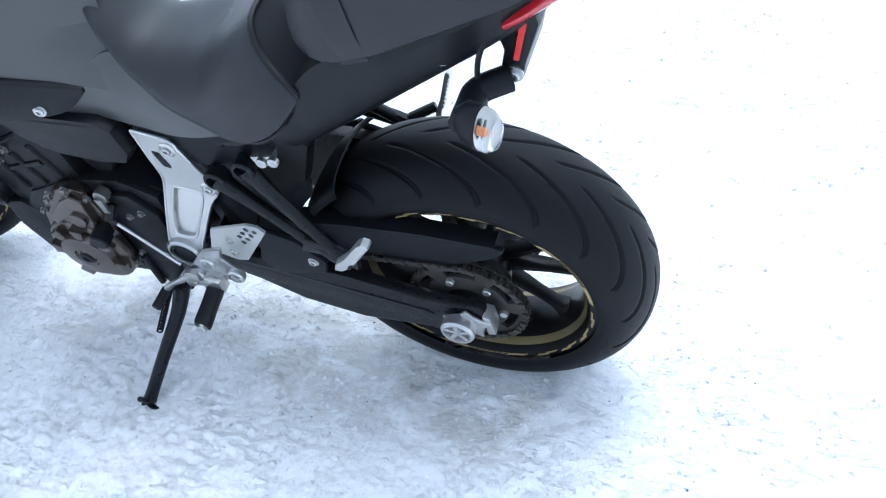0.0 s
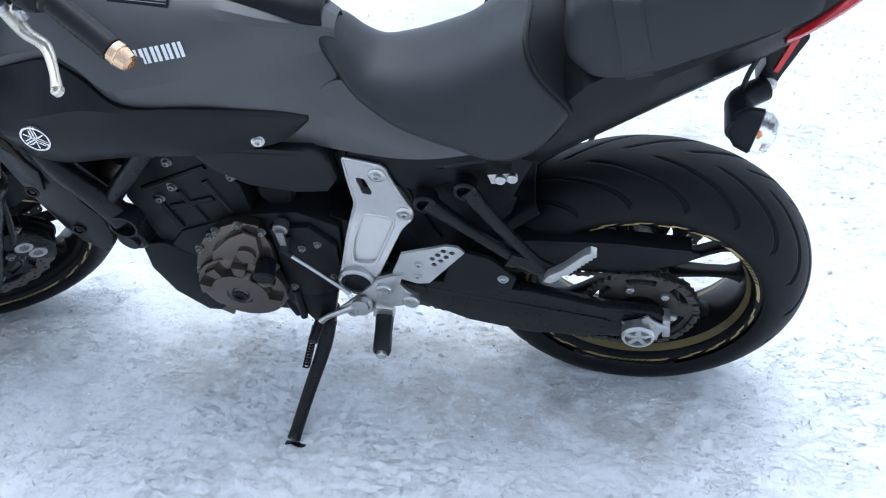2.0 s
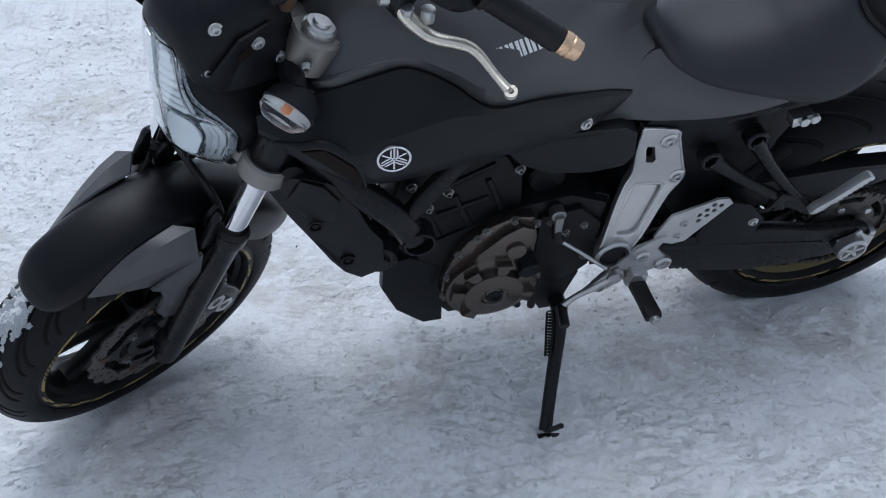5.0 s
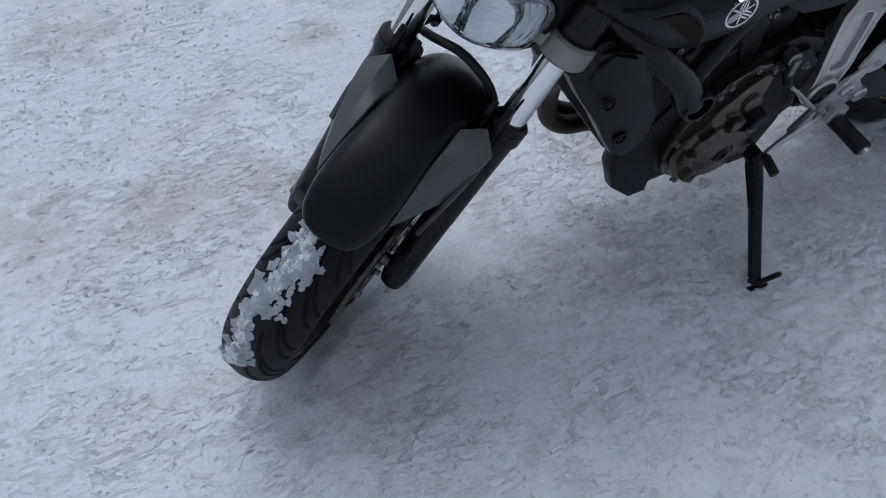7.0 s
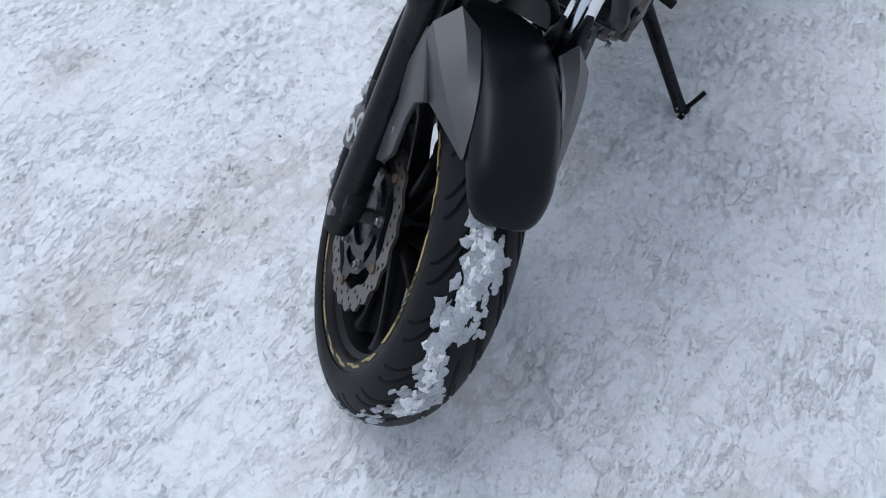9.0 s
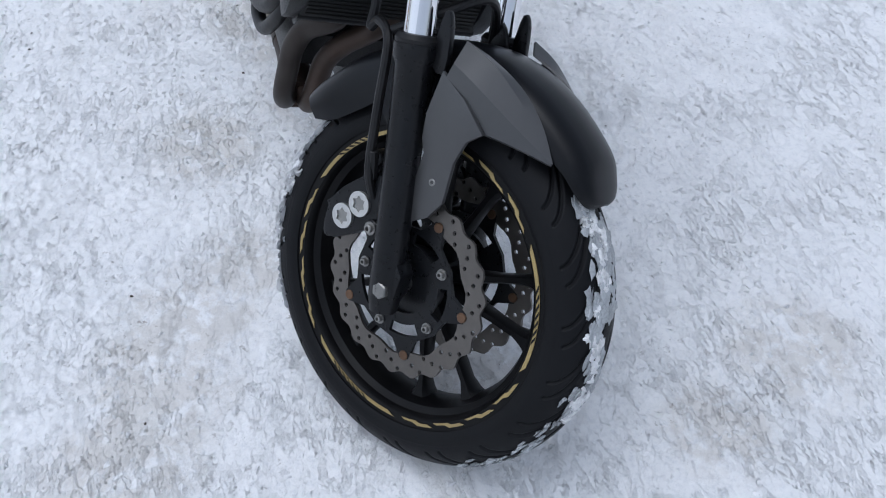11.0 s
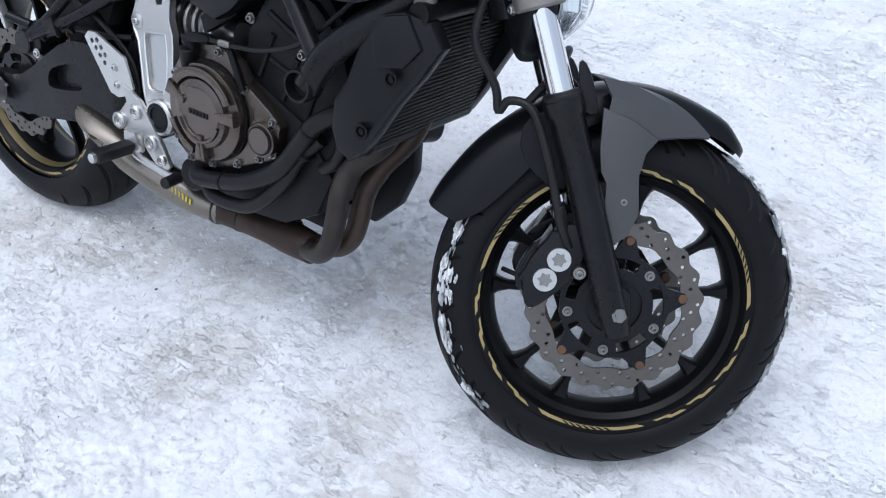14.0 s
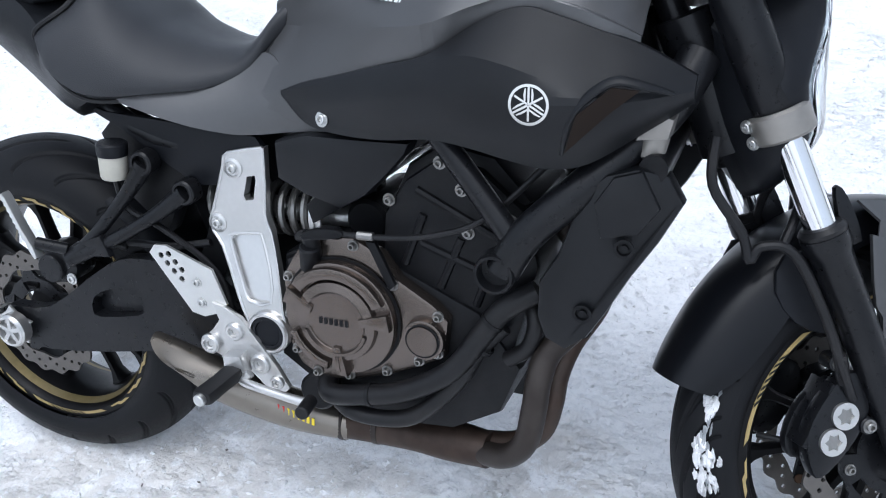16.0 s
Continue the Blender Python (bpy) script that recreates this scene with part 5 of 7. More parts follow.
INTAKE = [(1.000, 0.440), (1.012, 0.486), (1.050, 0.520), (1.082, 0.518), (1.050, 0.490)]
for s in (1, -1):
    def sided(bm):
        return bm if s > 0 else flip(bm)
    cover = fit("side_cover", sided(side_cover()), COVER, None, "black plastic tank side cover with a round silver emblem")
    badge = fit("emblem", sided(set_on(lathe([(0.0235, -0.002), (0.0235, 0.0012), (0, 0.0012)], (0, 0, 0), (0, 1, 0), 36), (0.957, 0.2195, 0.497), (0.02, 1, 0.02))), BLACK, cover, "round silver emblem on black")
    fit("emblem_ring", sided(set_on(lathe([(0.0245, -0.001), (0.0245, 0.003), (0.0212, 0.003), (0.0212, 0.0005)], (0, 0, 0), (0, 1, 0), 40), (0.957, 0.2195, 0.497), (0.02, 1, 0.02))), CHROME, badge)
    fit("emblem_bars", sided(set_on(emblem_bars(), (0.957, 0.2195, 0.497), (0.02, 1, 0.02))), CHROME, badge)
    fit("cover_bolt", sided(bolt_head((0.637, 0.1375, 0.432), (-0.25, 1, 0.1), 0.0075, 0.006)), STEEL, cover)
    fit("intake_mesh", sided(set_on(prism([(x - 1.04, z - 0.482) for x, z in INTAKE] if s else [], 0, 0.004, 0.001), (1.04, 0.2125, 0.484), (0.16, 1, -0.02))), MESH, cover, "brown intake mesh")

both("intake_lip", lambda: tube([(0.996, 0.2125, 0.438), (1.008, 0.2150, 0.490), (1.048, 0.2095, 0.527), (1.086, 0.2020, 0.524), (1.116, 0.178, 0.512)], [0.003, 0.006, 0.007, 0.006, 0.003], 10, 4, flat=0.6), COVER, label="raised black lip over the intake")

# brand lettering drawn as plain upright bars
for s in (1, -1):
    for k in range(12):
        x = 0.802 - 0.0158 * (k // 2) - 0.0072 * (k % 2)
        bar_shape = prism([(-0.0030, -0.0115), (0.0022, -0.0115), (0.0032, 0.0115), (-0.0020, 0.0115)], 0, 0.0008, 0)
        bm = set_on(bar_shape, (x, 0.1235 + 0.34 * (x - 0.70), 0.606 + 0.02 * (0.74 - x)), (-0.24, 0.80, 0.56), (0.1, 0, 1))
        fit("brand_bar", bm if s > 0 else flip(bm), WHITE, tank)

# warning label on the tank
label_plate = fit("warning_label", set_on(prism([(-0.045, -0.0165), (0.045, -0.0165), (0.045, 0.0165), (-0.045, 0.0165)], 0, 0.0008, 0), (0.781, 0.078, 0.6660), (-0.18, 0.62, 0.78), (-0.16, 0, 1)), BLACK, tank, "black warning label with an orange band and small print")
fit("orange_band", set_on(prism([(-0.044, 0.009), (0.044, 0.009), (0.044, 0.016), (-0.044, 0.016)], 0.001, 0.0014, 0), (0.781, 0.078, 0.6660), (-0.18, 0.62, 0.78), (-0.16, 0, 1)), ORANGE, label_plate)
for k in range(5):
    fit("print_line", set_on(prism([(-0.041, 0.0045 - 0.0042 * k), (0.041 - 0.008 * (k % 3), 0.0045 - 0.0042 * k), (0.041 - 0.008 * (k % 3), 0.006 - 0.0042 * k), (-0.041, 0.006 - 0.0042 * k)], 0.001, 0.0013, 0), (0.781, 0.078, 0.6660), (-0.18, 0.62, 0.78), (-0.16, 0, 1)), DIM, label_plate)

# black tank top cover and filler cap
top_cover = fit("tank_top_cover", patch([[(x, -w, z - 0.014), (x, -w * 0.7, z), (x, 0, z + 0.004), (x, w * 0.7, z), (x, w, z - 0.014)] for x, w, z in ((0.528, 0.032, 0.604), (0.56, 0.046, 0.618), (0.64, 0.05, 0.648), (0.72, 0.046, 0.678), (0.775, 0.034, 0.696))], 4, 3, 0.008, (0, 0, -1)), PLASTIC, tank, "black tank top trim")
fit("trim_bolt", bolt_head((0.59, 0.0, 0.6385), (-0.3, 0, 1), 0.0075), STEEL, top_cover)
filler = fit("filler_ring", lathe([(0.075, -0.008), (0.073, 0.006), (0.062, 0.010), (0.056, 0.004), (0.05, 0.002), (0, 0.002)], (0.872, 0, 0.700), (-0.03, 0, 1), 40), PLASTIC, tank, "black ring round the fuel filler")
fit("filler_cap", lathe([(0.050, 0.0), (0.048, 0.008), (0.030, 0.011), (0.0, 0.012)], (0.872, 0, 0.702), (-0.03, 0, 1), 36), STEEL, filler, "steel fuel filler cap")
for p in ring_places(6, 0.041, 0.2, (0.872, 0, 0), 0):
    fit("cap_bolt", bolt_head((p[0], p[2], 0.710), (0, 0, 1), 0.004, 0.004), STEEL, filler)

# grey panel under the seat
SX = (0.66, 0.605, 0.56, 0.516, 0.47, 0.41, 0.35, 0.29)
panel_foot = curve((0.1165, 0.1095, 0.1058, 0.1075, 0.112, 0.128, 0.140, 0.142), (0.411, 0.404, 0.398, 0.391, 0.388, 0.398, 0.414, 0.430), SX)
panel_mid = curve((0.1215, 0.1120, 0.1045, 0.1010, 0.104, 0.119, 0.134, 0.142), (0.450, 0.440, 0.437, 0.440, 0.434, 0.426, 0.428, 0.435), SX)
panel_edge = curve((0.1240, 0.1090, 0.0920, 0.0670, 0.069, 0.098, 0.124, 0.140), (0.490, 0.478, 0.481, 0.503, 0.492, 0.462, 0.446, 0.440), SX)
both("side_panel", lambda: patch(lines(panel_foot, panel_mid, panel_edge), 5, 4, 0.006, (0, -1, 0)), GREY, label="matt grey panel below the seat")

QX = (0.535, 0.515, 0.485, 0.455, 0.41, 0.365, 0.32, 0.28, 0.245, 0.21, 0.175, 0.148)
seat_rim = ((0.032, 0.050, 0.066, 0.076, 0.100, 0.116, 0.128, 0.141, 0.148, 0.149, 0.143, 0.125), (0.53, 0.515, 0.474, 0.454, 0.447, 0.443, 0.437, 0.432, 0.433, 0.445, 0.472, 0.505))
seat_belly = ((0.042, 0.060, 0.076, 0.090, 0.114, 0.132, 0.146, 0.155, 0.159, 0.157, 0.150, 0.132), (0.552, 0.535, 0.492, 0.470, 0.462, 0.459, 0.460, 0.466, 0.474, 0.490, 0.510, 0.528))
seat_brow = ((0.034, 0.050, 0.064, 0.076, 0.096, 0.112, 0.124, 0.131, 0.133, 0.129, 0.120, 0.106), (0.568, 0.550, 0.511, 0.489, 0.484, 0.488, 0.498, 0.512, 0.526, 0.541, 0.553, 0.560))
seat_crown = ((0.020, 0.026, 0.036, 0.044, 0.056, 0.066, 0.074, 0.080, 0.084, 0.084, 0.081, 0.074), (0.577, 0.561, 0.525, 0.506, 0.504, 0.513, 0.528, 0.545, 0.559, 0.574, 0.588, 0.596))


def seat_mesh():
    secs = []
    for i, x in enumerate(QX):
        half = [(c[0][i], c[1][i]) for c in (seat_rim, seat_belly, seat_brow, seat_crown)]
        top = seat_crown[1][i] + 0.003
        slant = max(0, i - 6) / 5
        fore = [x, x, x + 0.045 * slant, x + 0.066 * slant]
        ring = [vec(u, y, z) for u, (y, z) in zip(fore, half)] + [vec(fore[3], 0, top)] + [vec(u, -y, z) for u, (y, z) in zip(fore[::-1], half[::-1])] + [vec(x, 0, half[0][1])]
        secs.append(ring)
    return loft(secs, 4, 3)


rider_seat = fit("rider_seat", seat_mesh(), VINYL, None, "smooth black vinyl rider seat")
# thin black tubes stand in for the shaded gap along the seat's edges
both("seat_seam", lambda: tube([(x, y + 0.001, z - 0.002) for x, y, z in zip(QX, *seat_rim)], 0.0042, 8, 3), HOSE, rider_seat, "black rubber edge round the seat base")
both("seat_seam", lambda: tube([(0.145, 0.126, 0.503), (0.146, 0.1335, 0.528), (0.190, 0.108, 0.562), (0.212, 0.075, 0.598), (0.212, 0.0, 0.602)], 0.0048, 8, 4), HOSE, rider_seat)


# added black blocks close see-through gaps between seat, tank and panel
fit("seat_gap_filler", join(prism([(0.18, 0.430), (0.30, 0.412), (0.46, 0.400), (0.54, 0.400), (0.54, 0.440), (0.40, 0.446), (0.24, 0.446)], -0.092, 0.092, 0.006), prism([(0.46, 0.420), (0.56, 0.420), (0.555, 0.555), (0.525, 0.560), (0.50, 0.500), (0.47, 0.460)], -0.040, 0.040, 0.006)), ENGINE, rider_seat, "black filler blocks closing gaps under the seat")


def pillion_mesh():
    secs = []
    for x, w, lo, hi in ((0.158, 0.055, 0.598, 0.632), (0.145, 0.085, 0.575, 0.658), (0.10, 0.107, 0.560, 0.684), (0.03, 0.108, 0.575, 0.694), (-0.04, 0.100, 0.602, 0.702), (-0.11, 0.088, 0.628, 0.706), (-0.17, 0.074, 0.650, 0.704), (-0.19, 0.055, 0.665, 0.695)):
        secs.append([vec(x, w, lo), vec(x, w * 1.04, lo + 0.4 * (hi - lo)), vec(x, w * 0.86, hi - 0.012), vec(x, w * 0.5, hi), vec(x, 0, hi + 0.003), vec(x, -w * 0.5, hi), vec(x, -w * 0.86, hi - 0.012), vec(x, -w * 1.04, lo + 0.4 * (hi - lo)), vec(x, -w, lo), vec(x, 0, lo)])
    return loft(secs, 4, 3)


pillion = fit("passenger_seat", pillion_mesh(), VINYL, None, "black vinyl passenger seat with a strap and scratched marks")


def strap_mesh():
    cols = []
    for x in (0.068, 0.062, 0.034, 0.028):
        lift = 0.004 if 0.036 < x < 0.07 else 0.001
        half = [(x + 0.030, 0.0, 0.694 + lift), (x + 0.030, 0.055, 0.690 + lift), (x + 0.024, 0.097 + lift, 0.675 + lift), (x + 0.008, 0.115 + lift, 0.615), (x, 0.113 + lift, 0.572)]
        cols.append([(u, -y, z) for u, y, z in half[:0:-1]] + half)
    return patch(cols, 2, 4, 0.003, (0, 0, -1))


fit("strap", strap_mesh(), VINYL, pillion, "black seat strap")


def tail_mesh():
    secs = []
    for x, yb, zb, ym, zm, yt, zt in ((0.235, 0.118, 0.425, 0.138, 0.432, 0.135, 0.445), (0.19, 0.108, 0.392, 0.140, 0.432, 0.140, 0.470), (0.145, 0.100, 0.412, 0.134, 0.462, 0.128, 0.535), (0.10, 0.092, 0.436, 0.124, 0.492, 0.118, 0.570),
                                     (0.03, 0.084, 0.480, 0.114, 0.535, 0.108, 0.590), (-0.05, 0.076, 0.530, 0.100, 0.578, 0.098, 0.622), (-0.13, 0.066, 0.580, 0.084, 0.620, 0.083, 0.652), (-0.19, 0.050, 0.620, 0.064, 0.650, 0.062, 0.680), (-0.225, 0.03, 0.655, 0.04, 0.665, 0.04, 0.685)):
        secs.append([vec(x, 0, zb), vec(x, yb, zb), vec(x, ym, zm), vec(x, yt, zt), vec(x, 0, zt), vec(x, -yt, zt), vec(x, -ym, zm), vec(x, -yb, zb)])
    return loft(secs, 4, 2)


tail = fit("tail_cowl", tail_mesh(), COVER, None, "black tail cowl under the seats")
tail_light = fit("tail_light", loft([[vec(x, 0, z), vec(x, w * 0.7, z), vec(x, w, z + 0.012), vec(x, w * 0.9, z + 0.026), vec(x, 0, z + 0.03), vec(x, -w * 0.9, z + 0.026), vec(x, -w, z + 0.012), vec(x, -w * 0.7, z)] for x, w, z in ((-0.145, 0.080, 0.600), (-0.17, 0.079, 0.615), (-0.215, 0.062, 0.640), (-0.255, 0.036, 0.662), (-0.27, 0.02, 0.672))], 3, 2), REDLENS, None, "red tail light lens")
for s in (1, -1):
    mark = prism([(-0.030, 0.0), (-0.014, 0.004), (-0.004, 0.0), (-0.014, -0.004)], 0, 0.0008, 0)
    mark = set_on(mark, (-0.035, 0.0935, 0.557), (-0.1, 1, -0.42))
    fit("small_mark", mark if s > 0 else flip(mark), DIM, tail)
    for k in range(6):
        dash = set_on(prism([(0, 0), (0.008, 0), (0.009, 0.003), (0.001, 0.003)], 0, 0.0006, 0), (-0.056 - 0.011 * k, 0.0905 - 0.002 * k, 0.571 + 0.0065 * k), (-0.1, 1, -0.42), (0.5, 0, 1))
        fit("print_bar", dash if s > 0 else flip(dash), DIM, tail)
ring_stroke = [(0.010 * math.cos(t), 0.017 * math.sin(t)) for t in np.linspace(0.3, 6.5, 14)]
two_stroke = [(0.008, 0.009), (0.002, 0.016), (-0.006, 0.010), (-0.002, 0.0), (0.008, -0.014), (-0.010, -0.014)]
hook_stroke = [(-0.004, 0.022), (0.006, 0.010), (0.007, -0.006), (-0.003, -0.020)]
dash_stroke = [(0.014, -0.006), (-0.012, -0.005)]
for x0, stroke in ((0.050, hook_stroke), (0.021, ring_stroke), (-0.006, two_stroke), (-0.030, ring_stroke), (-0.062, dash_stroke)):
    fit("chalk_mark", tube([(x0 + u, 0.072 - v, 0.7015 - 0.25 * max(0, 0.072 - v - 0.05) + 0.05 * max(0, -x0)) for u, v in stroke], 0.0011, 6, 2), DIM, pillion)
fit("seat_lock", join(prism([(0.262, 0.365), (0.235, 0.372), (0.23, 0.392), (0.268, 0.386)], 0.118, 0.142, 0.002), rod((0.247, 0.14, 0.381), (0.247, 0.150, 0.381), 0.009, 16), rod((0.228, 0.138, 0.383), (0.228, 0.148, 0.383), 0.009, 16)), STEEL, None, "steel helmet lock with a key cover")

# plate carrier with rear indicators
CARRIER = [(-0.120, 0.600), (-0.178, 0.622), (-0.182, 0.600), (-0.158, 0.535), (-0.150, 0.506), (-0.128, 0.504), (-0.122, 0.525), (-0.130, 0.555)]
carrier_ob = fit("plate_carrier", prism(CARRIER, -0.055, 0.055, 0.006), BLACK, None, "black plate bracket with a red strip below the tail light")
fit("red_strip", prism([(-0.168, 0.605), (-0.159, 0.605), (-0.143, 0.545), (-0.150, 0.543)], 0.056, 0.059, 0), RED, carrier_ob)
fit("carrier_bolt", bolt_head((-0.140, 0.055, 0.518), (0, 1, 0), 0.009, 0.01), STEEL, carrier_ob)
for s in (1, -1):
    cup, dish, lens, bulb = pod((-0.120, s * 0.146, 0.508), (-0.95, s * 0.28, -0.12), 1.08)
    body = fit("indicator", cup, PLASTIC, None, "black rear indicator with a clear lens and amber bulb")
    fit("lens", lens, FROST, body)
    fit("dish", dish, ALLOY, body)
    fit("bulb", bulb, AMBER, body)
    fit("stalk", tube([(-0.100, s * 0.146, 0.510), (-0.098, s * 0.115, 0.512), (-0.100, s * 0.088, 0.514), (-0.135, s * 0.060, 0.514)], [0.024, 0.021, 0.019, 0.019], 14, 4), PLASTIC, body)
fit("lamp_wire", tube([(-0.10, 0.085, 0.525), (-0.105, 0.082, 0.56), (-0.12, 0.075, 0.60)], 0.004, 8, 4), HOSE, carrier_ob)
fit("luggage_hook", tube([(-0.02, -0.075, 0.52), (-0.05, -0.085, 0.50), (-0.085, -0.088, 0.515), (-0.105, -0.085, 0.545), (-0.09, -0.075, 0.555)], 0.007, 10, 4), BLACK, None, "black luggage hook under the tail")

# -- frame --
def spar():
    return tube([(0.915, 0.176, 0.262), (0.945, 0.172, 0.315), (1.0, 0.158, 0.370), (1.055, 0.128, 0.422), (1.10, 0.085, 0.475), (1.125, 0.04, 0.53)], [0.024, 0.024, 0.024, 0.024, 0.026, 0.028], 18, 4)


def brace():
    return tube([(0.930, 0.170, 0.300), (0.872, 0.158, 0.365), (0.80, 0.145, 0.445), (0.77, 0.138, 0.48)], 0.0165, 16, 3)


def frame_cup():
    return lathe([(0.026, 0.0), (0.028, 0.004), (0.028, 0.034), (0.0265, 0.038), (0.0225, 0.038), (0.021, 0.020), (0.0, 0.018)], (0.908, 0.160, 0.262), (0, 1, 0), 30)


both("frame_spar", spar, BLACK, label="black tubular steel frame spar")
both("frame_brace", brace, BLACK, label="black diagonal frame tube")
both("frame_mount", frame_cup, BLACK, label="open black engine mount tube")
both("rear_frame", lambda: tube([(0.46, 0.078, 0.365), (0.38, 0.085, 0.355), (0.28, 0.09, 0.375), (0.12, 0.075, 0.47), (-0.05, 0.05, 0.56)], 0.015, 12, 3), BLACK, label="black rear subframe tube")
both("subframe_cover", lambda: bent(prism(rounded([(0.170, 0.420), (0.230, 0.402), (0.325, 0.396), (0.410, 0.388), (0.500, 0.384), (0.505, 0.350), (0.452, 0.312), (0.395, 0.296), (0.335, 0.326), (0.262, 0.372)], 2), 0.088, 0.100, 0.004), lambda x, z: 0.03 * max(0, 0.4 - x)), PLASTIC, label="black plastic subframe cover")
# added dark sheet on the midplane blocks the view through the frame
fit("frame_gap_sheet", prism([(0.335, 0.17), (0.40, 0.09), (0.46, 0.03), (0.54, 0.0), (0.60, 0.05), (0.66, 0.22), (0.66, 0.33), (0.56, 0.39), (0.45, 0.41), (0.33, 0.38), (0.30, 0.27)], -0.018, 0.018, 0.006), ENGINE, None, "black filler sheet closing the view through the frame")
both("inner_frame_wall", lambda: prism([(0.395, 0.10), (0.44, 0.20), (0.455, 0.345), (0.43, 0.345), (0.405, 0.25), (0.365, 0.16)], 0.045, 0.092, 0.006), ENGINE, label="black inner frame member")
both("rear_engine_mount", lambda: prism([(0.515, 0.02), (0.575, -0.02), (0.60, 0.05), (0.59, 0.16), (0.565, 0.215), (0.535, 0.20), (0.525, 0.12)], 0.035, 0.098, 0.006), ENGINE, label="black rear engine mount")
both("battery_side", lambda: prism([(0.36, 0.30), (0.36, 0.36), (0.24, 0.40), (0.20, 0.36), (0.24, 0.26), (0.31, 0.20)], 0.05, 0.09, 0.008), ENGINE, label="black inner panel above the wheel")

PLATE_OUT = [(0.516, 0.370), (0.452, 0.356), (0.442, 0.335), (0.416, 0.262), (0.408, 0.242), (0.414, 0.224), (0.432, 0.205), (0.462, 0.145), (0.484, 0.100), (0.496, 0.062), (0.520, 0.048), (0.548, 0.060), (0.556, 0.086), (0.548, 0.120), (0.534, 0.180), (0.518, 0.235), (0.510, 0.262), (0.514, 0.31)]
SLOT = [(0.498, 0.325), (0.484, 0.322), (0.475, 0.290), (0.478, 0.283), (0.492, 0.286), (0.499, 0.318)]
POCKET = [(0.500, 0.232), (0.452, 0.226), (0.446, 0.212), (0.474, 0.150), (0.488, 0.128), (0.526, 0.130), (0.520, 0.180)]


def plate_rule(x, z):
    return 0.102 + (0.036 * min(1, max(0, (0.23 - z) / 0.12)) if z < 0.23 else 0)


def frame_plate():
    return bent(prism(PLATE_OUT, -0.012, 0.004, 0, [SLOT, POCKET]), plate_rule)


def plate_floor():
    return bent(prism(POCKET, -0.010, -0.004, 0), plate_rule)


def plate_border():
    """The raised rims of the casting."""
    a = bent(tube([(x, 0.003, z) for x, z in POCKET] + [(POCKET[0][0], 0.003, POCKET[0][1])], 0.0032, 8, 2), plate_rule)
    b = bent(tube([(x * 0.985 + 0.0072, 0.003, z) for x, z in PLATE_OUT] + [(PLATE_OUT[0][0] * 0.985 + 0.0072, 0.003, PLATE_OUT[0][1])], 0.0030, 8, 2), plate_rule)
    boss = [lathe([(0.016, -0.004), (0.016, 0.004), (0.012, 0.006), (0.010, 0.003), (0, 0.003)], (x, 0.104, z), (0, 1, 0), 20) for x, z in ((0.461, 0.333), (0.423, 0.240))]
    return join(a, b, *boss)


for s in (1, -1):
    def sided(bm):
        return bm if s > 0 else flip(bm)
    plate = fit("pivot_plate", sided(frame_plate()), SILVER, None, "satin silver cast pivot cover with a slot and a pocket")
    fit("plate_pocket", sided(plate_floor()), SILVER, plate)
    fit("plate_rim", sided(plate_border()), SILVER, plate)
    for x, z in ((0.461, 0.333), (0.423, 0.240)):
        fit("plate_bolt", sided(bolt_head((x, 0.107, z), (0, 1, 0), 0.0075, 0.007)), STEEL, plate)
    fit("pivot_ring", sided(lathe([(0.036, -0.004), (0.036, 0.010), (0.033, 0.014), (0.029, 0.014), (0.028, 0.006)], (0.524, 0.138, 0.084), (0, 1, 0), 32)), SILVER, plate)
    fit("pivot_cap", sided(lathe([(0.0285, 0.004), (0.027, 0.012), (0.022, 0.013), (0.021, 0.010), (0, 0.010)], (0.524, 0.138, 0.084), (0, 1, 0), 32)), PLASTIC, plate, "black round pivot plug")

# -- rider footrests --
HEEL = [(0.315, 0.190), (0.326, 0.204), (0.348, 0.206), (0.430, 0.176), (0.452, 0.120), (0.440, 0.104), (0.408, 0.092), (0.385, 0.096)]
heel_holes = []
for k, (x, z) in enumerate(((0.337, 0.188), (0.352, 0.192), (0.348, 0.176), (0.363, 0.180), (0.359, 0.164), (0.374, 0.168), (0.372, 0.152))):
    heel_holes.append([(x + 0.0052 * math.cos(a), z + 0.0052 * math.sin(a)) for a in (2 * math.pi * i / 8 for i in range(8))])
BRACKET = [(0.430, 0.125), (0.455, 0.118), (0.480, 0.105), (0.505, 0.075), (0.540, 0.030), (0.560, -0.004), (0.548, -0.018), (0.520, -0.014), (0.488, 0.016), (0.440, 0.030), (0.412, 0.040), (0.408, 0.060), (0.425, 0.075), (0.440, 0.095)]
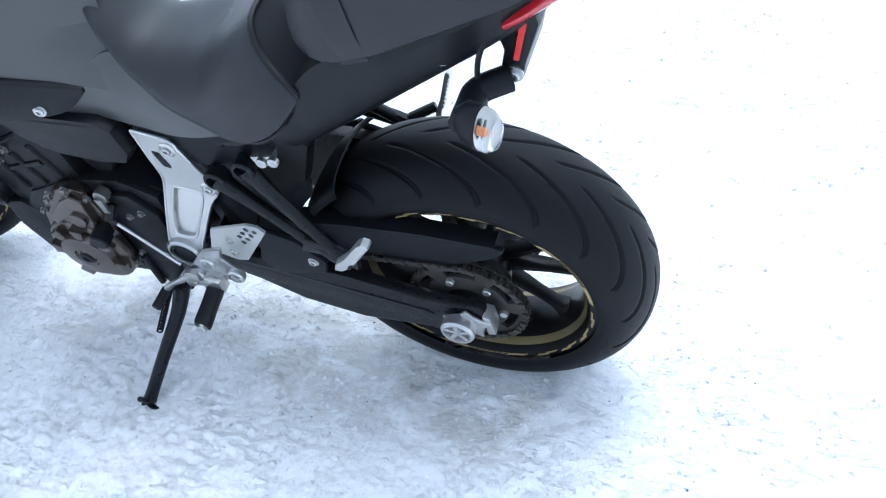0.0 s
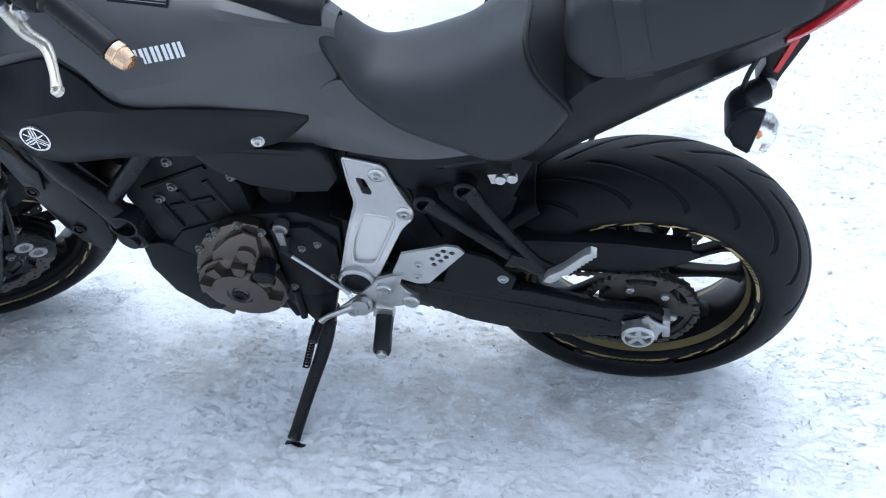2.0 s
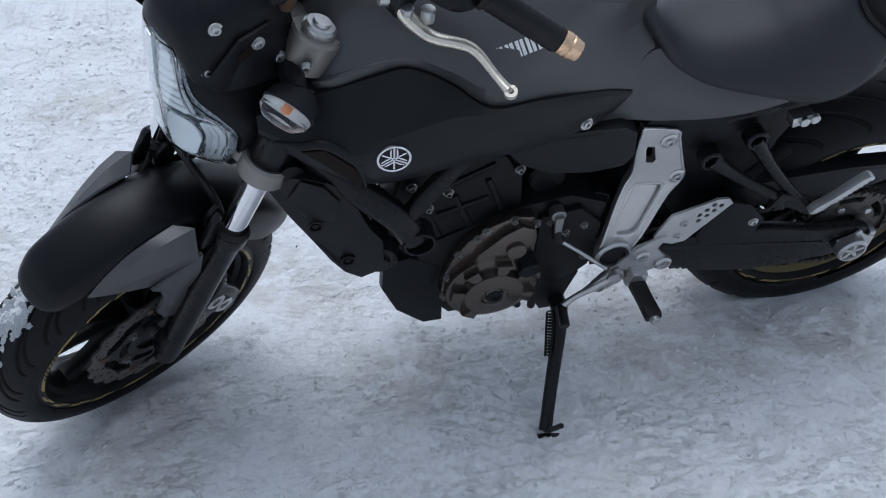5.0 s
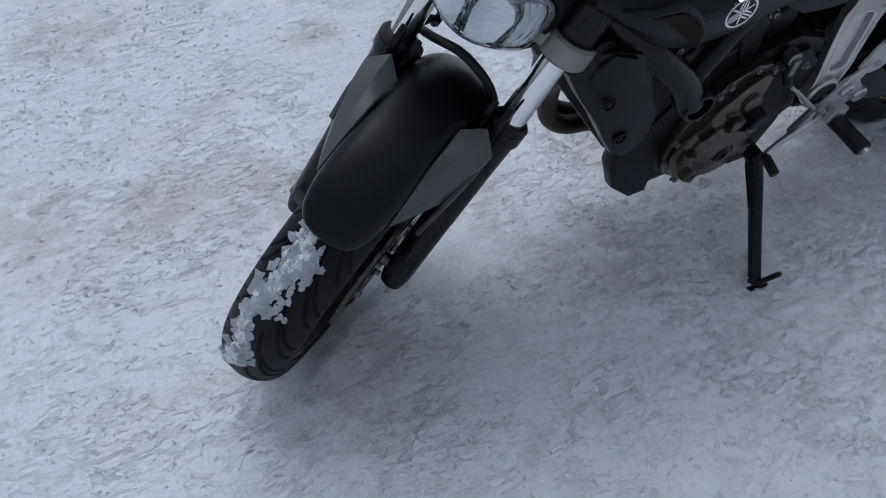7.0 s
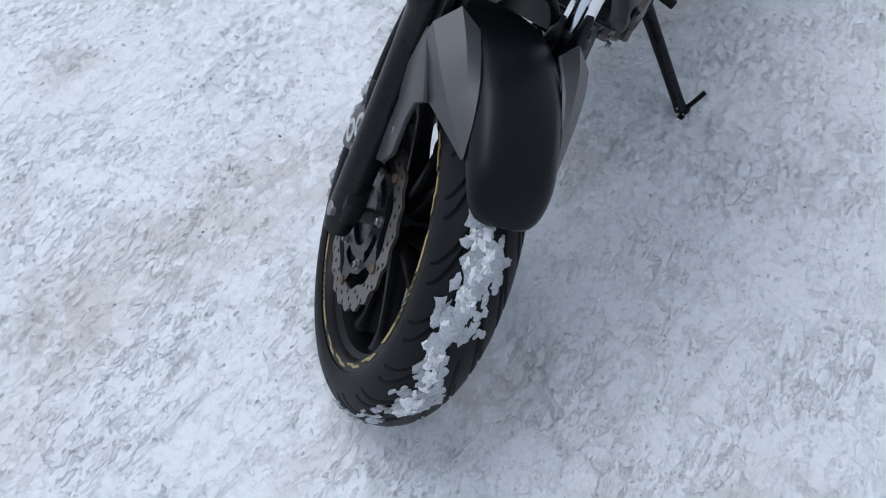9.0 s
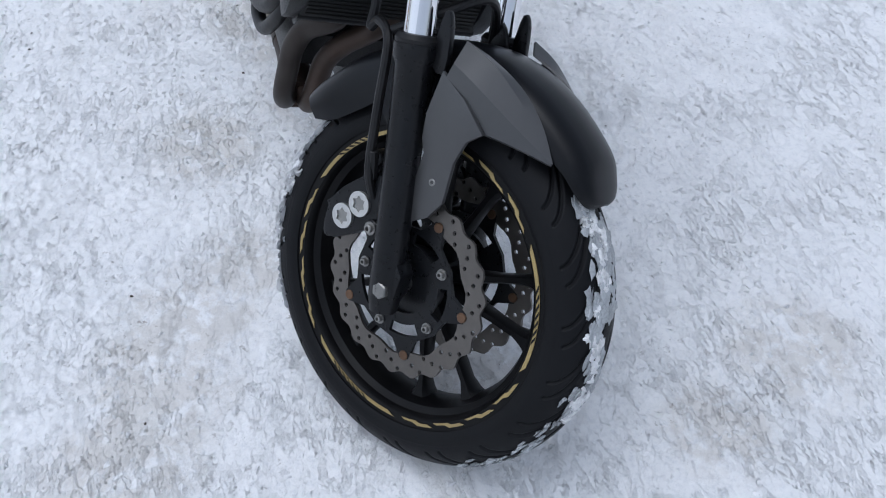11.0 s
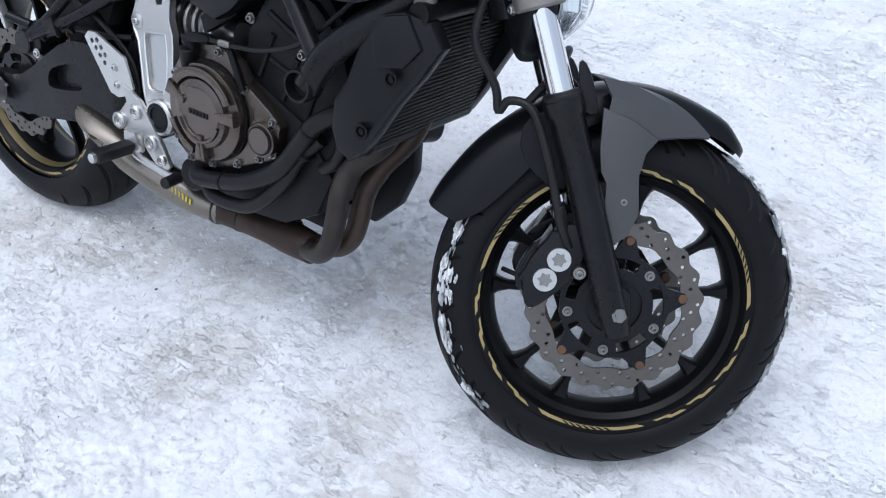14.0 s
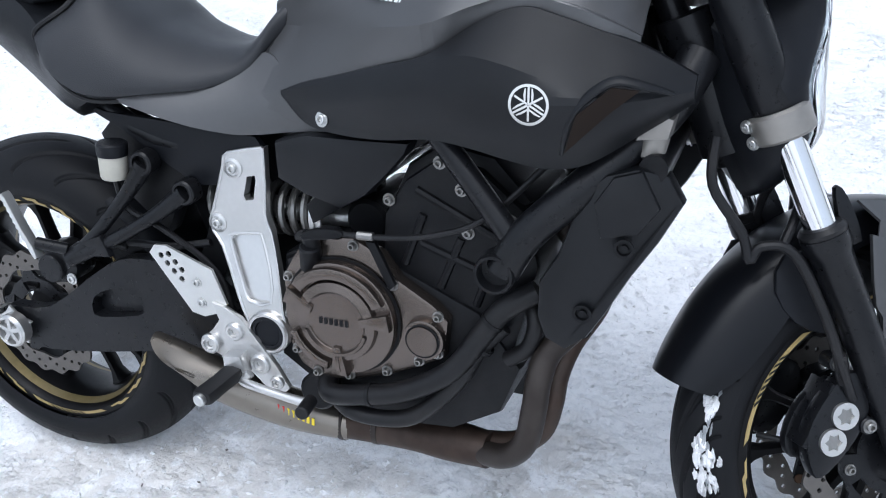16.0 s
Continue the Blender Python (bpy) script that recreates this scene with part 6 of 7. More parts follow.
for s in (1, -1):
    def sided(bm):
        return bm if s > 0 else flip(bm)
    bracket = fit("footrest_bracket", sided(prism(BRACKET, 0.146, 0.156, 0.003)), SILVER, None, "silver footrest bracket with a drilled heel plate")
    fit("heel_plate", sided(prism(HEEL, 0.142, 0.147, 0, heel_holes)), ALLOY, bracket, "milled silver heel plate with round holes")
    for x, z in ((0.400, 0.150), (0.405, 0.116)):
        fit("heel_bolt", sided(bolt_head((x, 0.147, z), (0, 1, 0), 0.006, 0.005)), STEEL, bracket)
    for x, z, r in ((0.470, 0.082, 0.009), (0.512, 0.032, 0.010), (0.540, 0.004, 0.007), (0.422, 0.052, 0.010)):
        fit("bracket_boss", sided(lathe([(r * 1.7, 0), (r * 1.7, 0.007), (r * 1.4, 0.010), (r, 0.010), (r, 0.006), (r * 0.55, 0.006), (r * 0.5, 0.003), (0, 0.003)], (x, 0.155, z), (0, 1, 0), 22)), SILVER, bracket)
    fit("peg_hinge", sided(prism([(0.455, 0.045), (0.487, 0.050), (0.497, 0.020), (0.478, 0.004), (0.456, 0.012)], 0.152, 0.178, 0.004)), SILVER, bracket)
    peg = fit("footrest", sided(loft([[vec(0.474 - 0.10 * t + dx, 0.170 + t, 0.018 - 0.06 * t + dz) for dx, dz in ((-0.013 * w, -0.009 * w), (0.013 * w, -0.009 * w), (0.014 * w, 0.010 * w), (-0.014 * w, 0.010 * w))] for t, w in ((0, 0.9), (0.006, 1.05), (0.04, 1.0), (0.078, 1.05), (0.084, 0.85))], 2, 2)), HOSE, bracket, "black rubber-covered footrest")
    fit("peg_tip", sided(rod((0.4655, 0.25, 0.013), (0.4645, 0.262, 0.0125), 0.010, 12)), STEEL, peg)

# gear lever on the left
shift = fit("gear_lever", join(tube([(0.522, 0.165, 0.040), (0.56, 0.166, 0.012), (0.59, 0.165, -0.010), (0.612, 0.168, -0.030)], [0.009, 0.007, 0.006, 0.007], 12, 4), lathe([(0.016, 0), (0.016, 0.012), (0.011, 0.013), (0, 0.013)], (0.520, 0.160, 0.040), (0, 1, 0), 20), prism([(0.52, 0.055), (0.535, 0.050), (0.575, 0.004), (0.56, -0.002)], 0.158, 0.165, 0.002)), SILVER, None, "silver gear lever with a rubber toe peg")
fit("toe_peg", rod((0.613, 0.165, -0.032), (0.618, 0.210, -0.038), 0.010, 14), HOSE, shift)
fit("gear_rod", tube([(0.645, 0.150, 0.161), (0.60, 0.154, 0.121), (0.538, 0.160, 0.062)], 0.0036, 10), STEEL, shift, "thin steel gear linkage rod")
fit("rod_end", join(rod((0.648, 0.148, 0.164), (0.636, 0.150, 0.153), 0.006, 10), rod((0.645, 0.13, 0.185), (0.648, 0.152, 0.163), 0.009, 10)), HOSE, shift)
# rear brake pedal on the right
pedal = fit("brake_pedal", tube([(0.50, -0.172, 0.020), (0.49, -0.178, 0.008), (0.52, -0.185, 0.006), (0.57, -0.188, 0.002), (0.612, -0.190, 0.0)], [0.008, 0.008, 0.007, 0.007, 0.008], 12, 4), SILVER, None, "pale brake pedal with a rubber pad")
fit("pedal_pad", rod((0.612, -0.180, 0.0), (0.617, -0.220, 0.0), 0.011, 14), HOSE, pedal)

# -- passenger footrests --
for s in (1, -1):
    def sided(bm):
        return bm if s > 0 else flip(bm)
    hanger = fit("passenger_hanger", sided(join(tube([(0.377, 0.118, 0.288), (0.32, 0.128, 0.246), (0.24, 0.145, 0.198), (0.160, 0.158, 0.160)], [0.017, 0.012, 0.011, 0.014], 14, 4),
        tube([(0.307, 0.120, 0.328), (0.27, 0.13, 0.275), (0.21, 0.145, 0.205), (0.165, 0.158, 0.162)], [0.017, 0.012, 0.011, 0.014], 14, 4),
        lathe([(0.020, -0.012), (0.0205, 0.012), (0.018, 0.015), (0.014, 0.015), (0.013, 0.004), (0, 0.003)], (0.379, 0.116, 0.290), (0, 1, 0), 24),
        lathe([(0.020, -0.012), (0.0205, 0.012), (0.018, 0.015), (0.014, 0.015), (0.013, 0.004), (0, 0.003)], (0.308, 0.119, 0.331), (0, 1, 0), 24),
        prism([(0.245, 0.175), (0.20, 0.17), (0.15, 0.14), (0.145, 0.17), (0.175, 0.19), (0.23, 0.21)], 0.146, 0.160, 0.004))), BLACK, None, "black forked passenger footrest hanger")
    teeth = [(0.166, 0.128), (0.154, 0.124), (0.142, 0.138), (0.134, 0.160)]
    teeth += [q for k in range(8) for q in ((0.130 - 0.006 * k, 0.164 + 0.012 * k), (0.122 - 0.006 * k, 0.168 + 0.012 * k))]
    teeth += [(0.080, 0.262), (0.090, 0.268), (0.100, 0.258), (0.134, 0.190), (0.160, 0.152)]
    teeth = [(x + 0.008, 0.178 + 0.69 * (z - 0.135)) if s > 0 else (0.074 + 0.50 * (x - 0.085), 0.275 - 0.8 * (0.266 - z)) for x, z in teeth]
    peg = fit("passenger_footrest", sided(bent(prism(teeth, 0.164, 0.182, 0.002), lambda x, z: 0.10 * max(0, z - 0.14))), ALLOY, hanger, "folded-up toothed silver passenger footrest")
    fit("footrest_pivot", sided(rod((0.158, 0.158, 0.172), (0.158, 0.176, 0.174), 0.010, 14) if s > 0 else rod((0.158, 0.156, 0.176), (0.112, 0.178, 0.190), 0.010, 14)), BLACK, hanger)

# -- side stand --
stand = fit("side_stand", join(tube([(0.606, 0.140, -0.060), (0.612, 0.180, -0.098), (0.638, 0.250, -0.158), (0.658, 0.306, -0.207), (0.665, 0.326, -0.224)], [0.018, 0.015, 0.0135, 0.013, 0.014], 14, 3)), BLACK, None, "black steel side stand, swung out, its foot in the snow")
fit("stand_foot", tube([(0.626, 0.332, -0.237), (0.646, 0.334, -0.238), (0.682, 0.332, -0.235)], [0.008, 0.014, 0.010], 12, flat=0.5), BLACK, stand)
fit("foot_peg", tube([(0.666, 0.322, -0.228), (0.660, 0.336, -0.205), (0.647, 0.349, -0.168)], 0.0055, 8, 2), BLACK, stand)
fit("stand_bracket", join(prism([(0.575, 0.02), (0.665, 0.0), (0.66, -0.05), (0.64, -0.09), (0.60, -0.09), (0.59, -0.04)], 0.105, 0.128, 0.004), rod((0.608, 0.10, -0.062), (0.608, 0.156, -0.062), 0.017, 16)), ENGINE, stand)
fit("stand_spring", tube([(0.629 + 0.0003 * t + 0.0065 * math.cos(t * 1.9), 0.156 + 0.0013 * t + 0.0065 * math.sin(t * 1.9), -0.062 - 0.0011 * t) for t in np.arange(0, 50, 0.35)], 0.0018, 6), ENGINE, stand)

# -- engine --
def circle(cx, cz, r, n=40, a0=0.0, a1=2 * math.pi):
    return [(cx + r * math.cos(a0 + (a1 - a0) * k / n), cz + r * math.sin(a0 + (a1 - a0) * k / n)) for k in range(n)]


engine = fit("engine", prism([(0.545, 0.20), (0.56, 0.02), (0.62, -0.035), (0.72, -0.055), (0.82, -0.045), (0.895, 0.0), (0.925, 0.08), (0.86, 0.16), (0.72, 0.22), (0.62, 0.235)], -0.115, 0.115, 0.012), ENGINE, None, "black two-cylinder engine with bronze-brown covers")
fit("cylinder_block", prism([(0.70, 0.14), (0.712, 0.29), (0.745, 0.345), (0.80, 0.385), (0.86, 0.372), (0.925, 0.318), (0.945, 0.24), (0.905, 0.07)], -0.108, 0.108, 0.01), ENGINE, engine)
fit("cylinder_head_cover", prism([(0.715, 0.30), (0.745, 0.365), (0.80, 0.402), (0.875, 0.388), (0.93, 0.33), (0.90, 0.31), (0.80, 0.37)], -0.095, 0.095, 0.01), ENGINE, engine)
for s in (1, -1):
    def sided(bm):
        return bm if s > 0 else flip(bm)
    for (x0, z0), (x1, z1) in (((0.745, 0.22), (0.775, 0.30)), ((0.80, 0.19), (0.832, 0.27)), ((0.855, 0.17), (0.882, 0.25)), ((0.77, 0.255), (0.86, 0.225)), ((0.765, 0.335), (0.90, 0.27))):
        fit("casting_rib", sided(tube([(x0, 0.108, z0), (x1, 0.108, z1)], 0.0065, 8)), ENGINE, engine)
    for x, z in ((0.800, 0.378), (0.722, 0.315), (0.832, 0.342), (0.842, 0.280), (0.875, 0.246), (0.905, 0.305)):
        fit("engine_bolt", sided(bolt_head((x, 0.108, z), (0, 1, 0), 0.0065, 0.009)), BOLT, engine)
fit("oil_pan", prism([(0.66, -0.04), (0.70, -0.095), (0.82, -0.098), (0.88, -0.02)], 0.0, 0.10, 0.012), ENGINE, engine)

# right cover
R_OUT = [(0.553, 0.182), (0.558, 0.115), (0.556, 0.07), (0.575, 0.035), (0.61, 0.016), (0.66, 0.022), (0.70, 0.036), (0.73, 0.046), (0.775, 0.068), (0.815, 0.090), (0.822, 0.150), (0.800, 0.172), (0.745, 0.204), (0.720, 0.238), (0.675, 0.260), (0.63, 0.256), (0.592, 0.242), (0.572, 0.215)]
right_cover = fit("clutch_cover", flip(join(prism(R_OUT, 0.112, 0.138, 0.006), prism(circle(0.655, 0.135, 0.091, 44), 0.13, 0.158, 0.008), lathe([(0.066, 0.0), (0.063, 0.010), (0.050, 0.013), (0.046, 0.010), (0, 0.010)], (0.655, 0.157, 0.135), (0, 1, 0), 44),
        prism(circle(0.787, 0.120, 0.032, 28), 0.13, 0.150, 0.004), lathe([(0.024, 0), (0.0235, 0.004), (0, 0.004)], (0.787, 0.150, 0.120), (0, 1, 0), 28))), BRONZE, engine, "bronze-brown clutch cover with raised arcs")
# raised black rings stand in for the shaded grooves round cover and cap
fit("cover_shade_ring", lathe([(0.0905, 0.0), (0.0945, 0.0), (0.0945, 0.003), (0.0905, 0.003)], (0.655, -0.141, 0.135), (0, -1, 0), 48, closed=True), ENGINE, right_cover)
fit("cap_shade_ring", lathe([(0.0245, 0.0), (0.0265, 0.0), (0.0265, 0.0025), (0.0245, 0.0025)], (0.787, -0.1505, 0.120), (0, -1, 0), 32, closed=True), ENGINE, right_cover)
fit("inner_ridge", lathe([(0.047, 0.0), (0.049, 0.006), (0.053, 0.006), (0.055, 0.0)], (0.655, -0.168, 0.135), (0, -1, 0), 40, span=(3.5, 6.0)), BRONZE, right_cover)
fit("oil_drain_rib", prism([(0.648, 0.055), (0.662, 0.055), (0.659, 0.085), (0.651, 0.085)], -0.174, -0.15, 0.003), BRONZE, right_cover)
for a0, a1, r0, r1 in ((0.45, 2.5, 0.068, 0.086), (3.5, 4.5, 0.070, 0.084)):
    arc = [(0.655 + r1 * math.cos(a), 0.135 + r1 * math.sin(a)) for a in np.linspace(a0, a1, 16)] + [(0.655 + r0 * math.cos(a), 0.135 + r0 * math.sin(a)) for a in np.linspace(a1, a0, 16)]
    fit("raised_arc", prism(arc, -0.170, -0.156, 0.004), BRONZE, right_cover)
for a in (0.15, 2.75, 4.75):
    d, q = (math.cos(a), math.sin(a)), (-math.sin(a), math.cos(a))
    fit("raised_lug", prism([(0.655 + d[0] * r + q[0] * w, 0.135 + d[1] * r + q[1] * w) for r, w in ((0.040, 0.006), (0.088, 0.014), (0.088, -0.014), (0.040, -0.006))], -0.172, -0.156, 0.004), BRONZE, right_cover)
for k in range(6):
    fit("brand_bar", prism([(0.676 - 0.0085 * k, 0.130), (0.671 - 0.0085 * k, 0.130), (0.671 - 0.0085 * k, 0.140), (0.676 - 0.0085 * k, 0.140)], -0.1685, -0.166, 0), ENGINE, right_cover)
for x, z in ((0.807, 0.157), (0.776, 0.079), (0.737, 0.196), (0.676, 0.249), (0.599, 0.231), (0.806, 0.097), (0.723, 0.052), (0.564, 0.184), (0.570, 0.062), (0.604, 0.028), (0.66, 0.033), (0.562, 0.122)):
    fit("cover_bolt", bolt_head((x, -0.137, z), (0, -1, 0), 0.0058, 0.010), BOLT, right_cover)
clutch_arm = fit("clutch_arm", join(rod((0.612, -0.135, 0.20), (0.612, -0.150, 0.262), 0.013, 16), prism(rounded([(0.600, 0.262), (0.625, 0.258), (0.668, 0.268), (0.665, 0.278), (0.625, 0.275)], 2), -0.160, -0.150, 0.002)), ENGINE, engine, "black clutch release arm")
fit("shaft_guide", join(rod((0.606, -0.142, 0.205), (0.612, -0.152, 0.245), 0.016, 16), rod((0.600, -0.140, 0.185), (0.606, -0.144, 0.205), 0.012, 14), rod((0.625, -0.135, 0.262), (0.655, -0.140, 0.266), 0.010, 12), rod((0.58, -0.125, 0.245), (0.60, -0.138, 0.255), 0.009, 12)), ENGINE, engine)
fit("clutch_cable", tube([(0.655, -0.155, 0.272), (0.72, -0.150, 0.272), (0.80, -0.15, 0.285), (0.88, -0.15, 0.32), (0.96, -0.13, 0.40)], 0.0045, 8, 5), HOSE, engine, "black clutch cable")
fit("cable_end", join(rod((0.655, -0.155, 0.272), (0.70, -0.151, 0.272), 0.0035, 8), rod((0.69, -0.152, 0.272), (0.715, -0.150, 0.272), 0.0065, 10)), BOLT, engine)
fit("cable_stay", prism([(0.700, 0.262), (0.715, 0.262), (0.745, 0.20), (0.735, 0.19)], -0.148, -0.140, 0.002), ENGINE, engine)

fit("oil_cooler_pipe", tube([(0.93, -0.10, 0.19), (0.945, -0.115, 0.16), (0.935, -0.118, 0.12), (0.905, -0.115, 0.095)], 0.012, 12, 4), HOSE, engine)

# left cover
L_OUT = [(0.845, 0.085), (0.83, 0.13), (0.805, 0.172), (0.765, 0.205), (0.725, 0.222), (0.690, 0.215), (0.678, 0.16), (0.680, 0.06), (0.690, -0.005), (0.735, -0.045), (0.79, -0.052), (0.83, -0.02), (0.85, 0.03)]
left_cover = fit("generator_cover", join(prism(L_OUT, 0.112, 0.136, 0.006), prism(circle(0.756, 0.045, 0.089, 48), 0.13, 0.154, 0.010), lathe([(0.060, 0.0), (0.056, 0.014), (0.026, 0.018), (0.024, 0.014), (0.018, 0.013), (0.016, 0.016), (0, 0.016)], (0.756, 0.155, 0.045), (0, 1, 0), 40)), BRONZE, engine, "bronze-brown generator cover with cooling ridges")
for a in (0.1, 0.95, 1.75, 2.55, 3.5, 5.3):
    d, q = (math.cos(a), math.sin(a)), (-math.sin(a), math.cos(a))
    fit("raised_lug", prism([(0.756 + d[0] * r + q[0] * w, 0.045 + d[1] * r + q[1] * w) for r, w in ((0.028, 0.005), (0.050, 0.008), (0.080, 0.015), (0.080, -0.015), (0.050, -0.008), (0.028, -0.005))], 0.148, 0.168, 0.005), BRONZE, left_cover)
fit("upper_boss", join(prism([(0.735, 0.11), (0.70, 0.115), (0.692, 0.20), (0.715, 0.212), (0.745, 0.195), (0.79, 0.15), (0.80, 0.115)], 0.130, 0.152, 0.006), rod((0.722, 0.15, 0.152), (0.722, 0.160, 0.152), 0.018, 20)), BRONZE, left_cover)
fit("sensor_plug", rod((0.698, 0.135, 0.108), (0.695, 0.172, 0.104), 0.020, 16), PLASTIC, left_cover)
fit("inspection_cap", lathe([(0.016, 0), (0.014, 0.003), (0.009, 0.003), (0.008, 0), (0, 0)], (0.756, 0.172, 0.045), (0, 1, 0), 20), ENGINE, left_cover)
for x, z in ((0.838, 0.075), (0.822, 0.14), (0.775, 0.196), (0.728, 0.216), (0.686, 0.20), (0.79, 0.178), (0.682, 0.10), (0.688, 0.02), (0.74, -0.04), (0.80, -0.045), (0.843, 0.02)):
    fit("cover_bolt", bolt_head((x, 0.135, z), (0, 1, 0), 0.0056, 0.009), BOLT, left_cover)
fit("sprocket_cover", prism([(0.675, 0.20), (0.60, 0.21), (0.555, 0.16), (0.56, 0.04), (0.60, 0.0), (0.675, 0.0)], 0.110, 0.128, 0.006), ENGINE, engine, "black front sprocket cover")
for x, z in ((0.655, 0.185), (0.622, 0.150), (0.590, 0.165), (0.66, 0.03), (0.575, 0.07)):
    fit("cover_bolt", bolt_head((x, 0.127, z), (0, 1, 0), 0.0052, 0.008), BOLT, engine)
fit("gear_shaft_arm", join(rod((0.648, 0.12, 0.212), (0.648, 0.142, 0.212), 0.014, 16), prism([(0.640, 0.215), (0.656, 0.215), (0.652, 0.160), (0.640, 0.160)], 0.140, 0.148, 0.002)), BOLT, engine)
fit("starter_motor", rod((0.66, -0.06, 0.255), (0.66, 0.09, 0.255), 0.035, 24), ENGINE, engine)
fit("throttle_body", join(rod((0.69, -0.10, 0.36), (0.69, 0.11, 0.36), 0.028, 18), rod((0.70, 0.10, 0.365), (0.70, 0.125, 0.365), 0.016, 14)), ENGINE, engine, "black throttle bodies")
fit("front_engine_guard", bent(prism([(0.845, 0.085), (0.905, 0.125), (0.955, 0.115), (0.958, 0.04), (0.93, -0.035), (0.875, -0.092), (0.835, -0.092), (0.838, -0.02), (0.858, 0.03)], 0.088, 0.118, 0.010), lambda x, z: 0), PLASTIC, engine, "black plastic cover ahead of the engine")
for p, q in (((0.66, 0.13, 0.02), (0.66, 0.13, -0.07)), ((0.70, 0.11, -0.03), (0.68, 0.11, -0.09))):
    fit("wiring_boot", rod(p, q, 0.008, 10), HOSE, engine)

# coolant hoses on the right
for pts, r in (([(0.615, -0.128, 0.010), (0.63, -0.150, 0.000), (0.68, -0.152, 0.008), (0.755, -0.152, 0.030), (0.83, -0.148, 0.078), (0.875, -0.143, 0.142), (0.905, -0.138, 0.185), (0.950, -0.125, 0.215)], 0.0165),
               ([(0.62, -0.120, -0.020), (0.66, -0.142, -0.030), (0.72, -0.144, -0.030), (0.775, -0.142, -0.010), (0.835, -0.136, 0.055), (0.865, -0.13, 0.11), (0.90, -0.12, 0.15)], 0.0135)):
    fit("coolant_hose", tube(pts, r, 14, 5), HOSE, None, "black rubber coolant hose")
for p, w in (((0.890, -0.1405, 0.165), (0.55, 0.1, 0.8)), ((0.872, -0.130, 0.118), (0.55, 0.1, 0.8)), ((0.70, -0.152, 0.013), (1, 0, 0.15))):
    fit("hose_clip", lathe([(0.0170, -0.003), (0.0182, -0.003), (0.0182, 0.003), (0.0170, 0.003)], p, w, 20, closed=True), ENGINE)
fit("oil_filter_housing", rod((0.60, -0.09, -0.015), (0.60, -0.140, -0.012), 0.032, 22), ENGINE, engine)

# -- exhaust --
exhaust = fit("exhaust", tube([(0.965, -0.045, 0.285), (1.010, -0.055, 0.225), (1.005, -0.080, 0.165), (0.966, -0.112, 0.118), (0.955, -0.127, 0.075), (0.950, -0.129, 0.025), (0.937, -0.126, -0.035), (0.900, -0.112, -0.076), (0.840, -0.090, -0.090), (0.79, -0.078, -0.093)], 0.0190, 18, 5), PIPEDARK, None, "heat-browned steel exhaust running under the engine")
fit("header_pipe", tube([(0.965, 0.045, 0.285), (1.012, 0.030, 0.235), (1.014, -0.010, 0.165), (0.982, -0.050, 0.105), (0.968, -0.072, 0.060), (0.962, -0.077, 0.010), (0.947, -0.077, -0.040), (0.905, -0.072, -0.076), (0.83, -0.070, -0.090)], 0.0190, 18, 5), PIPE, exhaust, "rust-brown header pipe")
fit("collector", tube([(0.87, -0.088, -0.088), (0.80, -0.078, -0.092), (0.74, -0.076, -0.096), (0.67, -0.079, -0.098), (0.62, -0.080, -0.098)], [0.029, 0.033, 0.028, 0.026, 0.028], 24, 4), PIPE, exhaust, "rust-brown collector with welds")
for x, r in ((0.795, 0.034), (0.675, 0.028), (0.615, 0.030)):
    fit("weld_band", lathe([(r - 0.002, -0.006), (r + 0.002, -0.004), (r + 0.002, 0.004), (r - 0.002, 0.006)], (x, -0.07 - 0.05 * (0.8 - x), -0.0925 - 0.03 * (0.8 - x)), (1, 0.05, 0.03), 28), PIPEDARK, exhaust)
def muffler_mesh():
    """A tapered can whose outlet is cut off at a slant."""
    bm = tube([(0.625, -0.080, -0.100), (0.58, -0.090, -0.092), (0.53, -0.108, -0.074), (0.46, -0.130, -0.044), (0.39, -0.152, -0.008), (0.335, -0.170, 0.022), (0.312, -0.178, 0.035)], [0.028, 0.031, 0.034, 0.035, 0.033, 0.030, 0.028], 32, 6, caps=False)
    for v in bm.verts:
        f = min(1, max(0, (0.42 - v.co.x) / 0.10))
        axis_z = -0.008 + (0.39 - v.co.x) * 0.545
        v.co.x += f * max(0, axis_z + 0.03 - v.co.z) * 1.35
    bmesh.ops.solidify(bm, geom=list(bm.faces), thickness=0.003)
    soften(bm, 50)
    return bm


muffler = fit("muffler", muffler_mesh(), TITAN, exhaust, "steel under-engine muffler with a slanted outlet")
fit("muffler_core", tube([(0.50, -0.118, -0.06), (0.42, -0.143, -0.02)], 0.026, 20), PIPEDARK, muffler)
for k in range(8):
    bm = prism([(-0.003, -0.006), (0.003, -0.006), (0.003, 0.006), (-0.003, 0.006)], 0, 0.0012, 0)
    fit("print_bar", set_on(bm, (0.580 - 0.0078 * k, -0.1255 - 0.0022 * k, -0.0800 + 0.0035 * k), (-0.3, -0.93, 0.1)), YELLOW if k < 6 else RED, muffler)

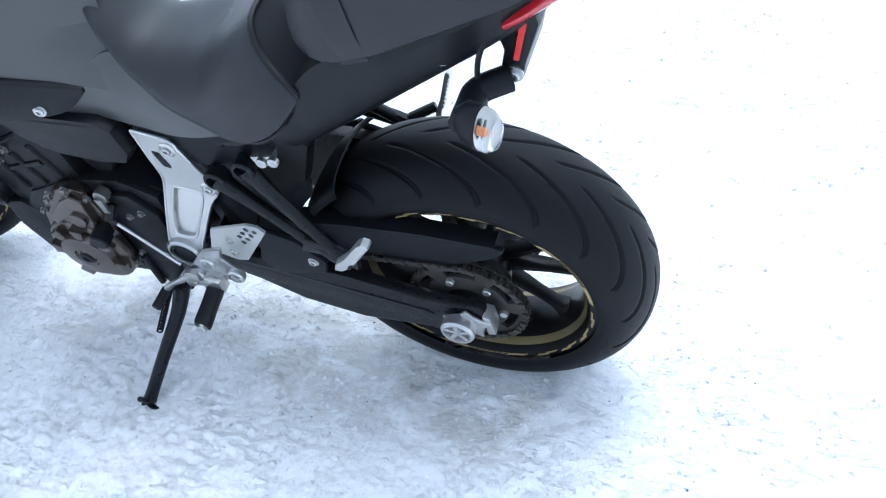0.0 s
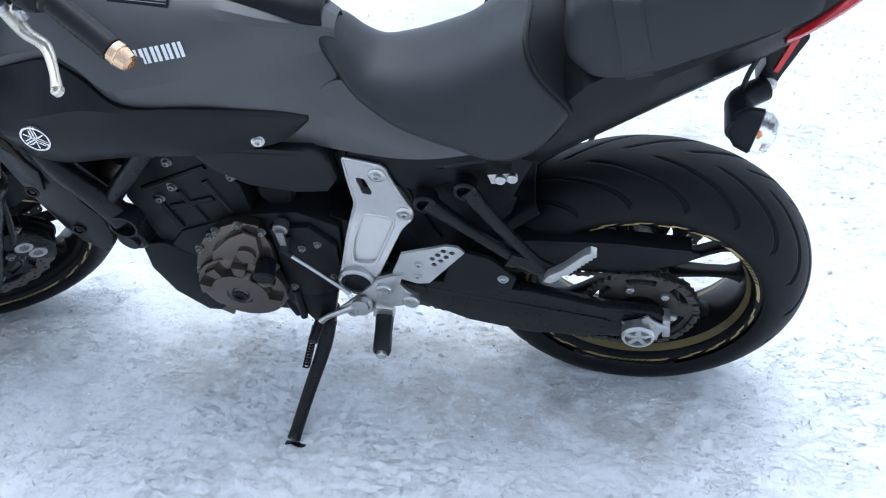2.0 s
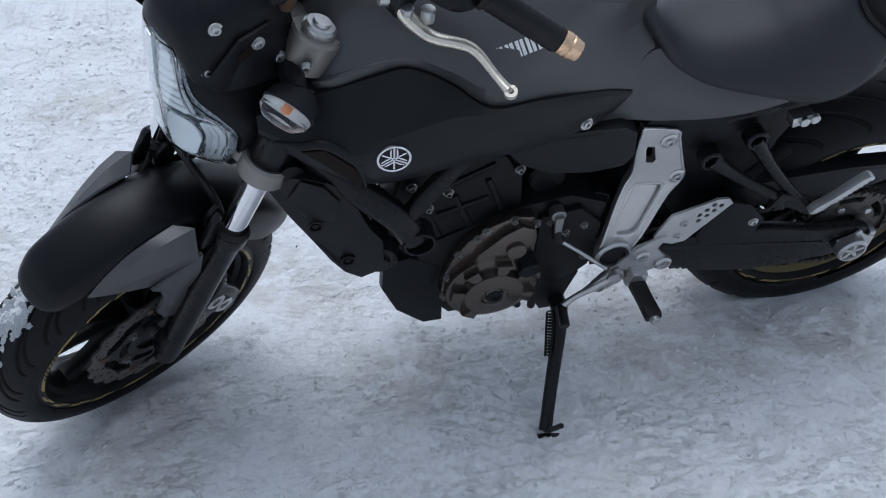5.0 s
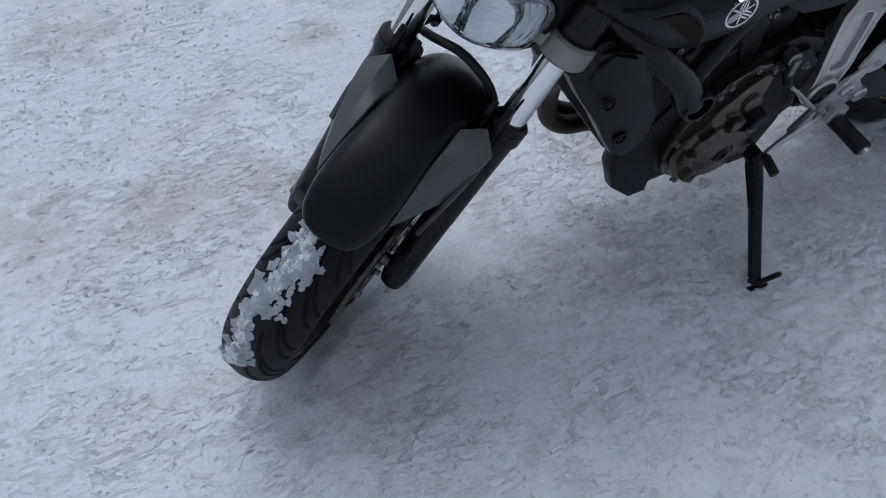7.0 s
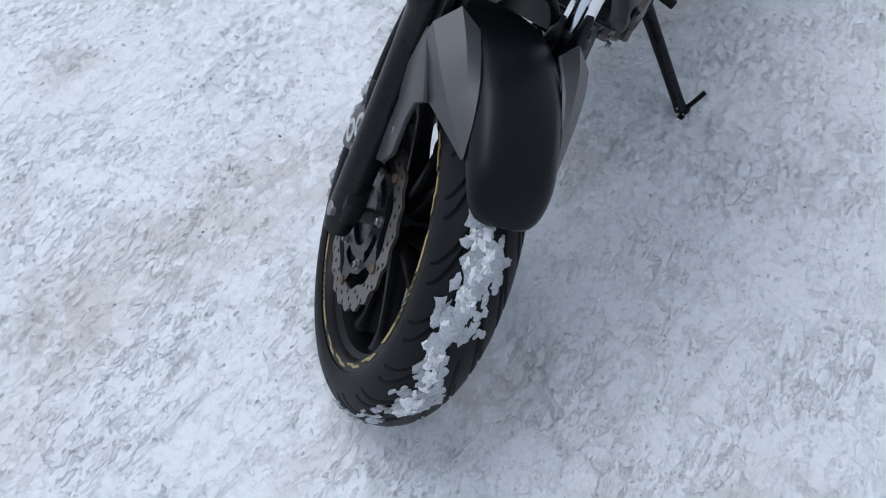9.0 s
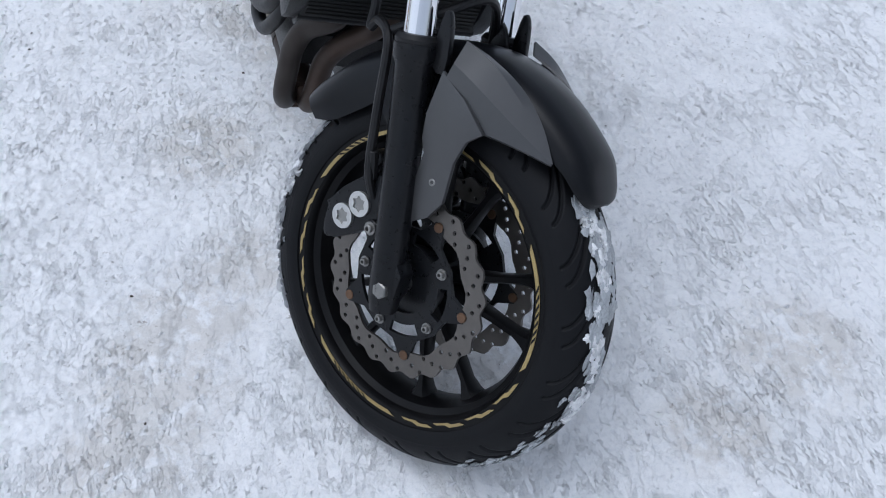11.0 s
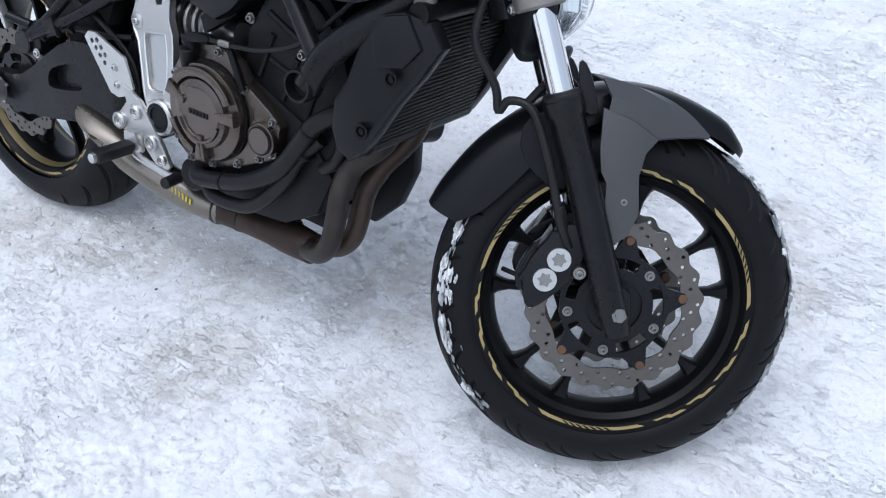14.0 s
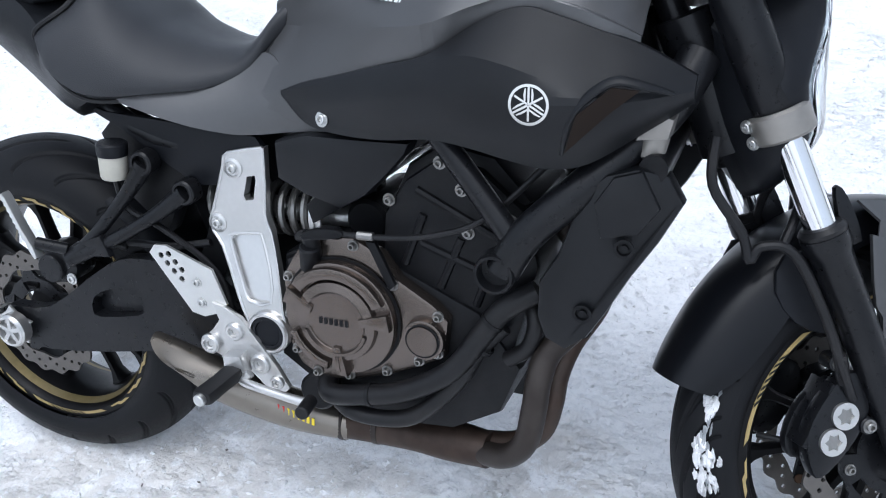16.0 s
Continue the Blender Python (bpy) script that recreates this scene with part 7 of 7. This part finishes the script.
# -- radiator and its covers --
radiator = fit("radiator", prism([(1.006, 0.182), (1.030, 0.178), (1.105, 0.395), (1.080, 0.405)], -0.148, 0.148, 0.004), FIN, None, "black radiator behind side shrouds")
for k in range(26):
    z = 0.186 + 0.0083 * k
    fit("cooling_fin", prism([(1.0165 + 0.348 * (z - 0.145), z), (1.0205 + 0.348 * (z - 0.145), z - 0.0015), (1.0205 + 0.348 * (z - 0.145), z + 0.0015)], -0.138, 0.138, 0), FIN, radiator)
fit("top_tank", tube([(1.095, -0.15, 0.412), (1.095, 0.15, 0.412)], 0.018, 12), ENGINE, radiator)
fit("bottom_tank", tube([(1.016, -0.148, 0.180), (1.016, 0.148, 0.180)], 0.015, 12), ENGINE, radiator)
RAD_OUT = [(1.014, 0.378), (1.042, 0.404), (1.078, 0.414), (1.114, 0.404), (1.134, 0.366), (1.108, 0.315), (1.078, 0.268), (1.050, 0.215), (1.028, 0.178), (1.000, 0.155), (0.972, 0.168), (0.960, 0.200), (0.962, 0.250), (0.985, 0.290)]


def shroud():
    bm = prism(RAD_OUT, 0.140, 0.170, 0.007)
    return bent(bm, lambda x, z: -0.45 * max(0, x - 1.06) - 0.02 * max(0, 0.25 - z))


def shroud_step():
    return prism([(1.030, 0.368), (1.052, 0.404), (1.085, 0.412), (1.108, 0.362), (1.085, 0.330), (1.040, 0.322)], 0.164, 0.176, 0.005)


for s in (1, -1):
    def sided(bm):
        return bm if s > 0 else flip(bm)
    shroud_ob = fit("radiator_shroud", sided(shroud()), COVER, None, "black plastic radiator shroud with two bolts")
    fit("shroud_step", sided(bent(shroud_step(), lambda x, z: -0.45 * max(0, x - 1.06))), COVER, shroud_ob)
    for x, z in ((1.070, 0.312), (1.022, 0.214)):
        fit("shroud_bolt", sided(lathe([(0.013, 0.001), (0.013, 0.003), (0.009, 0.003), (0.0085, -0.002), (0.005, -0.002), (0.005, 0.002), (0, 0.002)], (x, 0.169, z), (0, 1, 0), 20)), ENGINE, shroud_ob)
fit("horn", join(rod((0.955, 0.085, 0.145), (0.966, 0.125, 0.140), 0.036, 26), rod((0.965, 0.124, 0.140), (0.967, 0.134, 0.139), 0.022, 20), rod((0.98, 0.02, 0.15), (0.958, 0.09, 0.145), 0.010, 10)), BLACK, None, "round black horn below the radiator")
fit("radiator_filler", join(rod((1.085, -0.125, 0.42), (1.092, -0.125, 0.452), 0.018, 18), prism([(1.07, 0.445), (1.11, 0.45), (1.115, 0.475), (1.09, 0.48)], -0.15, -0.10, 0.004)), CLAMP, None, "grey metal radiator filler neck")
fit("hose_joint", tube([(1.08, -0.12, 0.44), (1.05, -0.1, 0.40), (1.0, -0.09, 0.36)], 0.014, 12, 3), HOSE)
fit("clip", join(rod((1.055, -0.17, 0.462), (1.078, -0.165, 0.468), 0.006, 8)), STEEL)

# -- airbox wings, shock, reservoir --
fit("airbox_wing", bent(prism([(0.535, 0.385), (0.560, 0.402), (0.62, 0.405), (0.765, 0.412), (0.762, 0.388), (0.735, 0.352), (0.680, 0.316), (0.600, 0.300), (0.545, 0.306), (0.528, 0.33)], 0.085, 0.128, 0.010), lambda x, z: 0.06 * max(0, x - 0.6)), COVER, None, "black airbox side")
fit("airbox_wing", bent(prism([(0.548, 0.388), (0.600, 0.404), (0.68, 0.406), (0.768, 0.410), (0.760, 0.392), (0.732, 0.360), (0.696, 0.324), (0.654, 0.298), (0.596, 0.312), (0.550, 0.333)], -0.128, -0.085, 0.010), lambda x, z: -0.06 * max(0, x - 0.6)), COVER, None, "black airbox side cut away over the spring")
fit("airbox", prism([(0.53, 0.35), (0.56, 0.47), (0.70, 0.52), (1.0, 0.54), (1.06, 0.48), (0.98, 0.42), (0.80, 0.41), (0.68, 0.34)], -0.082, 0.082, 0.015), ENGINE, None, "black airbox under the tank")
shock = fit("shock_absorber", rod((0.36, -0.030, 0.249), (0.64, -0.030, 0.249), 0.018, 20), STEEL, None, "coil spring shock absorber")
fit("spring", tube([(0.375 + 0.0021 * t, -0.030 + 0.038 * math.cos(t * 0.62), 0.249 + 0.038 * math.sin(t * 0.62)) for t in np.arange(0, 96, 0.5)], 0.0068, 8), BOLT, shock, "dark steel coil spring")
fit("spring_seat", rod((0.576, -0.030, 0.249), (0.588, -0.030, 0.249), 0.043, 28), STEEL, shock)
fit("preload_ring", lathe([(0.041, -0.005), (0.045, -0.004), (0.045, 0.004), (0.041, 0.005)], (0.571, -0.030, 0.249), (1, 0, 0), 24), STEEL, shock)
fit("link_rocker", prism([(0.58, 0.25), (0.66, 0.30), (0.68, 0.335), (0.64, 0.34), (0.57, 0.28)], -0.085, -0.06, 0.004), ENGINE)
reservoir = fit("brake_reservoir", lathe([(0.0, 0), (0.020, 0.0), (0.022, 0.004), (0.0225, 0.036), (0.021, 0.040)], (0.252, -0.128, 0.302), (0.05, 0, 1), 24), RESERVOIR, None, "milky rear brake fluid cup with a black cap")
fit("cap", lathe([(0.024, 0), (0.0245, 0.003), (0.0245, 0.018), (0.022, 0.021), (0, 0.021)], (0.254, -0.128, 0.340), (0.05, 0, 1), 24), PLASTIC, reservoir)
fit("fluid_hose", tube([(0.25, -0.125, 0.302), (0.26, -0.12, 0.25), (0.32, -0.115, 0.22), (0.42, -0.12, 0.16), (0.45, -0.13, 0.08)], 0.0055, 8, 4), HOSE, reservoir)
rear_caliper = fit("rear_caliper", join(prism(rounded([(0.07, 0.09), (0.125, 0.10), (0.135, 0.135), (0.10, 0.16), (0.06, 0.15), (0.05, 0.115)], 3), -0.125, -0.075, 0.006), rod((0.085, -0.12, 0.12), (0.085, -0.135, 0.12), 0.026, 20)), BLACK, None, "black rear brake caliper")
fit("caliper_bolt", bolt_head((0.125, -0.127, 0.105), (0, -1, 0), 0.007), STEEL, rear_caliper)
fit("rear_brake_hose", tube([(0.13, -0.115, 0.14), (0.17, -0.122, 0.155), (0.24, -0.12, 0.185), (0.33, -0.115, 0.19), (0.40, -0.10, 0.2)], 0.0065, 10, 4), HOSE, rear_caliper, "black rear brake hose")
for x, z in ((0.15, 0.15), (0.20, 0.17), (0.245, 0.188)):
    fit("hose_clip", rod((x, -0.13, z - 0.008), (x, -0.112, z + 0.004), 0.009, 10), ENGINE, rear_caliper)


# -- snow stuck to the front tyre --
def lumps(seed, spots):
    """Crusts of snow pressed onto the crown of the tyre."""
    rng = random.Random(seed)
    bm = bmesh.new()
    for a_deg, y, size, high in spots:
        a = radians(a_deg)
        r = 0.2945 - 0.0555 * (1 - math.cos(math.asin(max(-1, min(1, y / 0.0605)))))
        m = STEER @ Matrix.Translation(AXLE + vec(r * math.cos(a), y, r * math.sin(a))) @ Matrix.Rotation(-a, 4, "Y") @ Matrix.Rotation(0, 4, "X")
        piece = bmesh.ops.create_icosphere(bm, subdivisions=2, radius=1.0, matrix=Matrix.Identity(4))["verts"]
        off = vec(rng.uniform(0, 50), rng.uniform(0, 50), rng.uniform(0, 50))
        wx, wz = size * rng.uniform(0.6, 1.1), size * rng.uniform(0.7, 1.4)
        for v in piece:
            k = 1 + 0.8 * noise.noise(v.co * 1.4 + off) + 0.6 * noise.noise(v.co * 3.9 + off)
            v.co = m @ vec(v.co.x * high * k, v.co.y * wx * k, v.co.z * wz * k)
    bm.transform(STAND)
    soften(bm, 48)
    return bm


rng_snow = random.Random(11)


def band(a):
    """Where across the tread the crust of snow runs, by the angle round the wheel."""
    return -0.018 + 0.006 * math.sin(a / 6.0) - 0.006 * max(0, (8 - a) / 8)


spots, crust = [], []
for k in range(74):
    a = rng_snow.choice((3, 6, 16, 20, 24, 28, 33, 41, 45, 49, 53, 57, 61)) + rng_snow.gauss(0, 2.2)
    spots.append((a, band(a) + rng_snow.gauss(0, 0.006), rng_snow.uniform(0.003, 0.010), rng_snow.uniform(0.003, 0.006)))
for k in range(120):
    a = rng_snow.uniform(2, 63)
    crust.append((a, band(a) + 0.003 + rng_snow.gauss(0, 0.008), rng_snow.uniform(0.006, 0.012), rng_snow.uniform(0.0012, 0.0028)))
for k in range(46):
    a = rng_snow.choice((11, 13, 36, 39, 47, 51, 54)) + rng_snow.gauss(0, 1.6)
    crust.append((a, rng_snow.gauss(0.010, 0.007), rng_snow.uniform(0.003, 0.008), rng_snow.uniform(0.0008, 0.0018)))
for k in range(60):
    crust.append((rng_snow.uniform(-38, 12), rng_snow.gauss(-0.031, 0.006), rng_snow.uniform(0.004, 0.008), rng_snow.uniform(0.001, 0.003)))
for k in range(90):
    spots.append((rng_snow.choice((164, 166, 179, 182, 186, 190, 199, 203, 207, 224)) + rng_snow.gauss(0, 1.3), rng_snow.gauss(-0.046, 0.004), rng_snow.uniform(0.006, 0.011), rng_snow.uniform(0.0015, 0.003)))
for k in range(60):
    crust.append((rng_snow.uniform(160, 232), rng_snow.gauss(-0.047, 0.004), rng_snow.uniform(0.004, 0.008), rng_snow.uniform(0.0008, 0.0018)))
clumps = mesh_object("snow_clumps", lumps(3, spots), ICE)
tagged(clumps, "white crusty snow stuck to the front tyre tread", "snow", kind="stuff")
tagged(mesh_object("ice_crust", lumps(5, crust), SLUSH), "thin grey ice crust frozen onto the front tyre tread", "ice", kind="stuff")

# -- a second motorcycle farther off, of which the rear wheel, silencer and stand show --
other = tagged(new("motorcycle"), "second motorcycle with a bright gold rear wheel parked on the snow", "motorcycle")
other.matrix_basis = pose(0.085, -2.17, 0.0, 0, 0, 4) @ pose(0, 0, 0, -9, 0, 0)


o_rim = part("rear_wheel", rim_mesh((0, 0, 0.305), 0.07, 0.06, 0.06), GOLDRIM, other, "bright gold cast rear wheel")
part("tyre", lathe([(0.222, 0.068), (0.25, 0.084), (0.285, 0.080), (0.305, 0.05), (0.312, 0.0), (0.305, -0.05), (0.285, -0.080), (0.25, -0.084), (0.222, -0.068)], (0, 0, 0.305), seg=72), RUBBER, o_rim, "black rear tyre")
for k in range(10):
    part("spoke", spoke_mesh((0, 0, 0.305), k, 0.2, 0.06), GOLDRIM, o_rim)
part("brake_disc", wave_disc((0, 0, 0.305), 0.09, 0.11, 0.08, 18, 16), DISC, o_rim)
part("swingarm", prism([(-0.04, 0.27), (-0.04, 0.34), (0.5, 0.40), (0.5, 0.33)], 0.10, 0.13, 0.006), BLACK, other, "black swingarm")
part("swingarm_far_side", prism([(-0.04, 0.27), (-0.04, 0.34), (0.5, 0.40), (0.5, 0.33)], -0.13, -0.10, 0.006), BLACK, other)
o_can = part("silencer", tube([(0.62, 0.12, 0.26), (0.52, 0.15, 0.265), (0.44, 0.16, 0.27), (0.43, 0.16, 0.271)], [0.03, 0.05, 0.052, 0.045], 22, 3), ALLOY, other, "brushed steel silencer")
part("outlet", lathe([(0.045, 0), (0.040, 0.02), (0.022, 0.03), (0.022, 0.065), (0.018, 0.065), (0.018, 0.0)], (0.43, 0.16, 0.271), (-1, 0, 0), 24), BLACK, o_can)
part("side_stand", tube([(0.58, 0.12, 0.30), (0.68, 0.24, 0.10), (0.70, 0.27, -0.02)], 0.012, 10, 3), BLACK, other, "black side stand")
part("frame", tube([(0.48, 0.0, 0.37), (0.62, 0.05, 0.36), (0.75, 0.05, 0.45)], 0.05, 12, 3), BLACK, other)
